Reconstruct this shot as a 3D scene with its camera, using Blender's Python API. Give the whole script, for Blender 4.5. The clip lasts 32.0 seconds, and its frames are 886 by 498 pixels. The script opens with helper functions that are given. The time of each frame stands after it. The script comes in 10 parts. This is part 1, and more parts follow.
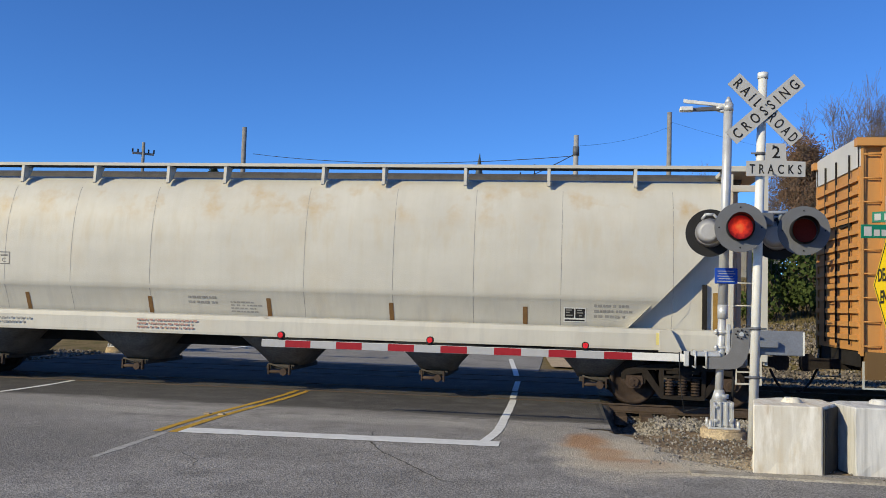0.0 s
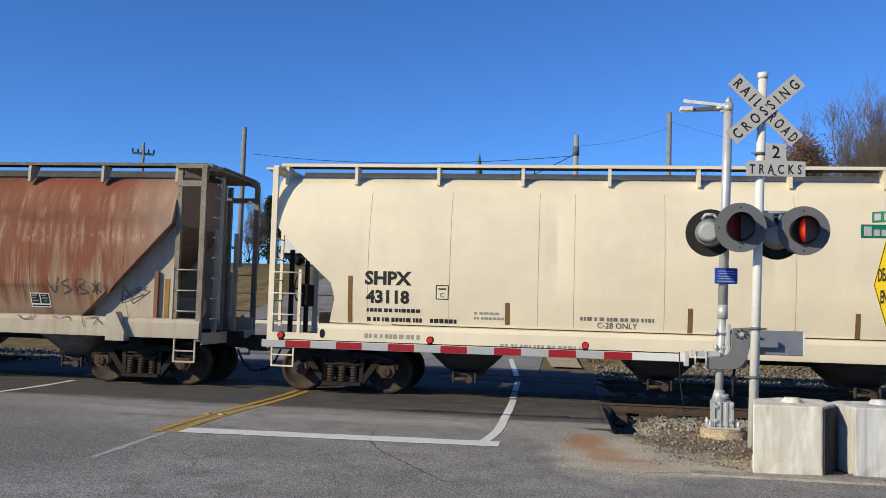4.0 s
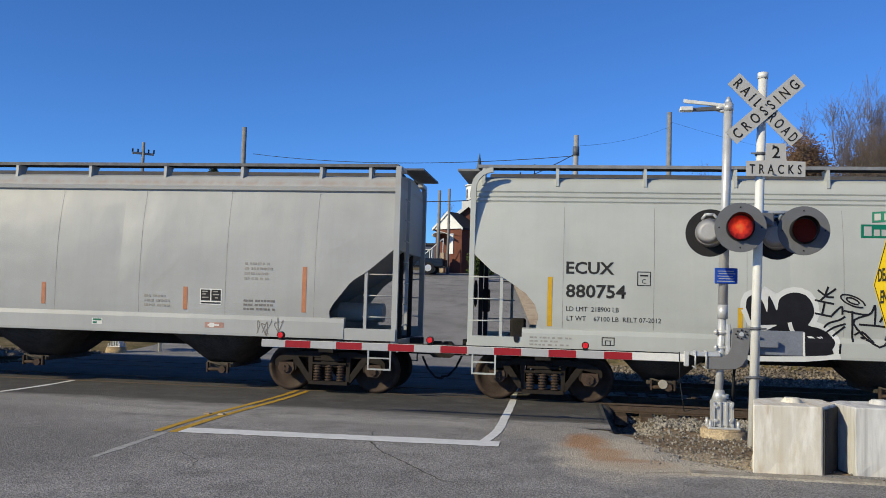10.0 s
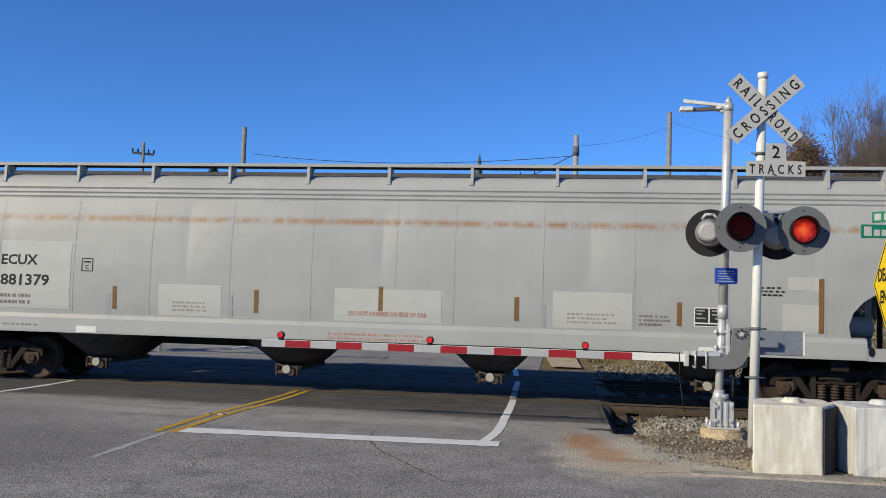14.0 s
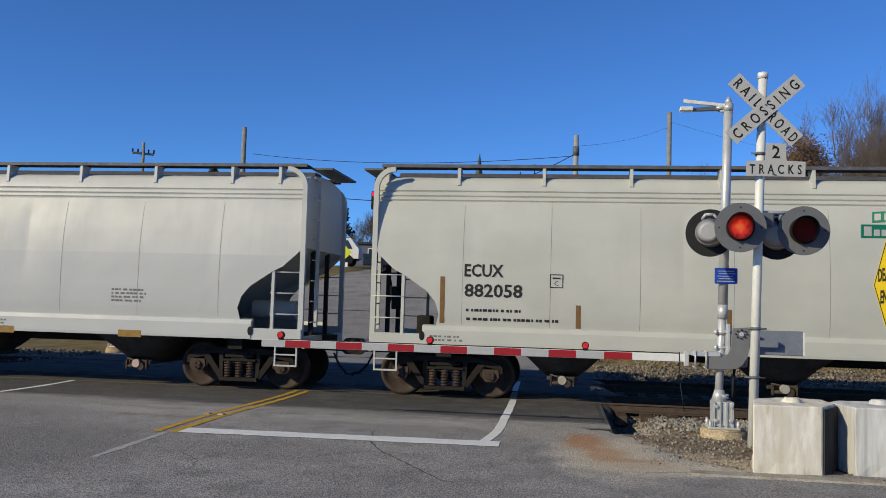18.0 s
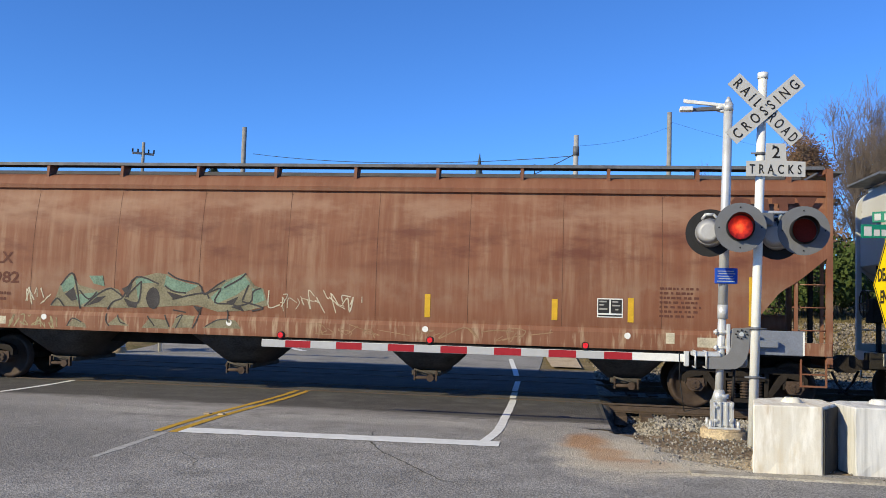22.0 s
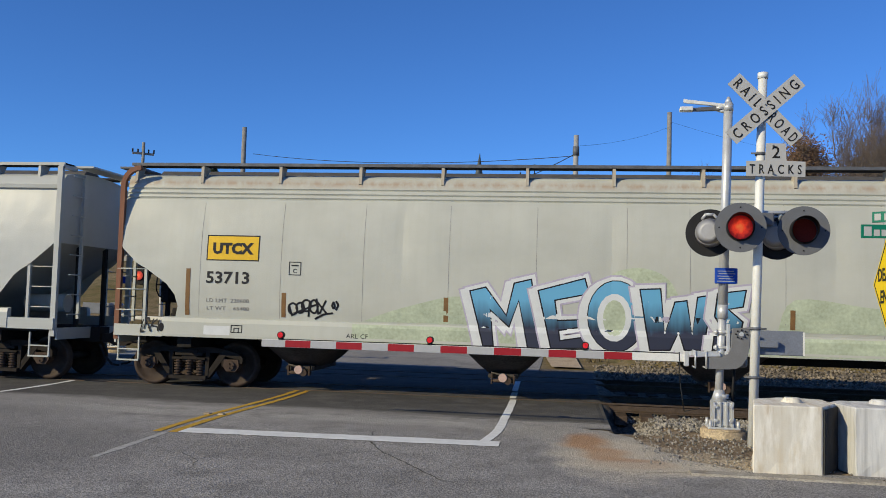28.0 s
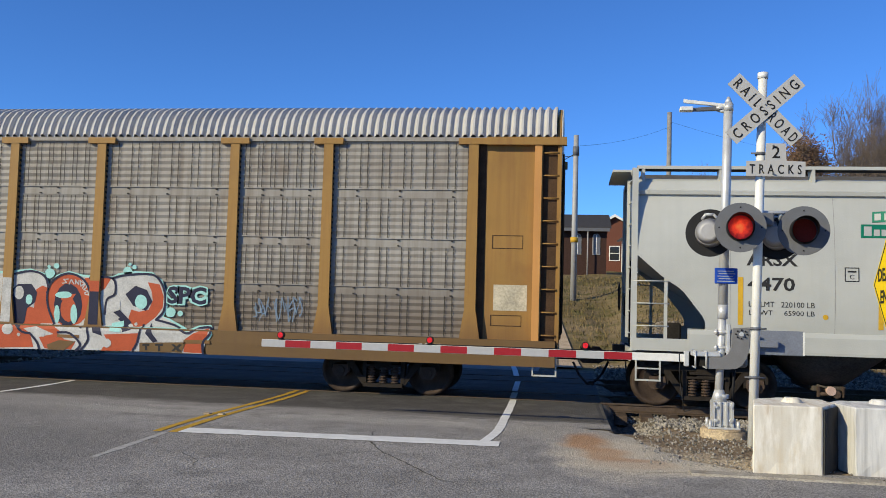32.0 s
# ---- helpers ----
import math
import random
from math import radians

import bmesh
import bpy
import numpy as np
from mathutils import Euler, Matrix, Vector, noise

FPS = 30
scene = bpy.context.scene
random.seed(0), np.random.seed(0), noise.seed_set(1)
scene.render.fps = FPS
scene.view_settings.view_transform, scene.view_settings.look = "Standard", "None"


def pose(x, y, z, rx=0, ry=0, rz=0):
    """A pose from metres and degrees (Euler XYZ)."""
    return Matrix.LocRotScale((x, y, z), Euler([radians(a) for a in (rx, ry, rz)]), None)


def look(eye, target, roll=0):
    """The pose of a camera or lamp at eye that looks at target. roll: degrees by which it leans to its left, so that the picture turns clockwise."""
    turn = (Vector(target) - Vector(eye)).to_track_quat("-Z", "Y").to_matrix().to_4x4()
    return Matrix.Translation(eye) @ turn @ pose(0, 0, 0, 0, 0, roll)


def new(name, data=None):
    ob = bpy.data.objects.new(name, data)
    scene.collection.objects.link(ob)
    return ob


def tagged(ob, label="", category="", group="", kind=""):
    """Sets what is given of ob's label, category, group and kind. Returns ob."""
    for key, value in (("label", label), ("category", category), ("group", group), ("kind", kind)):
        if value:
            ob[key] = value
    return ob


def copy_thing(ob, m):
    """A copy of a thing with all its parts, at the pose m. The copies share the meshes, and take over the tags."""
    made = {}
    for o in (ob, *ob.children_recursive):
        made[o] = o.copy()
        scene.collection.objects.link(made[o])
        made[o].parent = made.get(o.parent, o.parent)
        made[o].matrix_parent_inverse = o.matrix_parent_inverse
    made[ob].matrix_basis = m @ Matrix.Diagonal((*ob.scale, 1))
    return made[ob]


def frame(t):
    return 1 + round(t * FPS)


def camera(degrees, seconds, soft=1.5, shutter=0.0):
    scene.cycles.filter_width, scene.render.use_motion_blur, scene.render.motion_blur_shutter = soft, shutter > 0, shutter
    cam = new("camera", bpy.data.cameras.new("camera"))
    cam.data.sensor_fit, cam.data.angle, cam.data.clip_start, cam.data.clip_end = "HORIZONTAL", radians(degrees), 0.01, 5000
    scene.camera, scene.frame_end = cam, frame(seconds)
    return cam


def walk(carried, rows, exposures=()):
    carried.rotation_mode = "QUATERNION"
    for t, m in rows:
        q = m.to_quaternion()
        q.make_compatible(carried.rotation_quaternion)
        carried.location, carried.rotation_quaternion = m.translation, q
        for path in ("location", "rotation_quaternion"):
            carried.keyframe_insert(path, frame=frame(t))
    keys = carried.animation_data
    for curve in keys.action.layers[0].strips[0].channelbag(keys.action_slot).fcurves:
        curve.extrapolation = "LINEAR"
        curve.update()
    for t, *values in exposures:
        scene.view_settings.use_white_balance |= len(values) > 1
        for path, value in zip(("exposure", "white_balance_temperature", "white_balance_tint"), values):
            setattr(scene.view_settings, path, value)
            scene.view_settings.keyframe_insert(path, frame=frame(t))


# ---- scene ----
# ---- camera ----
cam = camera(53.04, 32.0, soft=0.9, shutter=0.0)
EYE = Vector((0.0, 0.0, 1.853))
YAW, TILT = radians(-8.30), radians(3.519)
AIM = EYE + Vector((math.sin(YAW) * math.cos(TILT), math.cos(YAW) * math.cos(TILT), math.sin(TILT)))
walk(cam, [(0.0, look(EYE, AIM, 1.635)), (32.0, look(EYE, AIM, 1.635))], [(0.0, -0.1), (1.0, -0.15), (2.0, -0.3), (3.0, -0.48), (4.0, -0.1), (6.0, 0.36), (7.0, 0.3), (8.0, 0.0), (9.0, -0.22), (10.0, -0.17), (11.0, -0.05), (14.0, -0.1), (17.0, -0.38), (18.0, -0.32), (20.0, -0.28), (21.0, -0.1), (22.0, 0.25), (23.0, 0.42), (24.0, 0.1), (25.0, -0.35), (28.0, -0.22), (30.0, -0.22), (31.0, -0.25), (32.0, 0.0)])

# ---- light ----
SUN_FROM = Vector((-1.15, -1.0, 0.72)).normalized()
sun_data = bpy.data.lights.new("sun", "SUN")
sun_data.energy, sun_data.angle, sun_data.color = 5.0, radians(0.53), (1.0, 0.88, 0.59)
sun = new("sun", sun_data)
sun.matrix_world = look(SUN_FROM * 60, (0, 0, 0))
world = bpy.data.worlds.new("sky")
world.use_nodes = True
scene.world = world
wn = world.node_tree
sky = wn.nodes.new("ShaderNodeTexSky")
sky.sky_type, sky.sun_disc = "NISHITA", False
sky.sun_elevation, sky.sun_rotation = math.asin(SUN_FROM.z), math.atan2(SUN_FROM.x, SUN_FROM.y)
sky.altitude = 3000
sky.air_density, sky.dust_density, sky.ozone_density = 1.0, 0.0, 3.0
deep = wn.nodes.new("ShaderNodeMix")
deep.data_type, deep.blend_type = "RGBA", "MULTIPLY"
deep.inputs[0].default_value = 1.0
deep.inputs[7].default_value = (0.51, 0.93, 1.45, 1)
wn.links.new(sky.outputs[0], deep.inputs[6])
wn.links.new(deep.outputs[2], wn.nodes["Background"].inputs[0])
wn.nodes["Background"].inputs[1].default_value = 0.12

# ---- measures: the track runs along x, rail tops at z = 0 ----
TRACK = 18.643          # middle of the first track
TRACK_2 = TRACK + 4.3   # middle of the second track
ROAD_L, ROAD_R = -14.5, 0.62
RNG = random.Random(7)


# ---- materials ----
def nodes_of(name):
    m = bpy.data.materials.new(name)
    m.use_nodes = True
    return m, m.node_tree, m.node_tree.nodes["Principled BSDF"]


def plain(name, colour, rough=0.6, metal=0.0, vary=0.12, scale=6.0, bump=0.05, glow=0.0):
    """A painted or bare surface with fine grain and larger stains."""
    m, t, b = nodes_of(name)
    co = t.nodes.new("ShaderNodeTexCoord")
    n1, n2 = t.nodes.new("ShaderNodeTexNoise"), t.nodes.new("ShaderNodeTexNoise")
    n1.inputs["Scale"].default_value, n2.inputs["Scale"].default_value = scale, scale * 9
    n1.inputs["Detail"].default_value = n2.inputs["Detail"].default_value = 5
    mix = t.nodes.new("ShaderNodeMath"); mix.operation = "MULTIPLY_ADD"
    mix.inputs[1].default_value = 0.5
    half = t.nodes.new("ShaderNodeMath"); half.operation = "MULTIPLY"; half.inputs[1].default_value = 0.5
    ramp = t.nodes.new("ShaderNodeValToRGB")
    lo, hi = [max(0, c * (1 - vary * 1.5)) for c in colour], [min(1, c * (1 + vary)) for c in colour]
    ramp.color_ramp.elements[0].position, ramp.color_ramp.elements[1].position = 0.3, 0.7
    ramp.color_ramp.elements[0].color, ramp.color_ramp.elements[1].color = (*lo, 1), (*hi, 1)
    for n in (n1, n2):
        t.links.new(co.outputs["Object"], n.inputs["Vector"])
    t.links.new(n2.outputs["Fac"], half.inputs[0])
    t.links.new(n1.outputs["Fac"], mix.inputs[0]); t.links.new(half.outputs[0], mix.inputs[2])
    t.links.new(mix.outputs[0], ramp.inputs[0]); t.links.new(ramp.outputs[0], b.inputs["Base Color"])
    b.inputs["Roughness"].default_value, b.inputs["Metallic"].default_value = rough, metal
    b.inputs["Specular IOR Level"].default_value = 0.5 if rough < 0.4 else 0.2
    if bump:
        bp = t.nodes.new("ShaderNodeBump"); bp.inputs["Strength"].default_value = bump
        t.links.new(n2.outputs["Fac"], bp.inputs["Height"]); t.links.new(bp.outputs[0], b.inputs["Normal"])
    if glow:
        b.inputs["Emission Color"].default_value = (*colour, 1)
        b.inputs["Emission Strength"].default_value = glow
    return m


def weathered(name, colour, streak, dirt, amount=0.3, rough=0.55, bands=(), wash=None, seed=0.0, drips=None, pale=(), zoom=1.0, ends=None, lower=None):
    """Old car paint: cloudy tone, run-down streaks, dirt and blotches of rust.
    bands: (height, width, strength) of level rusty stains; wash: (height, lower colour) of a two-tone fade."""
    m, t, b = nodes_of(name)
    N, Lk = t.nodes.new, t.links.new

    def noise_at(sx, sy, sz, detail=5, lo=0.35, hi=0.7, shift=0.0):
        mp = N("ShaderNodeMapping"); mp.inputs["Scale"].default_value = (sx * zoom, sy * zoom, sz * zoom)
        mp.inputs["Location"].default_value = (seed + shift, seed * 0.7, shift)
        Lk(co.outputs["Object"], mp.inputs["Vector"])
        n = N("ShaderNodeTexNoise"); n.inputs["Scale"].default_value = 1.0; n.inputs["Detail"].default_value = detail
        n.inputs["Roughness"].default_value = 0.6
        Lk(mp.outputs[0], n.inputs["Vector"])
        r = N("ShaderNodeMapRange"); r.inputs[1].default_value, r.inputs[2].default_value = lo, hi
        Lk(n.outputs["Fac"], r.inputs[0])
        return r.outputs[0]

    def blend(fac, a, c, strength=1.0):
        mx = N("ShaderNodeMix"); mx.data_type = "RGBA"
        s = N("ShaderNodeMath"); s.operation = "MULTIPLY"; s.inputs[1].default_value = strength
        Lk(fac, s.inputs[0]); Lk(s.outputs[0], mx.inputs[0])
        if isinstance(a, tuple):
            mx.inputs[6].default_value = (*a, 1)
        else:
            Lk(a, mx.inputs[6])
        mx.inputs[7].default_value = (*c, 1)
        return mx.outputs[2]

    co = N("ShaderNodeTexCoord")
    sep = N("ShaderNodeSeparateXYZ"); Lk(co.outputs["Object"], sep.inputs[0])
    tone = tuple(max(0.0, v * 0.8) for v in colour)
    out = blend(noise_at(0.5, 0.5, 0.8), colour, tone, 0.7)
    out = blend(noise_at(7.0, 2.0, 0.35, 4, 0.45, 0.75), out, streak, amount)
    out = blend(noise_at(1.4, 1.0, 1.0, 6, 0.52, 0.72, 3.0), out, dirt, amount * 0.7)
    out = blend(noise_at(22.0, 9.0, 1.2, 3, 0.55, 0.8, 5.0), out, streak, amount * 0.6)
    if lower:
        # another paint below one height
        rg = N("ShaderNodeMapRange"); rg.inputs[1].default_value, rg.inputs[2].default_value = lower[0] + 0.012, lower[0] - 0.012
        Lk(sep.outputs["Z"], rg.inputs[0])
        out = blend(rg.outputs[0], out, lower[1], 0.8)
    if drips:
        # rust running down in ragged tongues over paler paint
        height, deep, lower, strength = drips
        wob = noise_at(4.6, 1.0, 0.22, 5, 0.27, 0.73, 9.0)
        ad = N("ShaderNodeMath"); ad.operation = "MULTIPLY_ADD"; ad.inputs[1].default_value = deep
        Lk(wob, ad.inputs[0]); Lk(sep.outputs["Z"], ad.inputs[2])
        rg = N("ShaderNodeMapRange"); rg.inputs[1].default_value, rg.inputs[2].default_value = height + deep * 0.88, height + deep * 0.5
        Lk(ad.outputs[0], rg.inputs[0])
        out = blend(rg.outputs[0], out, lower, strength)
    if wash:
        height, lower = wash
        wob = noise_at(1.2, 1.0, 0.2, 4, 0.0, 1.0, 9.0)
        ad = N("ShaderNodeMath"); ad.operation = "MULTIPLY_ADD"; ad.inputs[1].default_value = 1.0
        Lk(wob, ad.inputs[0]); Lk(sep.outputs["Z"], ad.inputs[2])
        rg = N("ShaderNodeMapRange"); rg.inputs[1].default_value, rg.inputs[2].default_value = height + 1.0, height - 0.1
        Lk(ad.outputs[0], rg.inputs[0])
        out = blend(rg.outputs[0], out, lower, 0.85)
    for step, (height, width, colour_2, strength, *grain) in enumerate(pale):
        sx, sz, lo, hi = grain or (4.5, 0.9, 0.5, 0.68)
        ab = N("ShaderNodeMath"); ab.operation = "SUBTRACT"; ab.inputs[1].default_value = height
        Lk(sep.outputs["Z"], ab.inputs[0])
        aa = N("ShaderNodeMath"); aa.operation = "ABSOLUTE"; Lk(ab.outputs[0], aa.inputs[0])
        rg = N("ShaderNodeMapRange"); rg.inputs[1].default_value, rg.inputs[2].default_value = width, width * 0.3
        Lk(aa.outputs[0], rg.inputs[0])
        mu = N("ShaderNodeMath"); mu.operation = "MULTIPLY"
        Lk(rg.outputs[0], mu.inputs[0]); Lk(noise_at(sx, 1.0, sz, 6, lo, hi, 11.0 + 3.7 * step), mu.inputs[1])
        out = blend(mu.outputs[0], out, colour_2, strength)
    if ends:
        # paler, less rusted paint towards both ends of the car
        near, far, colour_2 = ends
        ab = N("ShaderNodeMath"); ab.operation = "ABSOLUTE"; Lk(sep.outputs["X"], ab.inputs[0])
        ad = N("ShaderNodeMath"); ad.operation = "ADD"; Lk(ab.outputs[0], ad.inputs[0]); Lk(noise_at(1.6, 1.0, 0.7, 5, 0.2, 1.2, 4.0), ad.inputs[1])
        rg = N("ShaderNodeMapRange"); rg.inputs[1].default_value, rg.inputs[2].default_value = near + 0.6, far + 0.6
        Lk(ad.outputs[0], rg.inputs[0])
        out = blend(rg.outputs[0], out, colour_2, 0.7)
    for height, width, strength in bands:
        ab = N("ShaderNodeMath"); ab.operation = "SUBTRACT"; ab.inputs[1].default_value = height
        Lk(sep.outputs["Z"], ab.inputs[0])
        aa = N("ShaderNodeMath"); aa.operation = "ABSOLUTE"; Lk(ab.outputs[0], aa.inputs[0])
        rg = N("ShaderNodeMapRange"); rg.inputs[1].default_value, rg.inputs[2].default_value = width, 0.0
        Lk(aa.outputs[0], rg.inputs[0])
        mu = N("ShaderNodeMath"); mu.operation = "MULTIPLY"
        Lk(rg.outputs[0], mu.inputs[0]); Lk(noise_at(5.5, 1.0, 4.0, 7, 0.32, 0.6, 7.0), mu.inputs[1])
        out = blend(mu.outputs[0], out, (0.3, 0.165, 0.075), strength)
    Lk(out, b.inputs["Base Color"])
    b.inputs["Roughness"].default_value = rough
    b.inputs["Specular IOR Level"].default_value = 0.3
    fine = N("ShaderNodeTexNoise"); fine.inputs["Scale"].default_value = 40; Lk(co.outputs["Object"], fine.inputs["Vector"])
    wide = N("ShaderNodeTexNoise"); wide.inputs["Scale"].default_value = 1.1; Lk(co.outputs["Object"], wide.inputs["Vector"])
    ad = N("ShaderNodeMath"); ad.operation = "MULTIPLY_ADD"; ad.inputs[1].default_value = 12.0
    Lk(wide.outputs["Fac"], ad.inputs[0]); Lk(fine.outputs["Fac"], ad.inputs[2])
    bp = N("ShaderNodeBump"); bp.inputs["Strength"].default_value = 0.12; bp.inputs["Distance"].default_value = 0.02
    Lk(ad.outputs[0], bp.inputs["Height"]); Lk(bp.outputs[0], b.inputs["Normal"])
    return m


def ground_mat(name, a, b_col, c_col, scale=3.0, rough=0.9, bump=0.4, fine=60.0, cracks=0.0, speck=0.5, patches=()):
    """Ground: broad patches, mid stains and fine aggregate."""
    m, t, b = nodes_of(name)
    N, Lk = t.nodes.new, t.links.new
    co = N("ShaderNodeTexCoord")
    big, mid, grain = (N("ShaderNodeTexNoise") for _ in range(3))
    for n, s, d in ((big, scale * 0.12, 6), (mid, scale, 7), (grain, fine, 3)):
        n.inputs["Scale"].default_value, n.inputs["Detail"].default_value = s, d
        Lk(co.outputs["Object"], n.inputs["Vector"])
    r1 = N("ShaderNodeValToRGB")
    r1.color_ramp.elements[0].position, r1.color_ramp.elements[1].position = 0.36, 0.64
    r1.color_ramp.elements[0].color, r1.color_ramp.elements[1].color = (*a, 1), (*b_col, 1)
    Lk(big.outputs["Fac"], r1.inputs[0])
    mx = N("ShaderNodeMix"); mx.data_type = "RGBA"; mx.inputs[7].default_value = (*c_col, 1)
    rg = N("ShaderNodeMapRange"); rg.inputs[1].default_value, rg.inputs[2].default_value = 0.45, 0.75
    Lk(mid.outputs["Fac"], rg.inputs[0]); Lk(rg.outputs[0], mx.inputs[0]); Lk(r1.outputs[0], mx.inputs[6])
    base = mx.outputs[2]
    for cx, cy, rx, ry, colour, strength in patches:
        # a dusty or rusty patch with a ragged, fading rim
        mp = N("ShaderNodeMapping"); mp.inputs["Location"].default_value = (-cx / rx, -cy / ry, 0)
        mp.inputs["Scale"].default_value = (1 / rx, 1 / ry, 0)
        Lk(co.outputs["Object"], mp.inputs["Vector"])
        ln = N("ShaderNodeVectorMath"); ln.operation = "LENGTH"; Lk(mp.outputs[0], ln.inputs[0])
        ad = N("ShaderNodeMath"); ad.operation = "MULTIPLY_ADD"; ad.inputs[1].default_value = 0.9
        Lk(mid.outputs["Fac"], ad.inputs[0]); Lk(ln.outputs["Value"], ad.inputs[2])
        fd = N("ShaderNodeMapRange"); fd.inputs[1].default_value, fd.inputs[2].default_value = 1.5, 0.95
        fd.inputs[4].default_value = strength
        Lk(ad.outputs[0], fd.inputs[0])
        pm = N("ShaderNodeMix"); pm.data_type = "RGBA"; pm.inputs[7].default_value = (*colour, 1)
        Lk(fd.outputs[0], pm.inputs[0]); Lk(base, pm.inputs[6]); base = pm.outputs[2]
    mu = N("ShaderNodeMix"); mu.data_type = "RGBA"; mu.blend_type = "MULTIPLY"; mu.inputs[0].default_value = speck
    r2 = N("ShaderNodeValToRGB")
    r2.color_ramp.elements[0].position, r2.color_ramp.elements[1].position = 0.38, 0.64
    r2.color_ramp.elements[0].color, r2.color_ramp.elements[1].color = (0.35, 0.35, 0.35, 1), (1.35, 1.33, 1.3, 1)
    Lk(grain.outputs["Fac"], r2.inputs[0]); Lk(base, mu.inputs[6]); Lk(r2.outputs[0], mu.inputs[7])
    out = mu.outputs[2]
    if cracks:
        vo = N("ShaderNodeTexVoronoi"); vo.feature = "DISTANCE_TO_EDGE"; vo.inputs["Scale"].default_value = 0.32
        wp = N("ShaderNodeVectorMath"); wp.operation = "MULTIPLY_ADD"
        wp.inputs[1].default_value = (0.9, 0.9, 0.9)
        Lk(mid.outputs["Color"], wp.inputs[0]); Lk(co.outputs["Object"], wp.inputs[2]); Lk(wp.outputs[0], vo.inputs["Vector"])
        cr = N("ShaderNodeMapRange"); cr.inputs[1].default_value, cr.inputs[2].default_value = 0.004, 0.0
        Lk(vo.outputs["Distance"], cr.inputs[0])
        cm = N("ShaderNodeMath"); cm.operation = "MULTIPLY"; cm.inputs[1].default_value = cracks; Lk(cr.outputs[0], cm.inputs[0])
        cx = N("ShaderNodeMix"); cx.data_type = "RGBA"; cx.inputs[7].default_value = (0.012, 0.012, 0.013, 1)
        Lk(cm.outputs[0], cx.inputs[0]); Lk(out, cx.inputs[6]); out = cx.outputs[2]
    Lk(out, b.inputs["Base Color"])
    b.inputs["Roughness"].default_value = rough
    b.inputs["Specular IOR Level"].default_value = 0.06
    bp = N("ShaderNodeBump"); bp.inputs["Strength"].default_value = bump; bp.inputs["Distance"].default_value = 0.02
    Lk(grain.outputs["Fac"], bp.inputs["Height"]); Lk(bp.outputs[0], b.inputs["Normal"])
    return m


DUST = [(0.5, 11.0, 0.8, 1.9, (0.62, 0.55, 0.44), 0.9), (1.15, 10.25, 1.3, 0.55, (0.62, 0.56, 0.46), 0.9), (-0.2, 12.7, 1.1, 1.1, (0.42, 0.395, 0.35), 0.7),
        (0.22, 11.9, 0.36, 1.0, (0.46, 0.25, 0.12), 0.8), (0.42, 10.95, 0.34, 0.6, (0.5, 0.3, 0.16), 0.7), (0.7, 10.35, 0.55, 0.4, (0.46, 0.24, 0.11), 0.75), (-3.0, 13.2, 2.4, 0.5, (0.46, 0.44, 0.41), 0.6), (-7.5, 13.0, 3.0, 0.6, (0.46, 0.44, 0.41), 0.6), (-6.6, 9.4, 2.6, 2.2, (0.235, 0.225, 0.212), 0.8), (-9.5, 12.2, 3.0, 1.4, (0.25, 0.24, 0.225), 0.7), (-3.4, 10.0, 1.3, 0.9, (0.26, 0.25, 0.235), 0.6), (0.75, 10.15, 0.9, 0.45, (0.6, 0.53, 0.42), 0.7)]
ASPHALT_OLD = ground_mat("old_asphalt", (0.31, 0.297, 0.28), (0.4, 0.383, 0.36), (0.24, 0.23, 0.217), 2.2, 0.9, 0.6, 62, 0.0, 0.85, DUST)
ASPHALT_NEW = ground_mat("dark_asphalt", (0.085, 0.081, 0.077), (0.12, 0.115, 0.109), (0.15, 0.143, 0.134), 1.6, 0.85, 0.5, 55, 0.0, 0.7, [(-12.5, 14.0, 3.2, 0.8, (0.33, 0.316, 0.297), 1.0), (-8.6, 13.9, 3.4, 1.2, (0.33, 0.316, 0.297), 1.0), (-4.8, 13.9, 2.8, 0.9, (0.33, 0.316, 0.297), 1.0), (-2.0, 13.8, 2.0, 0.7, (0.33, 0.316, 0.297), 1.0), (0.0, 13.8, 1.3, 0.6, (0.33, 0.316, 0.297), 1.0)])
ASPHALT_FAR = ground_mat("far_asphalt", (0.26, 0.25, 0.24), (0.32, 0.31, 0.295), (0.2, 0.195, 0.19), 1.0, 0.9, 0.3, 40, 0.6)
DIRT = ground_mat("dirt", (0.27, 0.205, 0.14), (0.34, 0.27, 0.19), (0.17, 0.125, 0.085), 2.5, 0.95, 0.8, 34, 0.0, 0.8, DUST[:2] + [(1.35, 10.7, 1.2, 0.9, (0.5, 0.42, 0.31), 0.8)])
GRASS_DRY = ground_mat("dry_grass", (0.17, 0.13, 0.06), (0.25, 0.19, 0.11), (0.09, 0.09, 0.03), 1.4, 0.95, 0.8, 14)
BALLAST_BED = ground_mat("ballast_bed", (0.18, 0.155, 0.125), (0.26, 0.225, 0.185), (0.09, 0.075, 0.065), 6, 0.95, 1.0, 18, 0.0, 0.8)
WALK_CONCRETE = ground_mat("walk_concrete", (0.5, 0.39, 0.27), (0.56, 0.45, 0.32), (0.4, 0.3, 0.2), 2, 0.9, 0.2, 60)
CRACK = plain("crack_filler", (0.06, 0.057, 0.053), 0.9, 0, 0.2)
FOOTING = ground_mat("footing_concrete", (0.42, 0.32, 0.2), (0.5, 0.41, 0.28), (0.3, 0.22, 0.14), 5, 0.9, 0.3, 40, 0.0, 0.5)
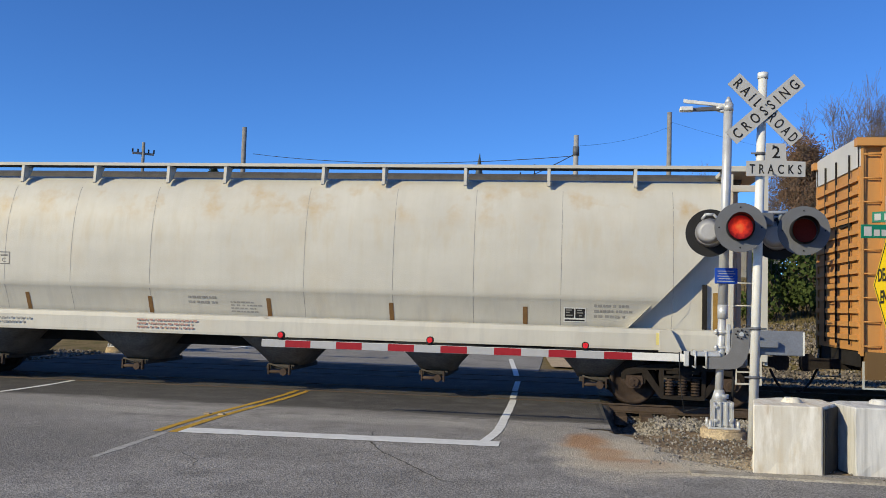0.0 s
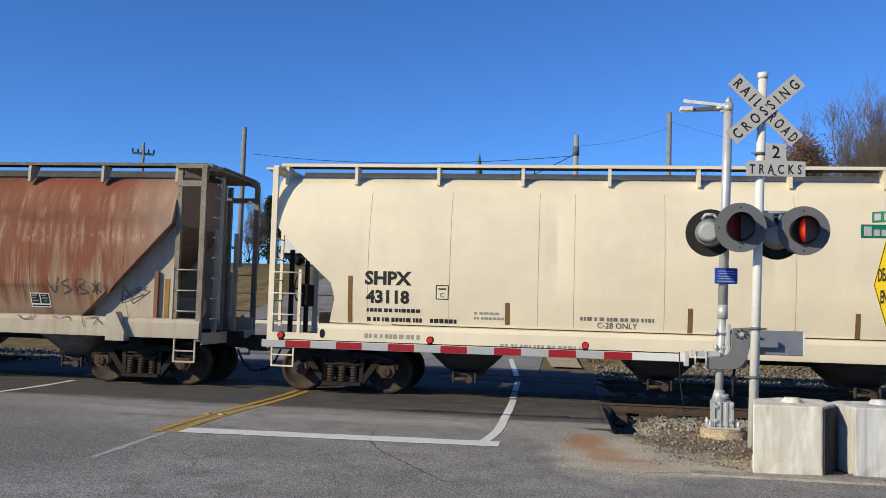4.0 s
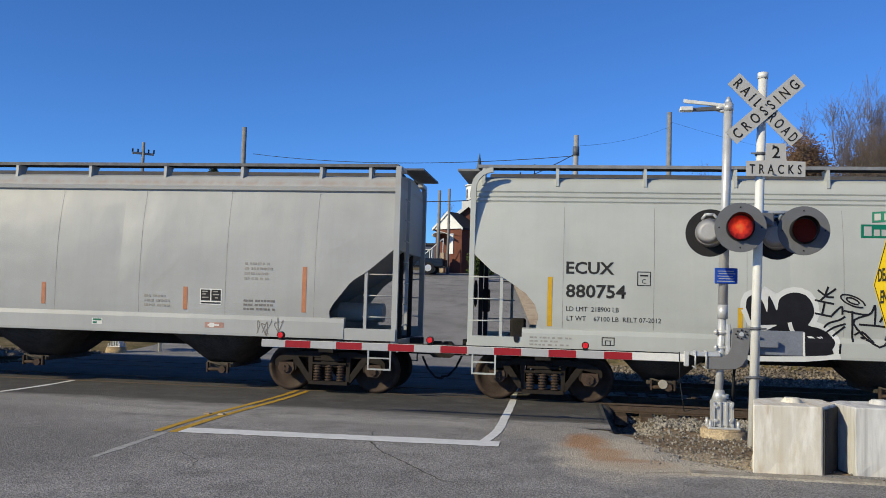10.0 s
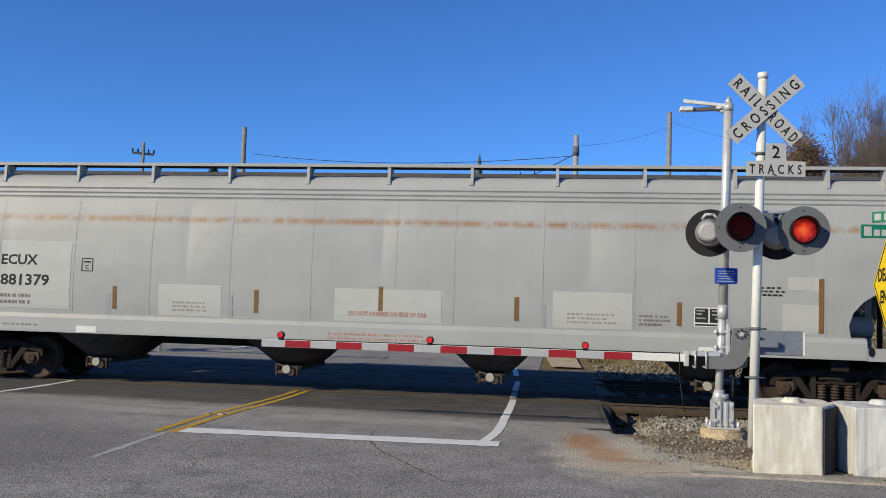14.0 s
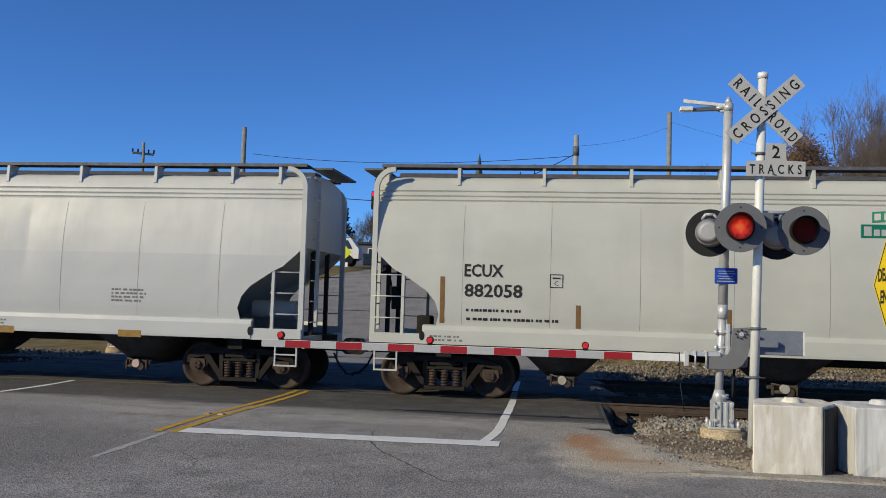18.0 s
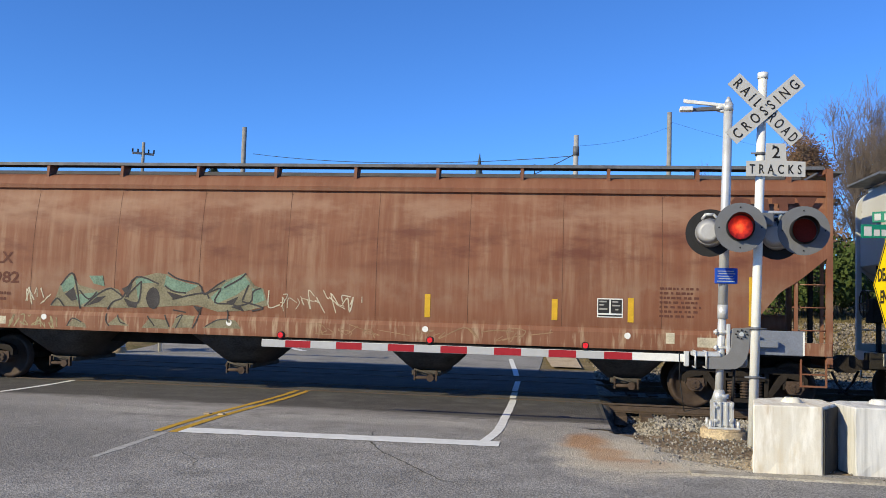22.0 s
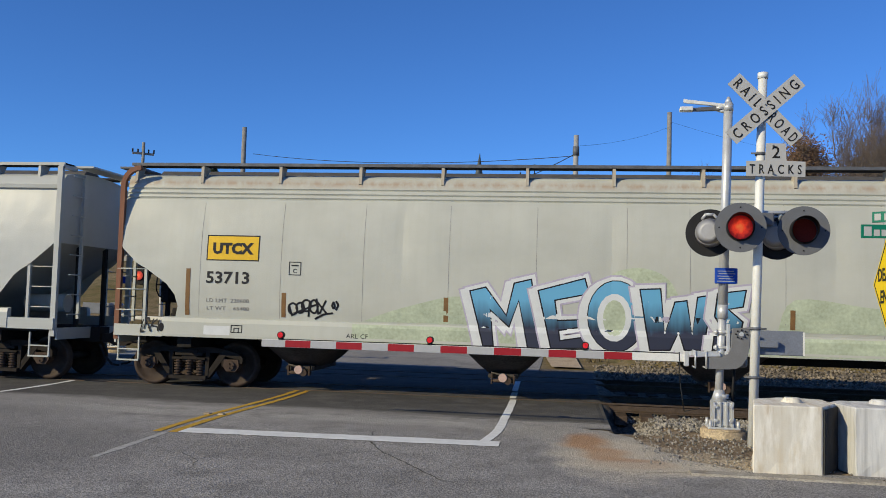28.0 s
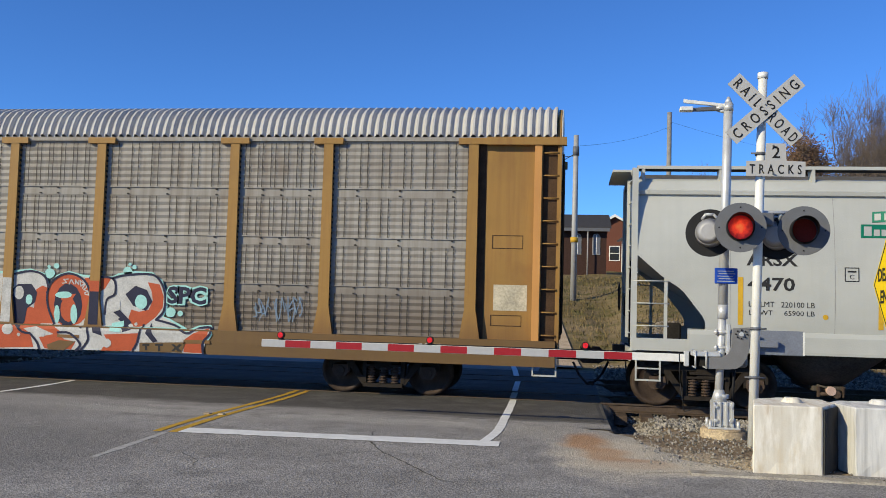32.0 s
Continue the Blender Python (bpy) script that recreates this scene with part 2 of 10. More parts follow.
PAINT_WHITE = plain("road_paint_white", (0.72, 0.72, 0.7), 0.8, 0, 0.14, 7, 0.15)
PAINT_YELLOW = plain("road_paint_yellow", (0.5, 0.3, 0.035), 0.8, 0, 0.25, 7, 0.15)
BLOCK = weathered("block_concrete", (0.72, 0.68, 0.59), (0.55, 0.49, 0.39), (0.5, 0.41, 0.29), 0.4, 0.95, seed=21, zoom=2.2, pale=[(0.5, 0.9, (0.86, 0.83, 0.76), 0.8), (0.1, 0.45, (0.6, 0.5, 0.34), 0.6), (0.0, 0.12, (0.34, 0.27, 0.18), 0.8), (0.72, 0.14, (0.46, 0.34, 0.2), 0.7)])
BLOCK_2 = weathered("streaked_block_concrete", (0.66, 0.65, 0.62), (0.24, 0.235, 0.23), (0.3, 0.29, 0.27), 0.75, 0.95, seed=27, zoom=1.5, pale=[(0.6, 0.6, (0.8, 0.79, 0.75), 0.7), (0.0, 0.2, (0.5, 0.42, 0.3), 0.6)])
RAIL_STEEL = plain("rail_steel", (0.12, 0.088, 0.066), 0.6, 0.5, 0.3, 5)
RAIL_TOP = plain("rail_top", (0.1, 0.075, 0.06), 0.7, 0.2, 0.2)
TIE_WOOD = plain("tie_wood", (0.09, 0.065, 0.05), 0.9, 0, 0.4, 8, 0.4)
def stone_mat(name, colour):
    """Loose stones, each of its own tone."""
    m, t, s = nodes_of(name)
    geo, ramp = t.nodes.new("ShaderNodeNewGeometry"), t.nodes.new("ShaderNodeValToRGB")
    e = ramp.color_ramp.elements
    e[0].color, e[1].color = (*[c * 0.35 for c in colour], 1), (*[min(1, c * 1.45) for c in colour], 1)
    e.new(0.45).color = (colour[0] * 0.9, colour[1] * 0.92, colour[2] * 0.95, 1)
    t.links.new(geo.outputs["Random Per Island"], ramp.inputs[0]); t.links.new(ramp.outputs[0], s.inputs["Base Color"])
    s.inputs["Roughness"].default_value, s.inputs["Specular IOR Level"].default_value = 0.9, 0.15
    return m


STONE = stone_mat("ballast_stone", (0.26, 0.238, 0.205))
STONE_FAR = stone_mat("dusty_ballast_stone", (0.2, 0.17, 0.135))
GALV = plain("galvanised_steel", (0.56, 0.57, 0.58), 0.42, 0.35, 0.12, 10, 0.05)
ALU = plain("painted_aluminium", (0.72, 0.72, 0.69), 0.5, 0.1, 0.1, 8, 0.04)
SIGN_WHITE = plain("sign_white", (0.41, 0.41, 0.41), 0.6, 0, 0.06, 12, 0.02)
SIGN_BLACK = plain("sign_black", (0.015, 0.015, 0.016), 0.6, 0, 0.1)
LAMP_GREY = plain("lamp_grey", (0.125, 0.13, 0.145), 0.55, 0.1, 0.1, 10, 0.03)
LAMP_BLACK = plain("lamp_black", (0.012, 0.012, 0.014), 0.6, 0, 0.2)
RED_TAPE = plain("red_reflective", (0.3, 0.018, 0.026), 0.45, 0, 0.1, 14, 0.02)
WHITE_TAPE = plain("white_reflective", (0.39, 0.395, 0.41), 0.45, 0, 0.07, 14, 0.02)
def lit_lens(name):
    """A lit lens: hot orange in the middle, deep red at the rim."""
    m, t, s = nodes_of(name)
    co, ln, ramp = t.nodes.new("ShaderNodeTexCoord"), t.nodes.new("ShaderNodeVectorMath"), t.nodes.new("ShaderNodeValToRGB")
    ln.operation = "LENGTH"
    sc = t.nodes.new("ShaderNodeMapRange"); sc.inputs[2].default_value = 0.158
    e = ramp.color_ramp.elements
    e[0].position, e[0].color = 0.05, (1.0, 0.24, 0.05, 1)
    e[1].position, e[1].color = 0.85, (0.2, 0.004, 0.003, 1)
    e.new(0.42).color = (0.95, 0.05, 0.012, 1)
    t.links.new(co.outputs["Object"], ln.inputs[0]); t.links.new(ln.outputs["Value"], sc.inputs[0])
    nz, ad = t.nodes.new("ShaderNodeTexNoise"), t.nodes.new("ShaderNodeMath")
    nz.inputs["Scale"].default_value, nz.inputs["Detail"].default_value = 17, 4
    ad.operation, ad.inputs[1].default_value = "MULTIPLY_ADD", 0.9
    sub = t.nodes.new("ShaderNodeMath"); sub.operation, sub.inputs[1].default_value = "SUBTRACT", 0.45
    t.links.new(co.outputs["Object"], nz.inputs["Vector"]); t.links.new(nz.outputs["Fac"], ad.inputs[0]); t.links.new(sc.outputs[0], ad.inputs[2])
    t.links.new(ad.outputs[0], sub.inputs[0]); t.links.new(sub.outputs[0], ramp.inputs[0]); t.links.new(ramp.outputs[0], s.inputs["Emission Color"])
    s.inputs["Base Color"].default_value = (0.2, 0.01, 0.008, 1)
    s.inputs["Emission Strength"].default_value = 0.8
    s.inputs["Roughness"].default_value = 0.5
    return m


LIT_RED = lit_lens("lit_red_lens")
ARM_RED = plain("arm_lamp_lens", (0.55, 0.015, 0.02), 0.2, 0, 0.5, 40, 0.0, 0.3)
LIT_SMALL = plain("lit_small_red_lens", (0.75, 0.02, 0.03), 0.25, 0, 0.3, 40, 0.0, 0.7)
DARK_LENS = plain("dark_red_lens", (0.2, 0.02, 0.015), 0.75, 0, 0.2, 30, 0.0)
BLUE_SIGN = plain("blue_sign", (0.015, 0.07, 0.42), 0.5, 0, 0.05)
GREEN_SIGN = plain("green_sign", (0.005, 0.16, 0.1), 0.5, 0, 0.05)
YELLOW_SIGN = plain("yellow_sign", (0.85, 0.6, 0.0), 0.5, 0, 0.05)
LAMP_CASE = plain("lamp_case", (0.36, 0.36, 0.37), 0.5, 0.2, 0.1, 10, 0.03)
STEEL_POLE = plain("steel_pole", (0.36, 0.36, 0.36), 0.6, 0.2, 0.15, 6)
BOX_GREY = plain("mechanism_grey", (0.2, 0.2, 0.205), 0.5, 0.2, 0.1, 8)
BOX_DARK = plain("cabinet_blue_grey", (0.19, 0.21, 0.26), 0.55, 0.1, 0.14, 5)
TRUCK_BLACK = plain("bogie_grime", (0.026, 0.021, 0.018), 0.85, 0.0, 0.4, 5, 0.2)
TRUCK_RUST = plain("bogie_rust", (0.074, 0.051, 0.04), 0.85, 0.0, 0.4, 6, 0.2)
WHEEL_STEEL = plain("wheel_steel", (0.06, 0.042, 0.033), 0.7, 0.1, 0.35, 6, 0.1)
# near-black underframe grime; also paints a brace's shadow on the cream car
UNDER_DARK = plain("underframe_grime_and_shade", (0.022, 0.02, 0.0185), 0.85, 0, 0.4, 4, 0.2)
BRICK = plain("red_brick", (0.15, 0.06, 0.042), 0.9, 0, 0.3, 14, 0.3)
ROOF_DARK = plain("roof_shingle", (0.05, 0.048, 0.05), 0.9, 0, 0.3, 9, 0.3)
TRIM_WHITE = plain("trim_white", (0.74, 0.74, 0.72), 0.7, 0, 0.06, 5)
GLASS_DARK = plain("window_glass", (0.03, 0.035, 0.04), 0.08, 0, 0.1, 3, 0)
POLE_WOOD = plain("pole_wood", (0.25, 0.24, 0.225), 0.85, 0, 0.25, 5, 0.3)
CABLE = plain("cable", (0.02, 0.02, 0.022), 0.7, 0, 0.1)
SIGNAL_YELLOW = plain("signal_yellow", (0.5, 0.3, 0.03), 0.5, 0, 0.1)
BARK = plain("bark", (0.12, 0.1, 0.085), 0.95, 0, 0.3, 9, 0.4)
TWIG = plain("twig", (0.17, 0.135, 0.11), 0.95, 0, 0.3, 9, 0.1)
LEAF_BROWN = plain("brown_leaf", (0.17, 0.105, 0.07), 0.9, 0, 0.4, 3, 0.1)
LEAF_GREEN = plain("ivy_leaf", (0.06, 0.085, 0.02), 0.85, 0, 0.4, 3, 0.1)


# ---- mesh helpers ----
def link_mesh(name, bm, material, parent=None, label="", smooth=False):
    me = bpy.data.meshes.new(name)
    bm.to_mesh(me)
    bm.free()
    for m in (material if isinstance(material, (list, tuple)) else (material,)):
        me.materials.append(m)
    if smooth:
        me.polygons.foreach_set("use_smooth", [True] * len(me.polygons))
        me.set_sharp_from_angle(angle=radians(35))
    ob = new(name, me)
    if parent:
        ob.parent = parent
    if label:
        ob["label"] = label
    return ob


def part(name, bm, material, parent, label="", smooth=False):
    return link_mesh(name, bm, material, parent, label, smooth)


def share(name, me, parent, m, label=""):
    """One more object on a mesh that is there already."""
    ob = new(name, me)
    ob.parent = parent
    ob.matrix_basis = m
    if label:
        ob["label"] = label
    return ob


def thing(name, m, label, category, group="", kind=""):
    ob = new(name)
    ob.matrix_basis = m
    ob.empty_display_size = 0.2
    return tagged(ob, label, category, group, kind)


def box(bm, x0, x1, y0, y1, z0, z1, mat=0):
    v = [bm.verts.new(p) for p in ((x0, y0, z0), (x1, y0, z0), (x1, y1, z0), (x0, y1, z0), (x0, y0, z1), (x1, y0, z1), (x1, y1, z1), (x0, y1, z1))]
    for q in ((0, 3, 2, 1), (4, 5, 6, 7), (0, 1, 5, 4), (1, 2, 6, 5), (2, 3, 7, 6), (3, 0, 4, 7)):
        bm.faces.new([v[i] for i in q]).material_index = mat
    return bm


def boxm(*a):
    return box(bmesh.new(), *a)


def soft_box(x0, x1, y0, y1, z0, z1, r=0.02, seg=2):
    bm = boxm(x0, x1, y0, y1, z0, z1)
    bmesh.ops.bevel(bm, geom=bm.edges[:], offset=r, segments=seg, affect="EDGES", profile=0.5)
    return bm


def rod(bm, a, b, r, seg=8, r2=None, mat=0, cap=True):
    """A round bar from a to b."""
    a, b = Vector(a), Vector(b)
    r2 = r if r2 is None else r2
    w = (b - a).normalized()
    u = w.orthogonal().normalized()
    v = w.cross(u)
    ring = []
    for p, q in ((a, r), (b, r2)):
        ring.append([bm.verts.new(p + q * (math.cos(k * math.tau / seg) * u + math.sin(k * math.tau / seg) * v)) for k in range(seg)])
    for k in range(seg):
        j = (k + 1) % seg
        f = bm.faces.new((ring[0][k], ring[0][j], ring[1][j], ring[1][k])); f.material_index = mat; f.smooth = True
    if cap:
        bm.faces.new(ring[0][::-1]).material_index = mat
        bm.faces.new(ring[1]).material_index = mat
    return bm


def rods(pairs, r, seg=8):
    bm = bmesh.new()
    for a, b in pairs:
        rod(bm, a, b, r, seg)
    return bm


def prism(points, axis_from, axis_to, plane="xz", bm=None, mat=0):
    """A flat outline made solid. plane 'xz': outline in x and z, depth in y; 'xy': depth in z; 'yz': depth in x."""
    bm = bm or bmesh.new()
    put = {"xz": lambda p, d: (p[0], d, p[1]), "xy": lambda p, d: (p[0], p[1], d), "yz": lambda p, d: (d, p[0], p[1])}[plane]
    a = [bm.verts.new(put(p, axis_from)) for p in points]
    b = [bm.verts.new(put(p, axis_to)) for p in points]
    n = len(points)
    fs = [bm.faces.new(a[::-1]), bm.faces.new(b)]
    for k in range(n):
        fs.append(bm.faces.new((a[k], a[(k + 1) % n], b[(k + 1) % n], b[k])))
    for f in fs:
        f.material_index = mat
    bmesh.ops.recalc_face_normals(bm, faces=fs)
    return bm


def disc_points(cx, cz, r, n=20, r2=None, turn=0.0):
    return [(cx + r * math.cos(turn + k * math.tau / n), cz + (r2 or r) * math.sin(turn + k * math.tau / n)) for k in range(n)]


LETTERS = {}


def letters(name, text, size, material, parent, x, y, z, wide=1.0, label="", fat=0.0, turn=None, lift=0.0, lean=0.0, span=0.0):
    """Flat painted lettering in the built-in font, facing the street (towards -y), lower left at x, z."""
    key = (text, round(size, 3), round(wide, 3), fat, lean, span)
    if key not in LETTERS:
        cu = bpy.data.curves.new("lettering", "FONT")
        cu.body, cu.size, cu.resolution_u, cu.offset, cu.shear = text, size * 1.4, 3, fat, lean
        cu.extrude = 0.001
        if span:
            cu.space_character = 1.75
        tmp = new("lettering_source", cu)
        me = bpy.data.meshes.new_from_object(tmp)
        bpy.data.objects.remove(tmp)
        if span:
            xs = [v.co.x for v in me.vertices]
            wide = span / (max(xs) - min(xs))
        me.transform(Matrix.Diagonal((wide, 1, 1, 1)))
        LETTERS[key] = me
    me = LETTERS[key].copy()
    me.materials.clear()
    me.materials.append(material)
    ob = new(name, me)
    ob.parent = parent
    ob.matrix_basis = (turn or Matrix()) @ pose(x, y - lift, z, 90, 0, 0)
    if label:
        ob["label"] = label
    return ob


# ---- ground ----
def smooth01(v):
    v = min(1.0, max(0.0, v))
    return v * v * (3 - 2 * v)


def ground_z(x, y):
    z = 0.12 * smooth01((17.6 - y) / 6.4) - 0.012
    z += 4.0 * smooth01((y - 26.5) / 36.0) ** 0.9 + 0.055 * max(0.0, min(y, 86) - 60) + 0.01 * max(0.0, min(y, 240) - 86)
    off = min(smooth01((x - ROAD_R - 0.05) / 0.5) + smooth01((ROAD_L - 0.2 - x) / 0.5), 1.0)
    if 14.6 < y < 26.5:
        z -= 0.2 * off * smooth01((y - 14.6) / 1.2) * smooth01((26.5 - y) / 1.2)
    # hollow beside the asphalt edge
    if 12.9 < y < 18.0:
        z -= 0.36 * smooth01((x - ROAD_R - 0.02) / 0.12) * smooth01((ROAD_R + 1.0 - x) / 0.75) * smooth01((y - 13.0) / 0.9) * smooth01((18.0 - y) / 0.8)
    if y > 26:
        bank = smooth01((x - 1.5) / 2.0) * smooth01((y - 26.0) / 3.0) * smooth01((60 - y) / 25)
        z += 0.9 * bank + off * 0.1 * math.sin(x * 0.7 + y * 0.4) * smooth01((y - 27) / 4)
    return z


def stations(lo, hi, fine_lo, fine_hi, step, extra=()):
    """Steps that are fine in the middle and grow outwards."""
    out, v, s = [], fine_lo, step
    while v <= fine_hi + 1e-6:
        out.append(round(v, 3)); v += step
    v, s = fine_hi, step
    while v < hi:
        s *= 1.35; v = min(hi, v + s); out.append(round(v, 3))
    v, s = fine_lo, step
    while v > lo:
        s *= 1.35; v = max(lo, v - s); out.append(round(v, 3))
    return sorted(set(out) | set(extra))


YS = stations(-900, 2500, -6, 64, 0.5, (10.35, 14.0))
XS = stations(-1500, 1500, -20, 16, 0.5, (ROAD_L, ROAD_R, ROAD_R + 0.18, ROAD_R + 0.36, ROAD_R + 0.7, ROAD_L - 0.3))


def sheet(name, xs, ys, lift, material, rule=None, parent=None, label=""):
    bm = bmesh.new()
    grid = [[bm.verts.new((x, y, ground_z(x, y) + lift)) for x in xs] for y in ys]
    for j in range(len(ys) - 1):
        for i in range(len(xs) - 1):
            f = bm.faces.new((grid[j][i], grid[j][i + 1], grid[j + 1][i + 1], grid[j + 1][i]))
            f.smooth = True
            if rule:
                f.material_index = rule((xs[i] + xs[i + 1]) / 2, (ys[j] + ys[j + 1]) / 2)
    return link_mesh(name, bm, material, parent, label)


def ground_rule(x, y):
    if y > 26.8:
        return 0
    return 1 if y > 14.7 else 2


ground = tagged(sheet("ground", XS, YS, -0.012, [GRASS_DRY, BALLAST_BED, DIRT], ground_rule),
                "dry grass, ballast and bare dirt rising behind the tracks", "ground", kind="structure")
near = [y for y in YS if -60 <= y <= 10.35]
road = tagged(sheet("road", [x for x in XS if -90 <= x <= 90], near, 0.0, ASPHALT_OLD),
              "worn grey asphalt street with cracks and a faded stop line", "road", kind="structure")
mid_x = [x for x in XS if ROAD_L <= x <= 0.0] + [0.12]
sheet("approach", mid_x, [y for y in YS if 10.35 <= y <= 14.0], 0.0, ASPHALT_OLD, None, road)
RAIL_Y = [TRACK - 0.755, TRACK + 0.755, TRACK_2 - 0.755, TRACK_2 + 0.755]
edges = [14.0, RAIL_Y[0] - 0.037, RAIL_Y[0] + 0.09, RAIL_Y[1] - 0.09, RAIL_Y[1] + 0.037, RAIL_Y[2] - 0.037, RAIL_Y[2] + 0.09, RAIL_Y[3] - 0.09, RAIL_Y[3] + 0.037, 26.0]
road_x = [x for x in XS if ROAD_L <= x <= ROAD_R]
for k in range(0, 10, 2):
    ys = [edges[k]] + [y for y in YS if edges[k] + 0.1 < y < edges[k + 1] - 0.1] + [edges[k + 1]]
    sheet("crossing_surface", road_x, ys, 0.0, ASPHALT_NEW, None, road, "dark patched asphalt at the rails")
sheet("hill_road", [x for x in road_x if x <= -1.0] + [-0.9], [26.0] + [y for y in YS if 26.2 < y <= 66], 0.0, ASPHALT_FAR, None, road, "pale asphalt climbing away")
sheet("crossing_surface", [0.1, 0.3, 0.46, 0.56, ROAD_R], [13.35, 13.5, 13.7, 13.85, 14.02], 0.003, ASPHALT_NEW, None, road)
bm, rows = bmesh.new(), []
for k in range(41):
    y = 13.35 + (RAIL_Y[0] - 13.45) * k / 40
    wob = 0.05 * noise.noise((y * 2.1, 3.0, 0.0)) + 0.02 * noise.noise((y * 9.0, 1.0, 4.0))
    top = ground_z(ROAD_R - 0.1, y) + 0.004
    rows.append([bm.verts.new((ROAD_R + a + wob * b, y, top - c)) for a, b, c in ((-0.12, 0, 0), (-0.05, 0.3, 0.004), (0.0, 0.7, 0.03), (0.03, 1, 0.08), (0.06, 1, 0.16), (0.1, 1.4, 0.45))])
for a, b in zip(rows, rows[1:]):
    for i in range(5):
        bm.faces.new((a[i], a[i + 1], b[i + 1], b[i])).smooth = True
part("asphalt_edge", bm, ASPHALT_NEW, road)


# ---- road paint ----
def stripe(name, x0, y0, x1, y1, width, material, parent, lift=0.006, ragged=0.0):
    """A painted line on the ground from (x0, y0) to (x1, y1)."""
    bm = bmesh.new()
    a, b = Vector((x0, y0)), Vector((x1, y1))
    n = max(2, int((b - a).length / 0.25))
    w = (b - a).normalized(); side = Vector((-w.y, w.x)) * width / 2
    rows = []
    for k in range(n + 1):
        p = a.lerp(b, k / n)
        wob = 1 + ragged * noise.noise((k * 0.7, x0, y0))
        rows.append([bm.verts.new((*(p + s * side * wob), ground_z(p.x, p.y) + lift)) for s in (-1, 1)])
    for k in range(n):
        bm.faces.new((rows[k][0], rows[k][1], rows[k + 1][1], rows[k + 1][0])[::-1])
    bmesh.ops.recalc_face_normals(bm, faces=bm.faces[:])
    return tagged(link_mesh(name, bm, material), kind="structure")


tagged(stripe("stop_line", -4.98, 11.13, -0.86, 11.28, 0.4, PAINT_WHITE, road, ragged=0.2), "worn white stop line painted on asphalt", "road marking")
def bent_stripe(points, width, label):
    """A painted line that bends along a few points of the road."""
    line = [Vector(p) for p in curve_points_2d(points)]
    bm, rows = bmesh.new(), []
    for k, p in enumerate(line):
        d = (line[min(k + 1, len(line) - 1)] - line[max(k - 1, 0)]).normalized()
        side = Vector((-d.y, d.x)) * width * (0.5 + 0.12 * noise.noise((k * 0.6, p.x, 2)))
        rows.append([bm.verts.new((*(p + q * side), ground_z(p.x, p.y) + 0.006)) for q in (-1, 1)])
    for a, b in zip(rows, rows[1:]):
        bm.faces.new((a[0], b[0], b[1], a[1]))
    bmesh.ops.recalc_face_normals(bm, faces=bm.faces[:])
    return tagged(link_mesh("edge_line", bm, PAINT_WHITE), label, "road marking", kind="structure")


def curve_points_2d(points, n=8):
    P, out = [Vector(points[0])] + [Vector(p) for p in points] + [Vector(points[-1])], []
    for i in range(1, len(P) - 2):
        for k in range(n):
            t = k / n
            out.append(0.5 * ((2 * P[i]) + (P[i + 1] - P[i - 1]) * t + (2 * P[i - 1] - 5 * P[i] + 4 * P[i + 1] - P[i + 2]) * t * t + (3 * P[i] - P[i - 1] - 3 * P[i + 1] + P[i + 2]) * t ** 3))
    return out + [P[-1]]


bent_stripe([(-1.07, 11.42), (-1.0, 12.2), (-0.985, 13.0), (-1.02, 14.4), (-1.06, 16.2), (-1.1, RAIL_Y[0] - 0.1)], 0.135, "worn white edge line that bends to the stop line")
bent_stripe([(-1.13, RAIL_Y[0] + 0.12), (-1.16, RAIL_Y[1] - 0.12)], 0.13, "worn white edge line between the rails")
bent_stripe([(-1.18, RAIL_Y[1] + 0.1), (-1.26, RAIL_Y[2] - 0.1)], 0.13, "worn white edge line between the tracks")
bent_stripe([(-1.4, RAIL_Y[3] + 0.1), (-1.55, 25.6), (-1.7, 27.2), (-1.93, 29.4)], 0.15, "worn white edge line beyond the tracks")
WORN_TRACE = plain("worn_paint_trace", (0.42, 0.405, 0.38), 0.9, 0, 0.3, 9, 0.2)
tagged(stripe("paint_trace", -5.1, 10.85, -5.03, 9.0, 0.09, WORN_TRACE, road, 0.004, 0.7), "faint trace of an old worn line", "road marking")
for dx in (-0.11, 0.11):
    tagged(stripe("centre_line", -5.14 + dx, 10.9, -5.42 + dx, RAIL_Y[0] - 0.1, 0.11, PAINT_YELLOW, road, ragged=0.4), "faded yellow double centre line", "road marking")
tagged(stripe("edge_line", -10.05, 13.6, -10.5, RAIL_Y[0] - 0.1, 0.12, PAINT_WHITE, road, ragged=0.3), "white edge line", "road marking")

# ---- concrete apron, kerb and walk ----
bm = bmesh.new()
outline = [(0.02, 10.3), (0.5, 9.85), (1.5, 10.0), (2.0, 10.25), (1.45, 10.75), (1.0, 11.7), (0.75, 12.6), (0.5, 13.2), (0.1, 13.5), (0.06, 12.6), (0.06, 11.4)]
pts = []
for k, p in enumerate(outline):
    q = outline[(k + 1) % len(outline)]
    for s in range(8):
        v = Vector(p).lerp(Vector(q), s / 8)
        pts.append(v + 0.16 * Vector((noise.noise((*v * 2.9, 1)), noise.noise((*v * 2.9, 5)))) + 0.06 * Vector((noise.noise((*v * 11, 1)), noise.noise((*v * 11, 5)))))
mid = bm.verts.new((0.7, 11.2, ground_z(0.7, 11.2) + 0.006))
ring = [bm.verts.new((p.x, p.y, ground_z(p.x, p.y) + 0.004)) for p in pts]
for k in range(len(ring)):
    bm.faces.new((mid, ring[k], ring[(k + 1) % len(ring)]))
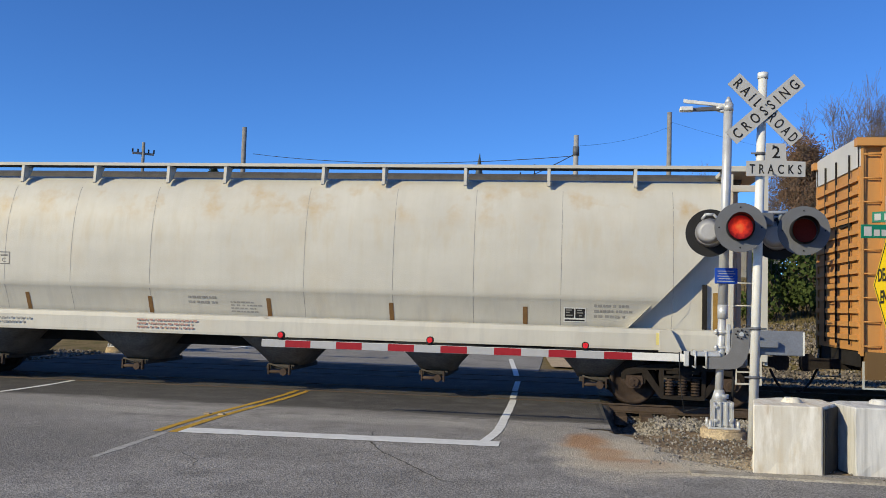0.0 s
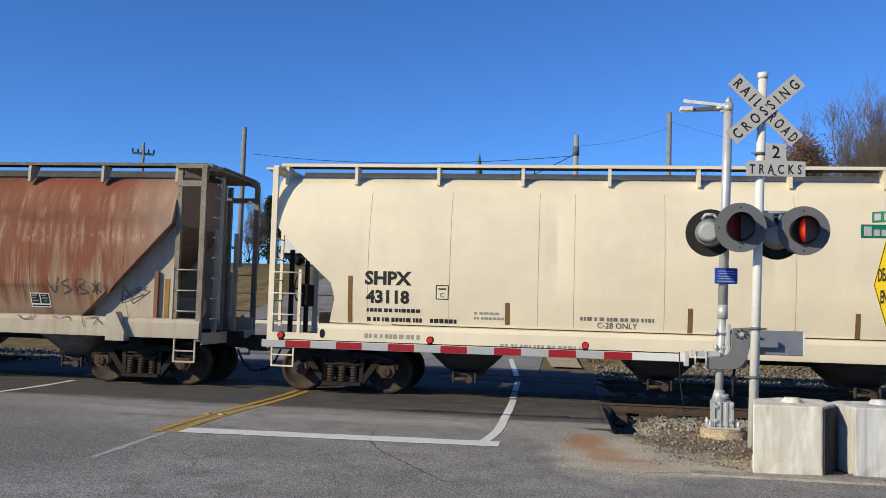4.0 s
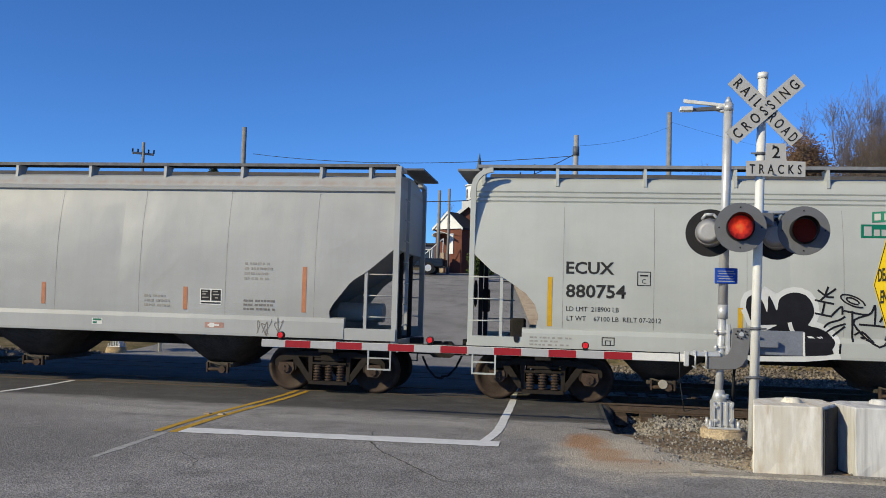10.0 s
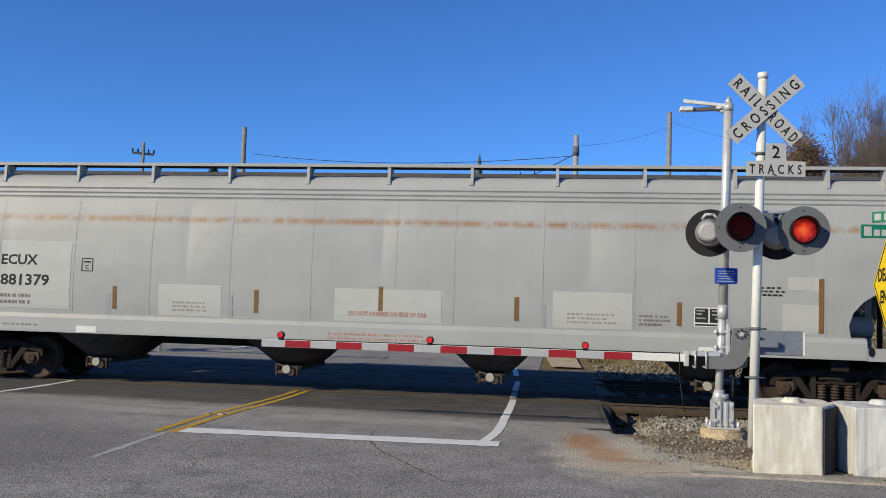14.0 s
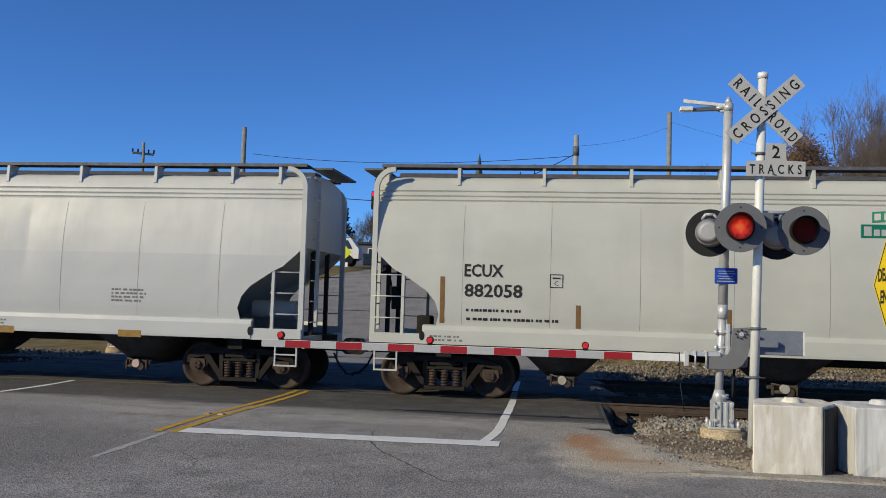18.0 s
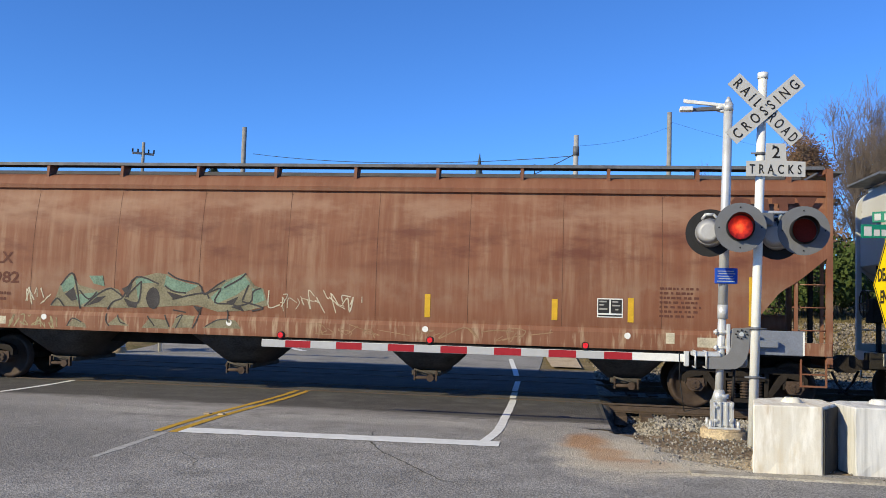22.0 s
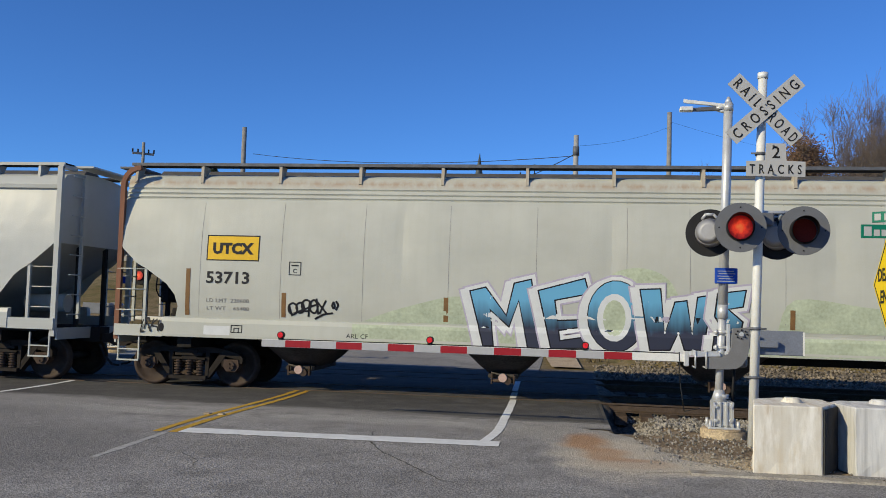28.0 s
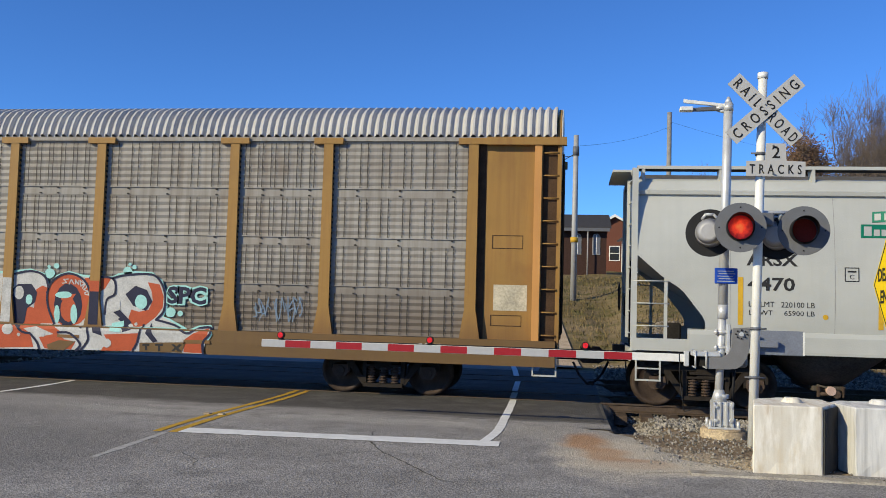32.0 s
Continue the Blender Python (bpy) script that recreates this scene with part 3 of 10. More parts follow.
tagged(link_mesh("apron", bm, ASPHALT_OLD), "worn asphalt edge with tan dust and rusty stains", "pavement", kind="structure")
bm = bmesh.new()
for k in range(12):
    x0 = 1.3 + k * 2.0
    z = ground_z(x0, 9.8)
    n = 8
    top = [(x0 + 1.985 * i / n, 9.86 + 0.02 * noise.noise((x0 + i, 0, 3)), z + 0.022 + 0.012 * noise.noise((x0 + i * 0.7, 1, 1))) for i in range(n + 1)]
    cols = [[bm.verts.new((a, b - 0.06, z - 0.06)), bm.verts.new((a, b, c)), bm.verts.new((a, b + 0.22, c - 0.004)), bm.verts.new((a, b + 0.3, z - 0.06))] for a, b, c in top]
    for p, q in zip(cols, cols[1:]):
        for i in range(3):
            bm.faces.new((p[i], q[i], q[i + 1], p[i + 1]))
tagged(link_mesh("kerb", bm, ground_mat("kerb_concrete", (0.4, 0.37, 0.31), (0.46, 0.42, 0.35), (0.26, 0.22, 0.17), 4, 0.95, 0.6, 60, 0.0, 0.45)), "low worn concrete kerb along the street", "kerb", kind="structure")


def crack(pts, width, seed):
    """A thin dark crack wandering over the road."""
    bm = bmesh.new()
    line = []
    for p, q in zip(pts, pts[1:]):
        n = max(3, int((Vector(q) - Vector(p)).length / 0.06))
        line += [Vector(p).lerp(Vector(q), k / n) for k in range(n)]
    line.append(Vector(pts[-1]))
    rows = []
    for k, p in enumerate(line):
        d = (line[min(k + 1, len(line) - 1)] - line[max(k - 1, 0)]).normalized()
        side = Vector((-d.y, d.x))
        c = p + side * 0.035 * noise.noise((k * 0.31, seed, 0))
        w = width * (0.6 + 0.9 * abs(noise.noise((k * 0.5, seed, 7)))) * min(1, 0.25 + 0.2 * min(k, len(line) - 1 - k))
        rows.append([bm.verts.new((*(c + s * side * w / 2), ground_z(c.x, c.y) + 0.004)) for s in (-1, 1)])
    for a, b in zip(rows, rows[1:]):
        bm.faces.new((a[0], a[1], b[1], b[0]))
    bmesh.ops.recalc_face_normals(bm, faces=bm.faces[:])
    return part("crack", bm, CRACK, road)


crack([(-2.62, 12.0), (-2.5, 11.1), (-2.19, 10.35), (-1.6, 9.4), (-1.28, 8.88), (-1.0, 8.6)], 0.02, 1)
crack([(-2.19, 10.35), (-2.7, 9.9), (-3.0, 9.4)], 0.01, 2)
crack([(-2.5, 14.15), (-1.4, 14.1), (-0.06, 14.2), (0.5, 14.15)], 0.03, 3)
crack([(-4.4, 9.7), (-3.9, 9.1), (-3.8, 8.6)], 0.01, 4)
for x, y in ((-5.39, 12.87), (-5.17, 12.87)):
    part("lane_reflector", soft_box(x - 0.05, x + 0.05, y - 0.05, y + 0.05, ground_z(x, y) - 0.005, ground_z(x, y) + 0.025, 0.012, 1), FOOTING, road, "small raised lane reflector")
walk_y = [27.2] + [y for y in YS if 27.4 < y <= 62]
bm = bmesh.new()
rows = []
for y in walk_y:
    k = (y - 27.2) / 34.8
    x0, x1 = -0.55 - 4.3 * k ** 1.1, 0.35 - 2.6 * k ** 1.1
    rows.append([bm.verts.new((x, y, ground_z(x, y) + 0.05)) for x in (x0, x1)])
for a, b in zip(rows, rows[1:]):
    bm.faces.new((a[0], a[1], b[1], b[0]))
tagged(link_mesh("footpath", bm, WALK_CONCRETE), "tan concrete footpath climbing beside the road", "pavement", kind="structure")


# ---- tracks ----
def track(y0, x_from, x_to):
    base = thing("railway_track", pose(0, y0, 0), "rusty steel rails on dark wooden ties in ballast", "railway track", "railway tracks", "structure")
    for s in (-0.755, 0.755):
        bm = bmesh.new()
        prof = [(-0.07, -0.17), (0.07, -0.17), (0.07, -0.155), (0.012, -0.135), (0.012, -0.045), (0.036, -0.03), (0.036, -0.004), (-0.036, -0.004), (-0.036, -0.03), (-0.012, -0.045), (-0.012, -0.135), (-0.07, -0.155)]
        prism([(s + a, b) for a, b in prof], x_from, x_to, "yz", bm)
        rail = part("rail", bm, RAIL_STEEL, base)
        part("railhead", boxm(x_from, x_to, s - 0.03, s + 0.03, -0.004, 0.0), RAIL_TOP, rail)
    tie = boxm(-0.115, 0.115, -1.3, 1.3, -0.34, -0.172)
    me = bpy.data.meshes.new("tie"); tie.to_mesh(me); tie.free(); me.materials.append(TIE_WOOD)
    x = ROAD_R + 0.35
    while x < 16:
        share("tie", me, base, pose(x, RNG.uniform(-0.03, 0.03), RNG.uniform(-0.01, 0.01), 0, 0, RNG.uniform(-1, 1)))
        x += 0.5
    x = ROAD_L - 0.4
    while x > -30:
        share("tie", me, base, pose(x, 0, 0)); x -= 0.5
    return base


track(TRACK, -220, 220)
track(TRACK_2, -220, 220)


# ---- ballast and gravel ----
def stones(name, count, area, size, material, label, seed, skip=None):
    rnd = random.Random(seed)
    verts, faces = [], []
    base = [Vector(v) for v in ((1, 0, 0), (-1, 0, 0), (0, 1, 0), (0, -1, 0), (0, 0, 1), (0, 0, -1))]
    tri = ((0, 2, 4), (2, 1, 4), (1, 3, 4), (3, 0, 4), (2, 0, 5), (1, 2, 5), (3, 1, 5), (0, 3, 5))
    for _ in range(count):
        x, y = rnd.uniform(area[0], area[1]), rnd.uniform(area[2], area[3])
        if skip and skip(x, y, rnd):
            continue
        s = size * rnd.uniform(0.5, 1.4)
        turn = Euler((rnd.uniform(0, 6), rnd.uniform(0, 6), rnd.uniform(0, 6))).to_matrix()
        k = len(verts)
        c = Vector((x, y, ground_z(x, y) + s * 0.25))
        for v in base:
            verts.append(c + turn @ (v * s * rnd.uniform(0.6, 1.1)))
        faces += [tuple(k + i for i in t) for t in tri]
    me = bpy.data.meshes.new(name)
    me.from_pydata(verts, [], faces)
    me.materials.append(material)
    return tagged(new(name, me), label, "gravel", kind="stuff")


stones("ballast_stones", 9000, (ROAD_R + 0.1, 9.0, 13.6, 17.7), 0.035, STONE, "loose grey and tan crushed ballast stones", 3,
       lambda x, y, r: x < ROAD_R + 0.3 + 0.1 * r.random() or (r.random() > 0.25 + 0.75 * smooth01((y - 13.4) / 1.6) and r.random() > 0.12))
stones("ballast_stones", 7000, (ROAD_R + 0.1, 14.0, 24.2, 28.5), 0.05, STONE_FAR, "grey and tan crushed ballast beyond the tracks", 4)
stones("gravel", 1500, (0.9, 4.6, 10.4, 13.6), 0.018, STONE, "scattered small gravel on dirt", 5)
stones("gravel", 5000, (2.0, 14.0, 28.0, 34.0), 0.06, STONE_FAR, "gravel bank behind the tracks", 6)
stones("ballast_stones", 3000, (-26, ROAD_L - 0.1, 19.6, 27.0), 0.06, STONE_FAR, "grey ballast beside the road", 8)


# ---- concrete blocks ----
def concrete_block(plan, h, lugs, label, face=None):
    """A barrier block with slanted corners; plan: its outline on the ground."""
    cx, cy = sum(p[0] for p in plan) / len(plan), sum(p[1] for p in plan) / len(plan)
    ob = thing("concrete_block", pose(cx, cy, ground_z(cx, cy) - 0.02), label, "concrete block", "concrete barrier blocks")
    bm = prism([(x - cx, y - cy) for x, y in plan], 0, h + 0.02, "xy")
    bmesh.ops.bevel(bm, geom=bm.edges[:], offset=0.012, segments=1, affect="EDGES")
    bmesh.ops.triangulate(bm, faces=[f for f in bm.faces if len(f.verts) > 4])
    bmesh.ops.subdivide_edges(bm, edges=[e for e in bm.edges if e.calc_length() > 0.15], cuts=5, use_grid_fill=True)
    for v in bm.verts:
        chip = 0.004 + 0.03 * max(0, 0.07 - v.co.z) / 0.07
        v.co += chip * noise.noise_vector(v.co * 9 + Vector((cx, 0, 0)))
    part("body", bm, face or BLOCK, ob)
    for lx, ly in lugs:
        bm = rod(bmesh.new(), (lx - cx, ly - cy, h), (lx - cx, ly - cy, h + 0.07), 0.115, 20, 0.1)
        bmesh.ops.bevel(bm, geom=[e for e in bm.edges if all(v.co.z > h + 0.05 for v in e.verts)], offset=0.015, segments=2, affect="EDGES")
        part("lug", bm, face or BLOCK, ob, smooth=True)
    return ob


# stained side turned from the sun: its shade is put into the colour
STAIN_AND_SHADE = weathered("stained_shaded_concrete", (0.035, 0.033, 0.031), (0.075, 0.07, 0.065), (0.02, 0.02, 0.02), 0.5, 0.9, seed=31, zoom=3.0)
first_block = concrete_block([(2.0, 10.22), (2.735, 10.265), (3.0, 10.72), (2.95, 11.2), (2.5, 11.25), (2.14, 10.95)], 0.735, [(2.52, 10.72)], "rough tan concrete barrier block with one dark, stained and shaded side")
hx, hy, _ = first_block.matrix_basis.translation
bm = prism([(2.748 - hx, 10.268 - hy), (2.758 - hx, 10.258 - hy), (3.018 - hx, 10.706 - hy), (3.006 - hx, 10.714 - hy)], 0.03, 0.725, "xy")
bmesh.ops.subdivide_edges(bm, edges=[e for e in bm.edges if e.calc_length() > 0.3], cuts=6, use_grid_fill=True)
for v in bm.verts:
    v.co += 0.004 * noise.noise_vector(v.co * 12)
part("shaded_side", bm, STAIN_AND_SHADE, first_block, "dark stained side face with its shade put into the colour")
concrete_block([(3.1, 10.36), (4.0, 10.44), (4.2, 10.66), (4.2, 11.3), (3.14, 11.15), (2.99, 10.95)], 0.735, [(3.52, 10.9)], "streaked grey concrete barrier block with a round top lug", BLOCK_2)


# ---- crossing gate ----
gate = thing("crossing_gate", pose(2.17, 13.2, ground_z(2.17, 13.2)), "lowered crossing gate with red and white striped arm", "crossing gate")
G = -ground_z(2.17, 13.2)
bm = rod(bmesh.new(), (0, 0, -0.2), (0, 0, 0.1), 0.325, 28, 0.315)
rod(bm, (0, 0, 0.1), (0, 0, 0.125), 0.315, 28, 0.28)
part("foundation", bm, FOOTING, gate, "round tan concrete footing")
bm = rod(bmesh.new(), (-0.07, 0, 0.4), (-0.02, 0, 2.0 + G), 0.058, 18, 0.056)
rod(bm, (-0.02, 0, 1.75 + G), (-0.02, 0, 1.95 + G), 0.072, 18)
rod(bm, (-0.02, 0, 1.95 + G), (0.035, 0, 4.88 + G), 0.07, 18, 0.064)
mast = part("mast", bm, GALV, gate)
part("mast_cap", rod(bmesh.new(), (0.035, 0, 4.86 + G), (0.037, 0, 4.97 + G), 0.064, 14, 0.02), GALV, gate)
bm = soft_box(-0.15, 0.11, -0.13, 0.13, 0.15, 0.5, 0.03)
for k in range(4):
    box(bm, -0.16 + k * 0.085, -0.135 + k * 0.085, -0.155, 0.155, 0.14, 0.5)
rod(bm, (-0.06, 0, 0.5), (-0.055, 0, 0.66), 0.11, 14, 0.066)
part("base_casting", bm, GALV, gate, "galvanised cast mast base")
for sx in (-0.12, 0.08):
    for z in (0.24, 0.44):
        part("cover_bolt", rod(bmesh.new(), (sx, -0.18, z), (sx, -0.13, z), 0.024, 6), GALV, gate)
for sx in (-0.2, 0.18):
    for sy in (-0.17, 0.17):
        part("anchor_bolt", rod(bmesh.new(), (sx, sy, 0.12), (sx, sy, 0.24), 0.022, 6), GALV, gate)
part("base_flange", soft_box(-0.23, 0.21, -0.2, 0.2, 0.122, 0.15, 0.01), GALV, gate)
# gate mechanism behind its bent arm bracket
part("mechanism", soft_box(0.12, 0.34, 0.02, 0.34, 1.06 + G, 1.6 + G, 0.04), BOX_GREY, gate, "dark grey gate mechanism case")
bend = [(0.1, 1.62), (0.33, 1.64), (0.345, 1.5), (0.335, 1.35), (0.3, 1.2), (0.24, 1.1), (0.16, 1.05), (0.05, 1.035), (-0.24, 1.035), (-0.24, 1.2), (-0.04, 1.21), (0.04, 1.26), (0.08, 1.36), (0.085, 1.5)]
br = prism([(a, b + G) for a, b in bend], -0.12, -0.085)
bmesh.ops.bevel(br, geom=br.edges[:], offset=0.006, segments=1, affect="EDGES")
part("arm_bracket", br, BOX_GREY, gate, "bent grey arm bracket")
for k in range(8):
    a = k * math.tau / 8
    part("hub_bolt", rod(bmesh.new(), (0.22 + 0.075 * math.cos(a), -0.14, 1.54 + G + 0.06 * math.sin(a)), (0.22 + 0.075 * math.cos(a), -0.115, 1.54 + G + 0.06 * math.sin(a)), 0.012, 6), LAMP_BLACK, gate)
part("hub", rod(bmesh.new(), (0.22, -0.15, 1.54 + G), (0.22, 0.05, 1.54 + G), 0.03, 12), GALV, gate)
part("arm_channel", soft_box(-0.44, -0.06, -0.13, 0.17, 1.21 + G, 1.275 + G, 0.008, 1), GALV, gate, "pale steel arm channel")
for ax in (-0.41, -0.26):
    part("u_bolt", rods([((ax, -0.14, 1.28 + G), (ax, -0.14, 1.05 + G)), ((ax, -0.14, 1.05 + G), (ax, 0.16, 1.05 + G)), ((ax, -0.14, 1.28 + G), (ax, 0.16, 1.28 + G))], 0.013, 6), GALV, gate)
part("upright_plate", soft_box(0.025, 0.075, -0.1, -0.04, 1.22 + G, 1.68 + G, 0.008, 1), GALV, gate, "pale steel upright plate")
for z in (1.56, 1.34):
    part("bolt", rod(bmesh.new(), (-0.15, -0.05, z + G), (0.1, -0.05, z + G), 0.022, 8), GALV, gate)
    part("nut", rod(bmesh.new(), (-0.13, -0.05, z - 0.001 + G), (-0.1, -0.05, z + G), 0.042, 6), GALV, gate)
part("conduit", rods([((0.12, 0.05, 0.3), (0.16, 0.05, 1.1 + G))], 0.02, 8), LAMP_BLACK, gate)
part("counterweight", soft_box(0.4, 1.13, 0.1, 0.2, 1.25 + G, 1.6 + G, 0.012), BOX_DARK, gate, "blue-grey flat counterweight")
part("counterweight_bar", soft_box(0.2, 0.75, 0.0, 0.07, 1.36 + G, 1.46 + G, 0.01), BOX_DARK, gate)
part("counterweight_edge", boxm(1.105, 1.128, 0.085, 0.098, 1.26 + G, 1.59 + G), ALU, gate)
part("clamp", rod(bmesh.new(), (-0.03, 0, 1.53 + G), (-0.03, 0, 1.59 + G), 0.082, 14), GALV, gate)
part("clamp", rod(bmesh.new(), (-0.01, 0, 0.62 + G), (-0.01, 0, 0.68 + G), 0.085, 14), GALV, gate)
# striped arm
ARM_Y, ARM_Z = 0.17, 1.145 + G
x = -6.94
arm = part("arm", soft_box(x, -0.5, ARM_Y, ARM_Y + 0.03, ARM_Z - 0.04, ARM_Z + 0.075, 0.006, 1), ALU, gate, "aluminium gate arm")
for k in range(8):
    x0 = x + 0.004 if k == 0 else x + 0.385 + (k - 1) * 0.813 + 0.4065
    x1 = x + 0.385 if k == 0 else x0 + 0.4065
    if x1 < -0.9:
        part("white_stripe", boxm(x0, x1, ARM_Y - 0.004, ARM_Y, ARM_Z - 0.036, ARM_Z + 0.071), WHITE_TAPE, arm)
    x0 = x + 0.385 + k * 0.813
    if k < 7:
        part("red_stripe", boxm(x0, x0 + 0.4065, ARM_Y - 0.004, ARM_Y, ARM_Z - 0.036, ARM_Z + 0.071), RED_TAPE, arm)
part("shear_clamp", soft_box(-0.53, -0.46, ARM_Y - 0.03, ARM_Y + 0.06, ARM_Z - 0.1, ARM_Z + 0.12, 0.01), GALV, gate)
part("wire", rods([((-0.6, ARM_Y, ARM_Z + 0.1), (-0.58, ARM_Y, ARM_Z - 0.35)), ((-0.58, ARM_Y, ARM_Z - 0.35), (-0.52, ARM_Y, ARM_Z - 0.75)), ((-0.52, ARM_Y, ARM_Z - 0.75), (-0.3, ARM_Y, ARM_Z - 0.7))], 0.008, 5), CABLE, gate)
part("arm_cable", rods([((x + 0.3, ARM_Y + 0.015, ARM_Z + 0.085), (-0.6, ARM_Y + 0.015, ARM_Z + 0.085))], 0.008, 5), CABLE, gate)
for ax in (-6.63, -4.28, -1.95):
    lamp = part("arm_lamp", soft_box(ax - 0.04, ax + 0.04, ARM_Y - 0.01, ARM_Y + 0.04, ARM_Z + 0.075, ARM_Z + 0.11, 0.01), LAMP_BLACK, gate, "small lit red warning lamp on the arm")
    part("lens", rod(bmesh.new(), (ax, ARM_Y - 0.032, ARM_Z + 0.15), (ax, ARM_Y + 0.045, ARM_Z + 0.15), 0.042, 14), ARM_RED, lamp)
    part("hood", prism(disc_points(ax, ARM_Z + 0.15, 0.055, 14), ARM_Y - 0.02, ARM_Y + 0.05), LAMP_BLACK, lamp)
# light arm at the mast top, and the small blue notice
part("top_bracket", rods([((0.03, 0, 4.83 + G), (-0.14, -0.02, 4.8 + G)), ((0.0, -0.06, 4.86 + G), (0.0, 0.06, 4.86 + G)), ((0.03, 0, 4.74 + G), (-0.12, 0.02, 4.79 + G))], 0.03, 8), GALV, gate)
part("mast_collar", rod(bmesh.new(), (0.034, 0, 4.76 + G), (0.035, 0, 4.86 + G), 0.072, 16), GALV, gate)
part("floodlight_arm", prism([(-0.12, 4.83 + G), (-0.12, 4.77 + G), (-0.49, 4.76 + G), (-0.49, 4.8 + G)], -0.04, 0.04), LAMP_GREY, gate, "grey bracket arm")
part("floodlight", soft_box(-0.655, -0.47, -0.09, 0.06, 4.755 + G, 4.815 + G, 0.012), ALU, gate, "small white floodlight")
part("floodlight_blade", prism([(-0.6, 4.935 + G), (-0.6, 4.885 + G), (0.0, 4.82 + G), (0.0, 4.86 + G)], -0.03, 0.02), ALU, gate, "slim pale upper bracket blade")
notice = part("notice", soft_box(-0.15, 0.165, -0.105, -0.085, 2.25 + G, 2.475 + G, 0.008, 1), BLUE_SIGN, gate, "small blue notice with unreadable white lines")
for k in range(5):
    part("text_line", boxm(-0.115 + 0.02 * (k % 2), 0.13 - 0.015 * (k % 3), -0.109, -0.106, 2.28 + G + 0.036 * k, 2.29 + G + 0.036 * k), SIGN_WHITE, notice)

# ---- crossbuck mast with flashing lamps ----
CB = (2.385, 12.25)
CG = ground_z(*CB)
buck = thing("crossing_signal", pose(CB[0], CB[1], CG), "railroad crossing signal mast with crossbuck sign and round red flashing lamps", "crossing signal")
CZ = -CG
part("mast", rod(bmesh.new(), (0, 0, -0.05), (0.105, 0, 5.02 + CZ), 0.062, 18, 0.058), ALU, buck, "pale aluminium mast")
part("mast_cap", rod(bmesh.new(), (0.105, 0, 4.99 + CZ), (0.107, 0, 5.07 + CZ), 0.07, 16), ALU, buck)
for z in (0.98, 1.62, 3.95):
    part("clamp", rod(bmesh.new(), (0.02 * z, 0, z + CZ), (0.02 * z, 0, z + 0.04 + CZ), 0.07, 14), LAMP_GREY, buck)
    part("clamp_bolt", rod(bmesh.new(), (0.02 * z - 0.13, -0.05, z + 0.02 + CZ), (0.02 * z + 0.13, -0.05, z + 0.02 + CZ), 0.012, 6), LAMP_GREY, buck)
cross_c = Vector((0.115, -0.1, 4.55 + CZ))
for ang, words, dy in ((-46, (("RAIL", -0.54, 0.44), ("ROAD", 0.1, 0.45)), 0.0), (42, (("CROSSING", -0.535, 1.06),), -0.02)):
    turn = Matrix.Translation(cross_c + Vector((0, dy, 0))) @ pose(0, 0, 0, 0, -ang, 0)
    bm = boxm(-0.585, 0.585, -0.006, 0.006, -0.107, 0.107)
    blade = part("crossbuck_blade", bm, SIGN_WHITE, buck, "white crossbuck blade with black lettering")
    blade.matrix_basis = turn
    for w, at, span in words:
        letters("lettering", w, 0.14, SIGN_BLACK, blade, at, -0.009, -0.07, span=span, fat=0.002)
for bx, bz in ((cross_c.x, cross_c.z + 0.06), (cross_c.x, cross_c.z - 0.06), (0.22, 4.06 + CZ), (0.22, 3.69 + CZ)):
    part("sign_bolt", rod(bmesh.new(), (bx, -0.14, bz), (bx, -0.1, bz), 0.012, 6), LAMP_GREY, buck)
plate = part("tracks_plate", prism([(-0.38, 3.66), (0.37, 3.66), (0.37, 3.86), (0.13, 3.87), (0.12, 4.1), (-0.13, 4.1), (-0.14, 3.87), (-0.38, 3.86)], -0.006, 0.006), SIGN_WHITE, buck, "white plate with black lettering")
plate.matrix_basis = pose(0.22, -0.1, CZ - 0.005, 0, 0.6, 0)
letters("lettering", "TRACKS", 0.125, SIGN_BLACK, plate, -0.34, -0.009, 3.695, span=0.66, fat=0.002)
letters("lettering", "2", 0.16, SIGN_BLACK, plate, -0.06, -0.009, 3.905, 1.0, fat=0.002)
# crossarm and junction box
part("crossarm", rods([((-0.3, 0.05, 3.19 + CZ), (0.62, 0.05, 3.19 + CZ)), ((-0.26, 0.05, 3.19 + CZ), (-0.26, 0.0, 3.0 + CZ)), ((0.36, 0.05, 3.19 + CZ), (0.36, 0.16, 3.08 + CZ)), ((0.6, 0.05, 3.19 + CZ), (0.6, 0.12, 3.0 + CZ))], 0.026, 8), GALV, buck)
part("conduit", rods([((0.3, 0.04, 3.12 + CZ), (0.36, 0.02, 2.9 + CZ)), ((0.36, 0.02, 2.9 + CZ), (0.42, 0.04, 2.82 + CZ))], 0.018, 6), LAMP_BLACK, buck)
part("junction_box", soft_box(0.0, 0.24, -0.12, 0.06, 3.0 + CZ, 3.17 + CZ, 0.02), LAMP_GREY, buck)


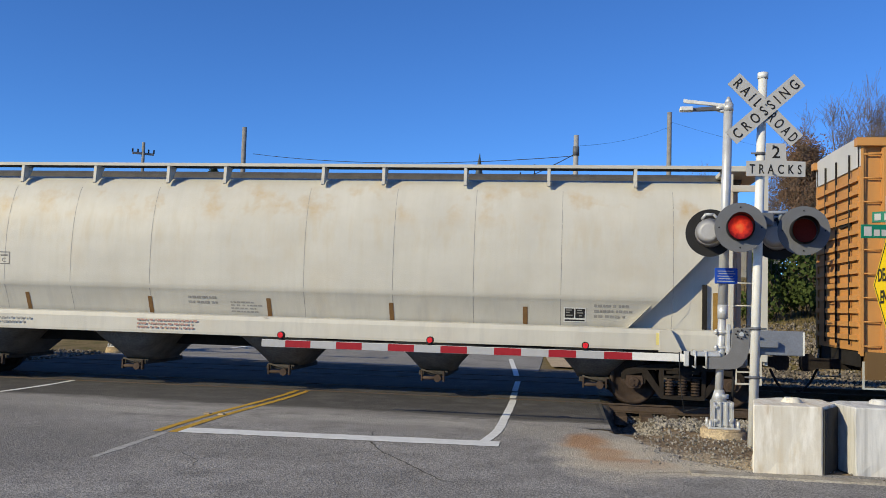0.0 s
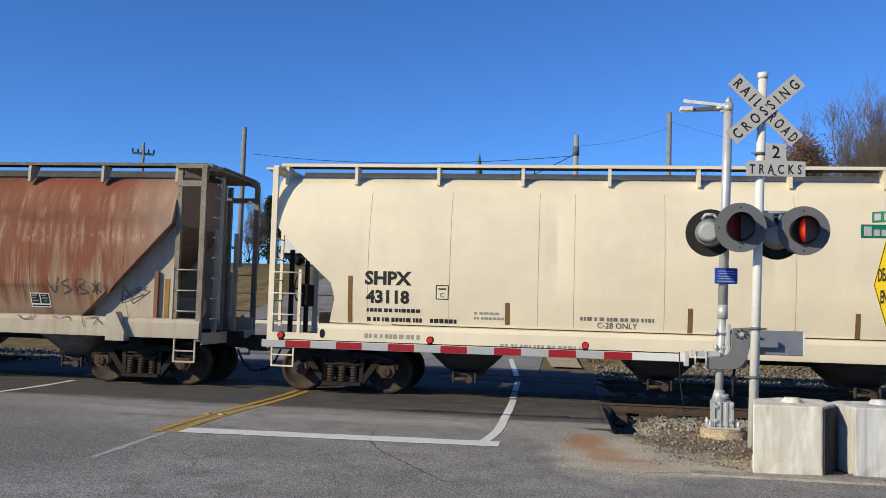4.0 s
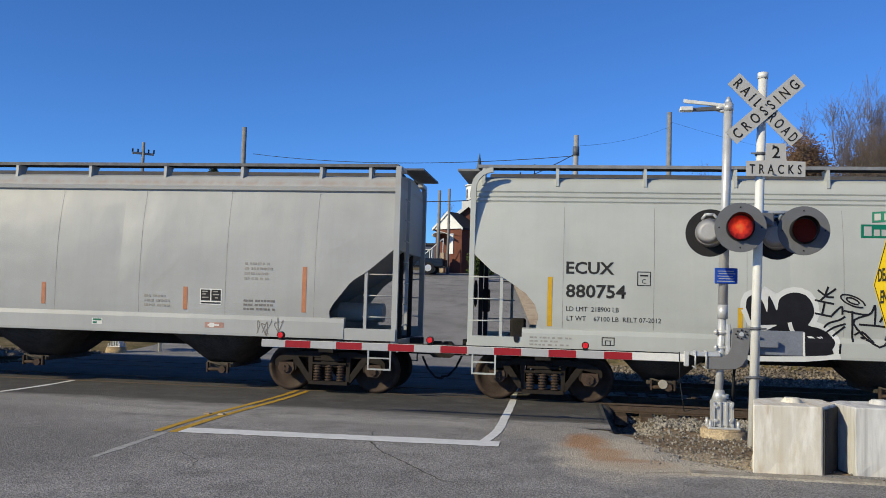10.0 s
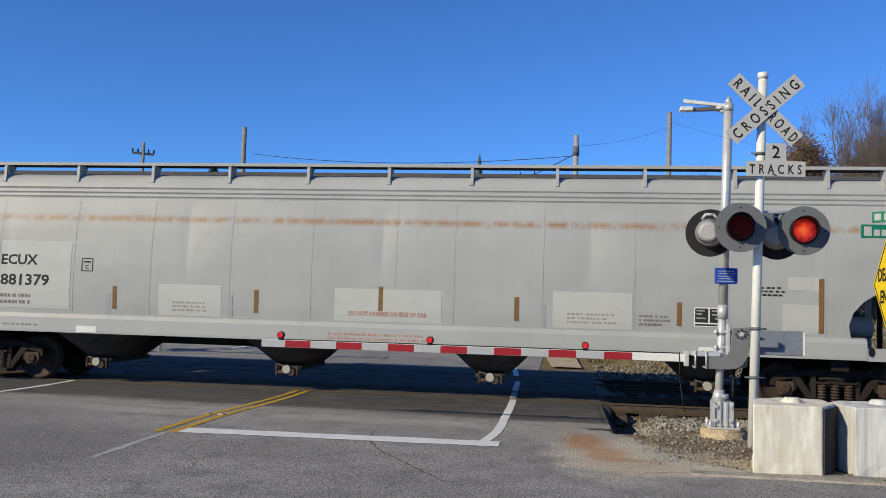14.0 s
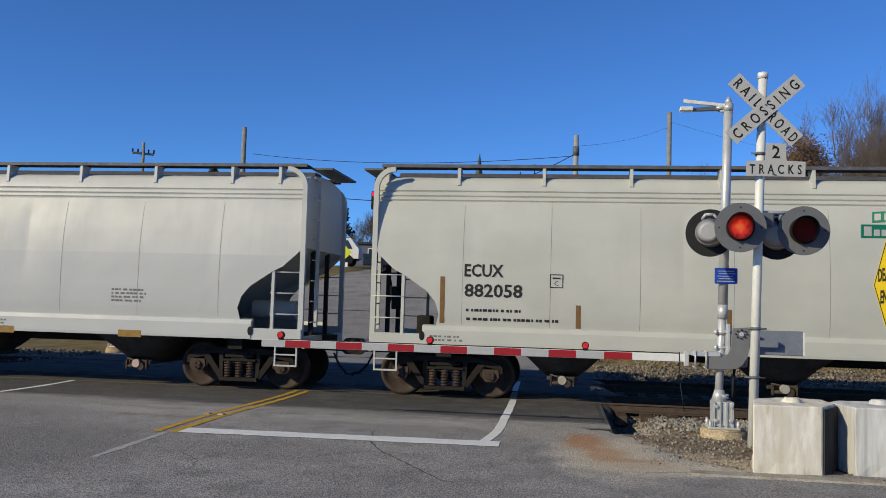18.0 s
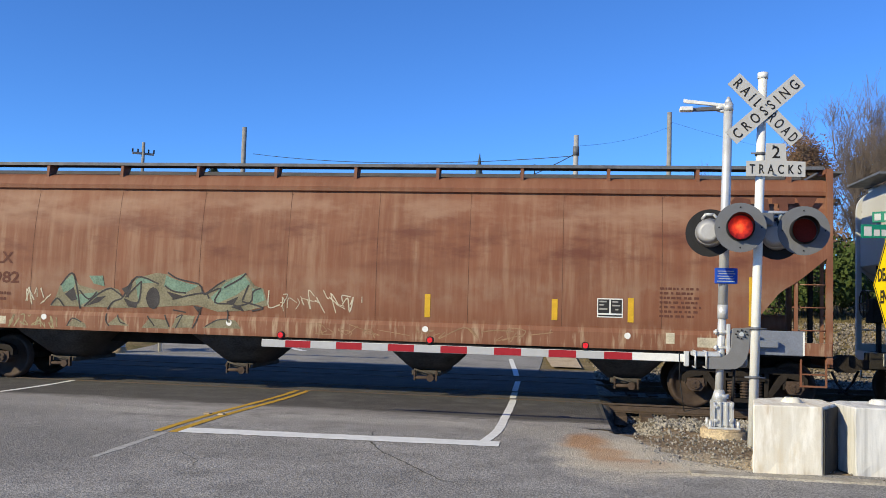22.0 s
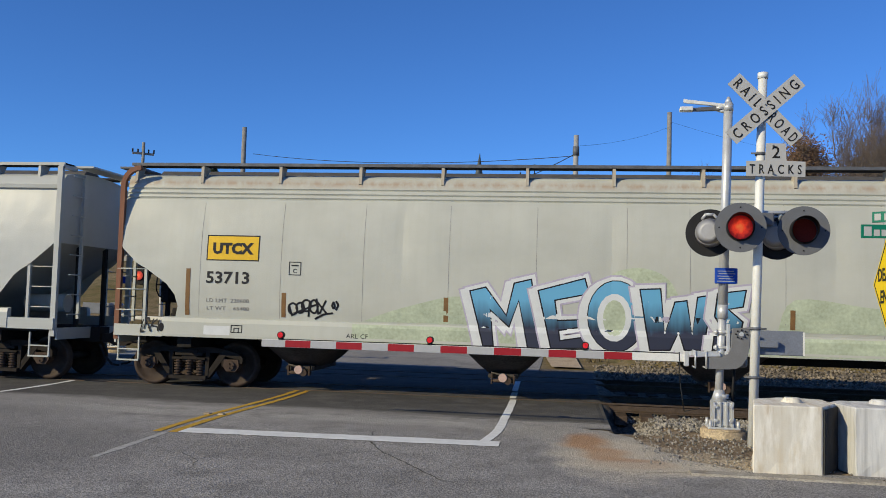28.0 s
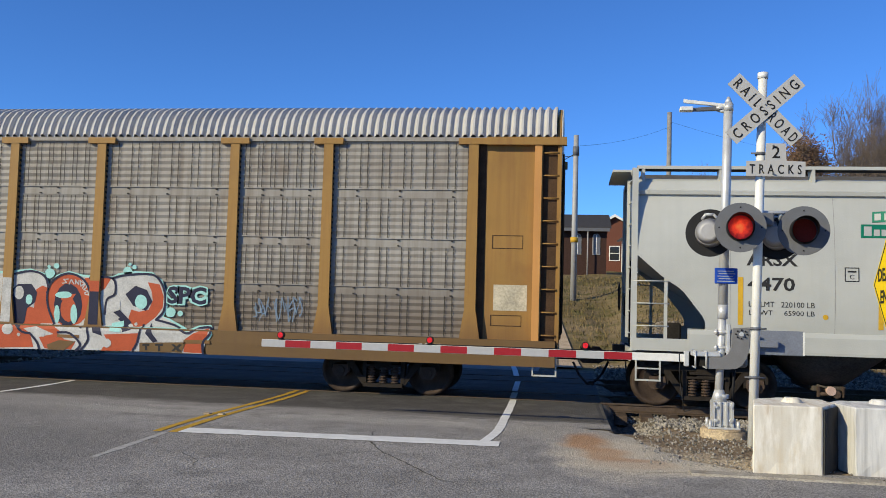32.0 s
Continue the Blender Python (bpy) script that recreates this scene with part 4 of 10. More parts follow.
def flasher(x, y, z, turn, front, label):
    """A round lamp: housing, wide backing disc with a hood, and the lens that turns its lit or unlit face out."""
    bm = rod(bmesh.new(), (0, 0.02, 0), (0, 0.24, 0), 0.2, 24, 0.17)
    rod(bm, (0, 0.24, 0), (0, 0.28, 0), 0.17, 24, 0.1)
    base = part("lamp", bm, LAMP_CASE if not front else LAMP_GREY, buck, label)
    base.matrix_basis = pose(x, y, z, 0, 0, turn)
    bm = bmesh.new()
    n = 40
    rings = [[bm.verts.new((r * math.cos(k * math.tau / n), yy, r * math.sin(k * math.tau / n))) for k in range(n)] for r, yy in ((0.165, 0.0), (0.325, 0.0), (0.325, 0.02), (0.165, 0.02))]
    for a in range(4):
        for k in range(n):
            bm.faces.new((rings[a][k], rings[a][(k + 1) % n], rings[(a + 1) % 4][(k + 1) % n], rings[(a + 1) % 4][k]))
    bmesh.ops.recalc_face_normals(bm, faces=bm.faces[:])
    part("backing_disc", bm, LAMP_GREY if front else LAMP_BLACK, base)
    bm = bmesh.new()
    n = 36
    for grow_by in (0.0, 0.008):
        vs = []
        for far in (0.0, 1.0):
            ring = []
            for k in range(n):
                a = k * math.tau / n
                deep = 0.06 + 0.29 * max(0.0, 0.5 + 0.5 * math.sin(a)) ** 0.5
                r = 0.172 - 0.012 * far + grow_by
                ring.append(bm.verts.new((r * math.cos(a), -deep * far, r * math.sin(a))))
            vs.append(ring)
        for k in range(n):
            bm.faces.new((vs[0][k], vs[0][(k + 1) % n], vs[1][(k + 1) % n], vs[1][k]))
    part("hood", bm, LAMP_BLACK, base)
    lens = part("lens", rod(bmesh.new(), (0, -0.012, 0), (0, 0.0, 0), 0.158, 26), LIT_RED if front else DARK_LENS, base, "round red glass lens")
    for bx, bz in ((0.0, 0.265), (0.0, -0.265), (0.265, 0.0), (-0.265, 0.0)):
        part("disc_bolt", rod(bmesh.new(), (bx, -0.008, bz), (bx, 0.0, bz), 0.011, 6), LAMP_BLACK, base)
    if not front:
        part("hinge", rods([((-0.12, 0.1, 0.17), (-0.05, 0.16, 0.24)), ((-0.05, 0.16, 0.24), (0.05, 0.16, 0.24)), ((0.05, 0.16, 0.24), (0.1, 0.1, 0.18))], 0.02, 6), GALV, base)
        part("terminal", soft_box(-0.03, 0.03, 0.2, 0.24, -0.16, -0.11, 0.008, 1), GALV, base)
    if front:
        me = lens.data
        me.materials.append(DARK_LENS)
        for p in me.polygons:
            p.material_index = 0 if p.normal.y < -0.5 else 1
        lens.matrix_basis = pose(0, 0.008, 0)
    return lens


LENS_L = flasher(2.165 - CB[0], -0.27, 2.955 + CZ, -8, True, "round red flashing lamp with hood and grey backing disc")
LENS_R = flasher(3.012 - CB[0], -0.04, 2.946 + CZ, -8, True, "round red flashing lamp with hood and grey backing disc")
flasher(1.86 - CB[0], 0.25, 2.92 + CZ, 168, False, "unlit lamp facing away, seen from its black back")
flasher(2.75 - CB[0], 0.3, 2.9 + CZ, 160, False, "unlit lamp facing away, seen from its black back")


# ---- railway cars ----
STRIPE_YELLOW = plain("reflector_yellow", (0.6, 0.36, 0.03), 0.5, 0, 0.15, 8, 0.02)
STRIPE_DULL = plain("reflector_dull", (0.3, 0.18, 0.05), 0.6, 0, 0.3, 8, 0.02)
STRIPE_BROWN = plain("reflector_brown", (0.2, 0.11, 0.045), 0.6, 0, 0.2, 8, 0.02)
MARK_BLACK = plain("mark_black", (0.03, 0.03, 0.032), 0.7, 0, 0.2, 10, 0)
MARK_WHITE = plain("mark_white", (0.7, 0.7, 0.68), 0.7, 0, 0.1, 10, 0)
SEAM_RUST = plain("seam_rust", (0.12, 0.06, 0.04), 0.9, 0, 0.3, 4, 0)
SEAM = plain("seam_grime", (0.31, 0.305, 0.295), 0.8, 0, 0.3, 4, 0)
# grey of the roof hatch, with the walkway's shadow put into the colour
ROOF_SHADE = plain("walk_shadow_grey", (0.09, 0.085, 0.08), 0.8, 0, 0.3, 4)
BAY_TAN = plain("bay_grime", (0.19, 0.17, 0.145), 0.85, 0, 0.35, 3, 0.1)
BAY_DARK = plain("bay_dark_grime", (0.075, 0.066, 0.058), 0.85, 0, 0.4, 3, 0.1)
SEAM_IVORY = plain("seam_ivory", (0.4, 0.33, 0.23), 0.8, 0, 0.2, 4, 0)
PIPE_TAN = plain("pipe_tan", (0.15, 0.115, 0.085), 0.8, 0, 0.3, 4, 0.1)
CAP_PINK = plain("outlet_cap", (0.5, 0.36, 0.32), 0.6, 0, 0.2, 5)
CAP_WHITE = plain("outlet_cap_pale", (0.38, 0.36, 0.32), 0.6, 0, 0.2, 5)

CUT_ROUND = [(4.5, 0.06), (2.85, 0.07), (2.5, 0.45), (2.42, 0.62), (2.1, 1.1), (1.9, 1.28), (1.65, 1.36), (1.4, 1.3)]
CUT_STRAIGHT = [(4.5, 0.06), (2.9, 0.08), (2.45, 0.6), (2.25, 0.92), (1.7, 1.35), (1.55, 1.37), (1.4, 1.25)]
CUT_SQUARE = [(4.5, 0.05), (2.72, 0.05), (2.68, 0.36), (2.55, 0.55), (1.98, 1.25), (1.7, 1.33), (1.4, 1.25)]
CUT_DEEP = [(4.5, 0.06), (3.35, 0.08), (2.9, 0.5), (2.2, 1.28), (1.9, 1.36), (1.4, 1.25)]
CUT_TANK = [(4.5, 0.68), (3.35, 0.72), (2.8, 1.2), (1.4, 2.5)]

PROFILES = {
    "flat": [(1.55, 1.42), (1.585, 1.65), (1.6, 2.0), (1.6, 2.5), (1.58, 2.9), (1.545, 3.25), (1.49, 3.55), (1.42, 3.84), (1.375, 3.87), (1.4, 3.9), (1.39, 3.94), (1.355, 3.96), (1.38, 3.99), (1.37, 4.04), (1.335, 4.06), (1.36, 4.09), (1.32, 4.26), (1.24, 4.34), (1.0, 4.41), (0.5, 4.46), (0.0, 4.48)],
    "chord": [(1.55, 1.42), (1.585, 1.65), (1.6, 2.0), (1.6, 2.5), (1.585, 2.9), (1.555, 3.25), (1.51, 3.55), (1.46, 3.8), (1.4, 4.03), (1.46, 4.05), (1.47, 4.12), (1.43, 4.14), (1.36, 4.29), (1.28, 4.35), (1.0, 4.41), (0.5, 4.46), (0.0, 4.48)],
    "curved": [(1.5, 1.42), (1.55, 1.65), (1.59, 2.0), (1.6, 2.4), (1.595, 2.8), (1.565, 3.2), (1.51, 3.55), (1.43, 3.85), (1.35, 4.08), (1.27, 4.22), (1.14, 4.32), (0.9, 4.4), (0.5, 4.46), (0.0, 4.48)],
    "tank": [(1.26, 1.36), (1.37, 1.6), (1.47, 1.82), (1.55, 1.99), (1.572, 2.02), (1.59, 2.2), (1.6, 2.7), (1.58, 3.1), (1.53, 3.45), (1.45, 3.75), (1.35, 4.0), (1.24, 4.17), (1.08, 4.3), (0.8, 4.38), (0.4, 4.42), (0.0, 4.43)],
}


def table(points, z):
    """Straight-line value at z in a falling list of (z, value)."""
    for (z0, v0), (z1, v1) in zip(points, points[1:]):
        if z >= z1:
            k = (z - z1) / (z0 - z1) if z0 > z1 else 0
            return v1 + (v0 - v1) * min(1, max(0, k))
    return points[-1][1]


def refine(profile, step=0.09):
    out = [profile[0]]
    for p, q in zip(profile, profile[1:]):
        d = math.dist(p, q)
        n = max(1, int(d / step)) if q[1] < 3.9 else 1
        for k in range(1, n + 1):
            out.append((p[0] + (q[0] - p[0]) * k / n, p[1] + (q[1] - p[1]) * k / n))
    return out


def at_height(profile, z):
    for (y0, z0), (y1, z1) in zip(profile, profile[1:]):
        if z0 <= z <= z1:
            return y0 + (y1 - y0) * (z - z0) / (z1 - z0)
    return profile[0][0]


def dent_at(dents, seed, x, z, near):
    """How far the side is pushed in at x, z."""
    fade = smooth01((z - 1.55) / 0.15) * smooth01((3.78 - z) / 0.2)
    if fade <= 0:
        return 0.0
    d = 0.003 * (1 + noise.noise((x * 0.8 + seed, z * 0.9, 7 if near else 1)))
    for cx, cz, w_left, w_right, hgt, deep in dents:
        u = abs(x - cx) / (w_left if x < cx else w_right)
        if u < 3.5:
            # a bulge or hollow where both flanks are alike, else a sharp crease
            d += deep * math.exp((-u * u if w_left == w_right else -u) - ((z - cz) / hgt) ** 2)
    return d * fade


def shell(half, profile, cut_l, cut_r, dents, seed):
    """The car body: both sides and the roof, closed by end walls and slope sheets."""
    rows = refine(profile)
    full = [(-y, z) for y, z in rows] + [(y, z) for y, z in rows[-2::-1]]
    bm = bmesh.new()
    n = 280
    folds = [row[0] for row in dents if row[2] != row[3]]
    grid = []
    for y, z in full:
        xl, xr = -half + table(cut_l, z), half - table(cut_r, z)
        line = []
        for k in range(n + 1):
            x = xl + (xr - xl) * k / n
            for fold in folds:
                # the two rows of points next to a fold close up on it
                if abs(x - fold) <= (xr - xl) / n:
                    x = fold + math.copysign(0.008, x - fold)
            d = dent_at(dents, seed, x, z, y < 0)
            line.append(bm.verts.new((x, y + (d if y < 0 else -d), z)))
        grid.append(line)
    m = len(full)
    for j in range(m - 1):
        for k in range(n):
            bm.faces.new((grid[j][k], grid[j][k + 1], grid[j + 1][k + 1], grid[j + 1][k])).smooth = True
    # end walls above the slope and slope sheets below
    for col, s, cut in ((0, -1, cut_l), (n, 1, cut_r)):
        zs = 3.3 if cut in (CUT_DEEP, CUT_TANK) else 2.85
        top = [j for j in range(m // 2 + 1) if full[j][1] >= zs]
        for a, b in zip(top, top[1:]):
            q = [grid[a][col], grid[b][col], grid[m - 1 - b][col], grid[m - 1 - a][col]]
            q = [v for i, v in enumerate(q) if v not in q[:i]]
            if len(q) > 2:
                bm.faces.new(q)
        a = top[0]
        p, q = grid[a][col].co, grid[m - 1 - a][col].co
        w = abs(p.y) - 0.02
        x0, x1 = p.x, s * (half - 2.75)
        v = [bm.verts.new(c) for c in ((x0, -w, p.z), (x0, w, p.z), (x1, w, 1.25), (x1, -w, 1.25))]
        bm.faces.new(v)
    bmesh.ops.recalc_face_normals(bm, faces=bm.faces[:])
    return bm


def bogie_parts():
    """Shared meshes of one freight bogie."""
    bm = bmesh.new()
    arch = [(-1.14, 0.62), (-1.06, 0.7), (-0.74, 0.78), (-0.5, 0.82), (0.5, 0.82), (0.74, 0.78), (1.06, 0.7), (1.14, 0.62), (1.14, 0.5), (1.08, 0.5), (1.06, 0.58), (0.76, 0.64), (0.7, 0.7), (0.5, 0.7), (-0.5, 0.7), (-0.7, 0.7), (-0.76, 0.64), (-1.06, 0.58), (-1.08, 0.5), (-1.14, 0.5)]
    prism(arch, -0.09, 0.09, "xz", bm)
    for s in (-1, 1):
        prism([(s * 0.8, 0.68), (s * 0.66, 0.7), (s * 0.34, 0.24), (s * 0.34, 0.16), (s * 0.44, 0.2)], -0.1, 0.08, "xz", bm)
        prism([(s * 0.44, 0.72), (s * 0.35, 0.72), (s * 0.35, 0.2), (s * 0.42, 0.24)], -0.11, 0.09, "xz", bm)
        prism([(s * 0.76, 0.66), (s * 0.68, 0.6), (s * 0.7, 0.42), (s * 0.77, 0.44)], -0.09, 0.08, "xz", bm)
    box(bm, -0.4, 0.4, -0.19, 0.12, 0.16, 0.23)
    box(bm, -0.36, 0.36, -0.16, 0.1, 0.56, 0.6)
    box(bm, -0.3, 0.3, -0.15, 0.0, 0.64, 0.69)
    bmesh.ops.recalc_face_normals(bm, faces=bm.faces[:])
    sf = bpy.data.meshes.new("side_frame"); bm.to_mesh(sf); bm.free(); sf.materials.append(TRUCK_BLACK)
    bm = bmesh.new()
    for x in (-0.24, 0.0, 0.24):
        for k in range(6):
            rod(bm, (x, -0.09, 0.24 + k * 0.054), (x, -0.09, 0.265 + k * 0.054), 0.085, 12)
        rod(bm, (x, -0.09, 0.23), (x, -0.09, 0.57), 0.055, 10)
    spring = bpy.data.meshes.new("spring_nest"); bm.to_mesh(spring); bm.free(); spring.materials.append(TRUCK_RUST)
    bm = soft_box(-0.18, 0.18, -1.12, 1.12, 0.5, 0.78, 0.03)
    bol = bpy.data.meshes.new("bolster"); bm.to_mesh(bol); bm.free(); bol.materials.append(TRUCK_BLACK)
    # wheelset: revolved tread, flange, plate and hub, and the axle with bearing ends
    bm = bmesh.new()
    seg = 36
    for s in (-1, 1):
        prof = [(0.82, 0.0), (0.82, 0.1), (0.79, 0.12), (0.775, 0.36), (0.82, 0.385), (0.825, 0.452), (0.72, 0.457), (0.7, 0.482), (0.685, 0.482), (0.685, 0.385), (0.73, 0.36), (0.74, 0.12), (0.69, 0.1), (0.69, 0.0)]
        rings = []
        for yy, r in prof:
            rings.append([bm.verts.new((r * math.sin(k * math.tau / seg), s * yy, r * math.cos(k * math.tau / seg))) for k in range(seg)])
        for a in range(1, len(prof) - 2):
            for k in range(seg):
                bm.faces.new((rings[a][k], rings[a][(k + 1) % seg], rings[a + 1][(k + 1) % seg], rings[a + 1][k])).smooth = True
        bmesh.ops.delete(bm, geom=rings[0] + rings[-1], context="VERTS")
        rod(bm, (0, s * 0.8, 0), (0, s * 1.09, 0), 0.085, 14)
        rod(bm, (0, s * 1.09, 0), (0, s * 1.125, 0), 0.11, 14, 0.09)
        for k in range(3):
            a = k * math.tau / 3
            rod(bm, (0.055 * math.cos(a), s * 1.12, 0.055 * math.sin(a)), (0.055 * math.cos(a), s * 1.145, 0.055 * math.sin(a)), 0.02, 6)
    rod(bm, (0, -0.8, 0), (0, 0.8, 0), 0.085, 14)
    bmesh.ops.recalc_face_normals(bm, faces=bm.faces[:])
    ws = bpy.data.meshes.new("wheelset"); bm.to_mesh(ws); bm.free(); ws.materials.append(WHEEL_STEEL)
    bm = prism([(-0.17, 0.44), (-0.1, 0.34), (0.1, 0.34), (0.17, 0.44), (0.15, 0.58), (-0.15, 0.58)], -0.11, 0.09)
    rod(bm, (0, -0.15, 0.457), (0, -0.1, 0.457), 0.085, 14)
    for k in range(3):
        rod(bm, (0.05 * math.cos(k * 2.1), -0.17, 0.457 + 0.05 * math.sin(k * 2.1)), (0.05 * math.cos(k * 2.1), -0.15, 0.457 + 0.05 * math.sin(k * 2.1)), 0.018, 6)
    ad = bpy.data.meshes.new("bearing_adapter"); bm.to_mesh(ad); bm.free(); ad.materials.append(TRUCK_RUST)
    bm = bmesh.new()
    rod(bm, (0.5, 0, 0.5), (0.95, 0, 0.66), 0.045, 8)
    br = bpy.data.meshes.new("brake_beam"); bm.to_mesh(br); bm.free(); br.materials.append(TRUCK_BLACK)
    return dict(side_frame=sf, springs=spring, bolster=bol, wheelset=ws, adapter=ad, brake=br)


BOGIE = bogie_parts()
WHEELSETS = []   # (wheelset, car's place at middle time)


def bogie(car, x, base=1.81):
    top = share("bogie", BOGIE["bolster"], car, pose(x, 0, 0), "grimy cast steel freight bogie")
    for s in (-1, 1):
        turn = 0 if s < 0 else 180
        share("side_frame", BOGIE["side_frame"], top, pose(0, s * 1.0, 0, 0, 0, turn))
        share("spring_nest", BOGIE["springs"], top, pose(0, s * 1.0, 0, 0, 0, turn))["kind"] = "stuff"
        for e in (-1, 1):
            share("bearing_adapter", BOGIE["adapter"], top, pose(e * base / 2, s * 1.0, 0))
    for e in (-1, 1):
        w = share("wheelset", BOGIE["wheelset"], top, pose(e * base / 2, 0, 0.457))
        WHEELSETS.append((w, e * base / 2, car))
    return top


def mesh_of(name, bm, material):
    me = bpy.data.meshes.new(name)
    bm.to_mesh(me)
    bm.free()
    me.materials.append(material)
    return me


WALK_STEEL = plain("dull_walkway_steel", (0.13, 0.135, 0.15), 0.6, 0.2, 0.3, 5)
COUPLER = mesh_of("coupler", prism([(-0.7, 0.8), (0.62, 0.78), (0.7, 0.72), (0.86, 0.72), (0.9, 0.8), (0.9, 0.98), (0.84, 1.06), (0.7, 1.06), (0.62, 0.98), (-0.7, 0.98)], -0.1, 0.1), TRUCK_BLACK)
HOSE = mesh_of("air_hose", rods([((0.5, -0.3, 0.75), (0.62, -0.3, 0.5)), ((0.62, -0.3, 0.5), (0.78, -0.25, 0.32)), ((0.78, -0.25, 0.32), (0.92, -0.2, 0.3))], 0.025, 6), CABLE)


def ladder_mesh(mat, tall, wide=0.56):
    bm = bmesh.new()
    box(bm, -0.03, 0.03, -0.03, 0.03, 0.0, tall)
    n = int(tall / 0.42) + 1
    for k in range(n):
        z = tall - 0.06 - k * 0.42
        if z > 0.02:
            rod(bm, (-wide - 0.06, -0.02, z), (0.06, -0.02, z), 0.013, 6)
    return mesh_of("ladder", bm, mat)


def step_mesh(mat):
    bm = bmesh.new()
    for x in (-0.22, 0.22):
        box(bm, x - 0.015, x + 0.015, -0.02, 0.02, 0.0, 0.5)
    box(bm, -0.235, 0.235, -0.03, 0.03, 0.0, 0.03)
    box(bm, -0.235, 0.235, -0.02, 0.02, 0.22, 0.245)
    return mesh_of("step", bm, mat)


STEPS, LADDERS, LADDERS_TALL = {}, {}, {}


SEAMS = {"flat": [1.81, 3.5, 5.18, 6.88, 8.57, 10.27, 11.43, 13.14, 14.86, 16.56, 18.29], "chord": [1.8 + 1.845 * k for k in range(10)],
         "curved": [2.02, 3.64, 5.35, 6.03, 7.71, 9.44, 10.06, 11.76, 13.46, 14.06, 15.8, 17.5], "tank": [1.6, 3.78, 5.26, 7.0, 10.25, 12.05, 13.64, 15.32, 17.4]}
WALK_STATIONS = {"long": [0.22] + [1.66 + 1.672 * k for k in range(11)] + [19.4], "tank": [0.7, 2.28, 3.9, 5.55, 7.18, 8.42, 10.5, 11.75, 13.4, 15.04, 16.7, 18.35]}


def hopper_car(name, left, right, kind, paint, trim, cuts, label, bays=4, first=3.75, pitch=4.18, cap=None, dents=(), seam_mat=SEAM, sill=(1.04, 1.44), seed=0.0, dark_roof=True, roof=None, pipe=False, post_paint=None, walk_mat=None, seams=None, tank_y=-0.2):
    """A covered hopper. left, right: the corner posts along the train."""
    mid, half = (left + right) / 2, (right - left) / 2
    roof = roof or trim
    car = thing(name, pose(mid, TRACK, 0), label, "railway hopper car", "freight cars of the train")
    car["mid"], car["half"] = mid, half
    if trim.name not in STEPS:
        STEPS[trim.name], LADDERS[trim.name], LADDERS_TALL[trim.name] = step_mesh(trim), ladder_mesh(trim, 1.25), ladder_mesh(trim, 3.1, 0.4)
    prof = PROFILES[kind]
    SURFACE[car.name] = (prof, sill, dents, seed)
    tank = kind == "tank"
    body = part("body", shell(half, prof, cuts[0], cuts[1], dents, seed), paint, car, smooth=True)
    # thin upright weld seams
    seam_bm = bmesh.new()
    lo, hi = (1.45, 4.05) if not tank else (1.4, 4.2)
    for at in seams or SEAMS[kind]:
        x = at - half
        zz = [lo + (hi - lo) * i / 28 for i in range(29)]
        for s in (-1, 1):
            pa = [(x + o, s * (at_height(prof, z) - dent_at(dents, seed, x, z, s < 0) + 0.002), z) for z in zz for o in (-0.0045, 0.0045)]
            vs = [seam_bm.verts.new(p) for p in pa]
            for i in range(28):
                seam_bm.faces.new((vs[2 * i], vs[2 * i + 1], vs[2 * i + 3], vs[2 * i + 2]))
    bmesh.ops.recalc_face_normals(seam_bm, faces=seam_bm.faces[:])
    part("weld_seams", seam_bm, seam_mat, car)["kind"] = "stuff"
    # side sills
    for s in (-1, 1):
        y0, y1 = (1.5, 1.62) if not tank else (1.46, 1.6)
        end = half - (0.02 if tank else 1.05)
        bm = prism([(y0, sill[0]), (y1, sill[0]), (y1 + 0.005, sill[0] + 0.05), (y1, sill[1] - 0.1), (y1 - 0.03, sill[1] - 0.02), (y0 - 0.02, sill[1])] if s > 0 else
                   [(-a, b) for a, b in ((y0 - 0.02, sill[1]), (y1 - 0.03, sill[1] - 0.02), (y1, sill[1] - 0.1), (y1 + 0.005, sill[0] + 0.05), (y1, sill[0]), (y0, sill[0]))], -end, end, "yz")
        beam = part("side_sill", bm, trim, car)
        if not tank:
            for e in (-1, 1):
                xa, xb = sorted((e * (half - 1.06), e * (half - 0.02)))
                part("sill_end", boxm(xa, xb, min(s * 1.5, s * 1.61), max(s * 1.5, s * 1.61), sill[0] - 0.01, sill[0] + 0.22), trim, beam)
    if tank:
        for s in (-1, 1):
            for e in (-1, 1):
                xa, xb = sorted((e * (half - 0.68), e * (half - 2.7)))
                part("end_panel", boxm(xa, xb, min(s * 1.25, s * 1.28), max(s * 1.25, s * 1.28), sill[0], 4.02), trim, car)
                xa, xb = sorted((e * (half - 1.55), e * (half - 1.95)))
                part("jacking_pad", prism([(xa, 0.92), (xb, 0.92), (xb, 1.45 if e < 0 else 1.12), ((xa + xb) / 2, 1.5), (xa, 1.12 if e < 0 else 1.45)], s * 1.5, s * 1.74), trim, car)
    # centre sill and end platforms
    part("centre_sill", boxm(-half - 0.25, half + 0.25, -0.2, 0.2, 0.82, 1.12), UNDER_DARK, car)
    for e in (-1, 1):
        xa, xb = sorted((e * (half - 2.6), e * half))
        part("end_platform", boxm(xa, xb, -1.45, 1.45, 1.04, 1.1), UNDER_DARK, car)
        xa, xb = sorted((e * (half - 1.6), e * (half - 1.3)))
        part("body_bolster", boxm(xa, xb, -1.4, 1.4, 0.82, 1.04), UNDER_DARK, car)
        xa, xb = sorted((e * (half - 0.02), e * (half + 0.02)))
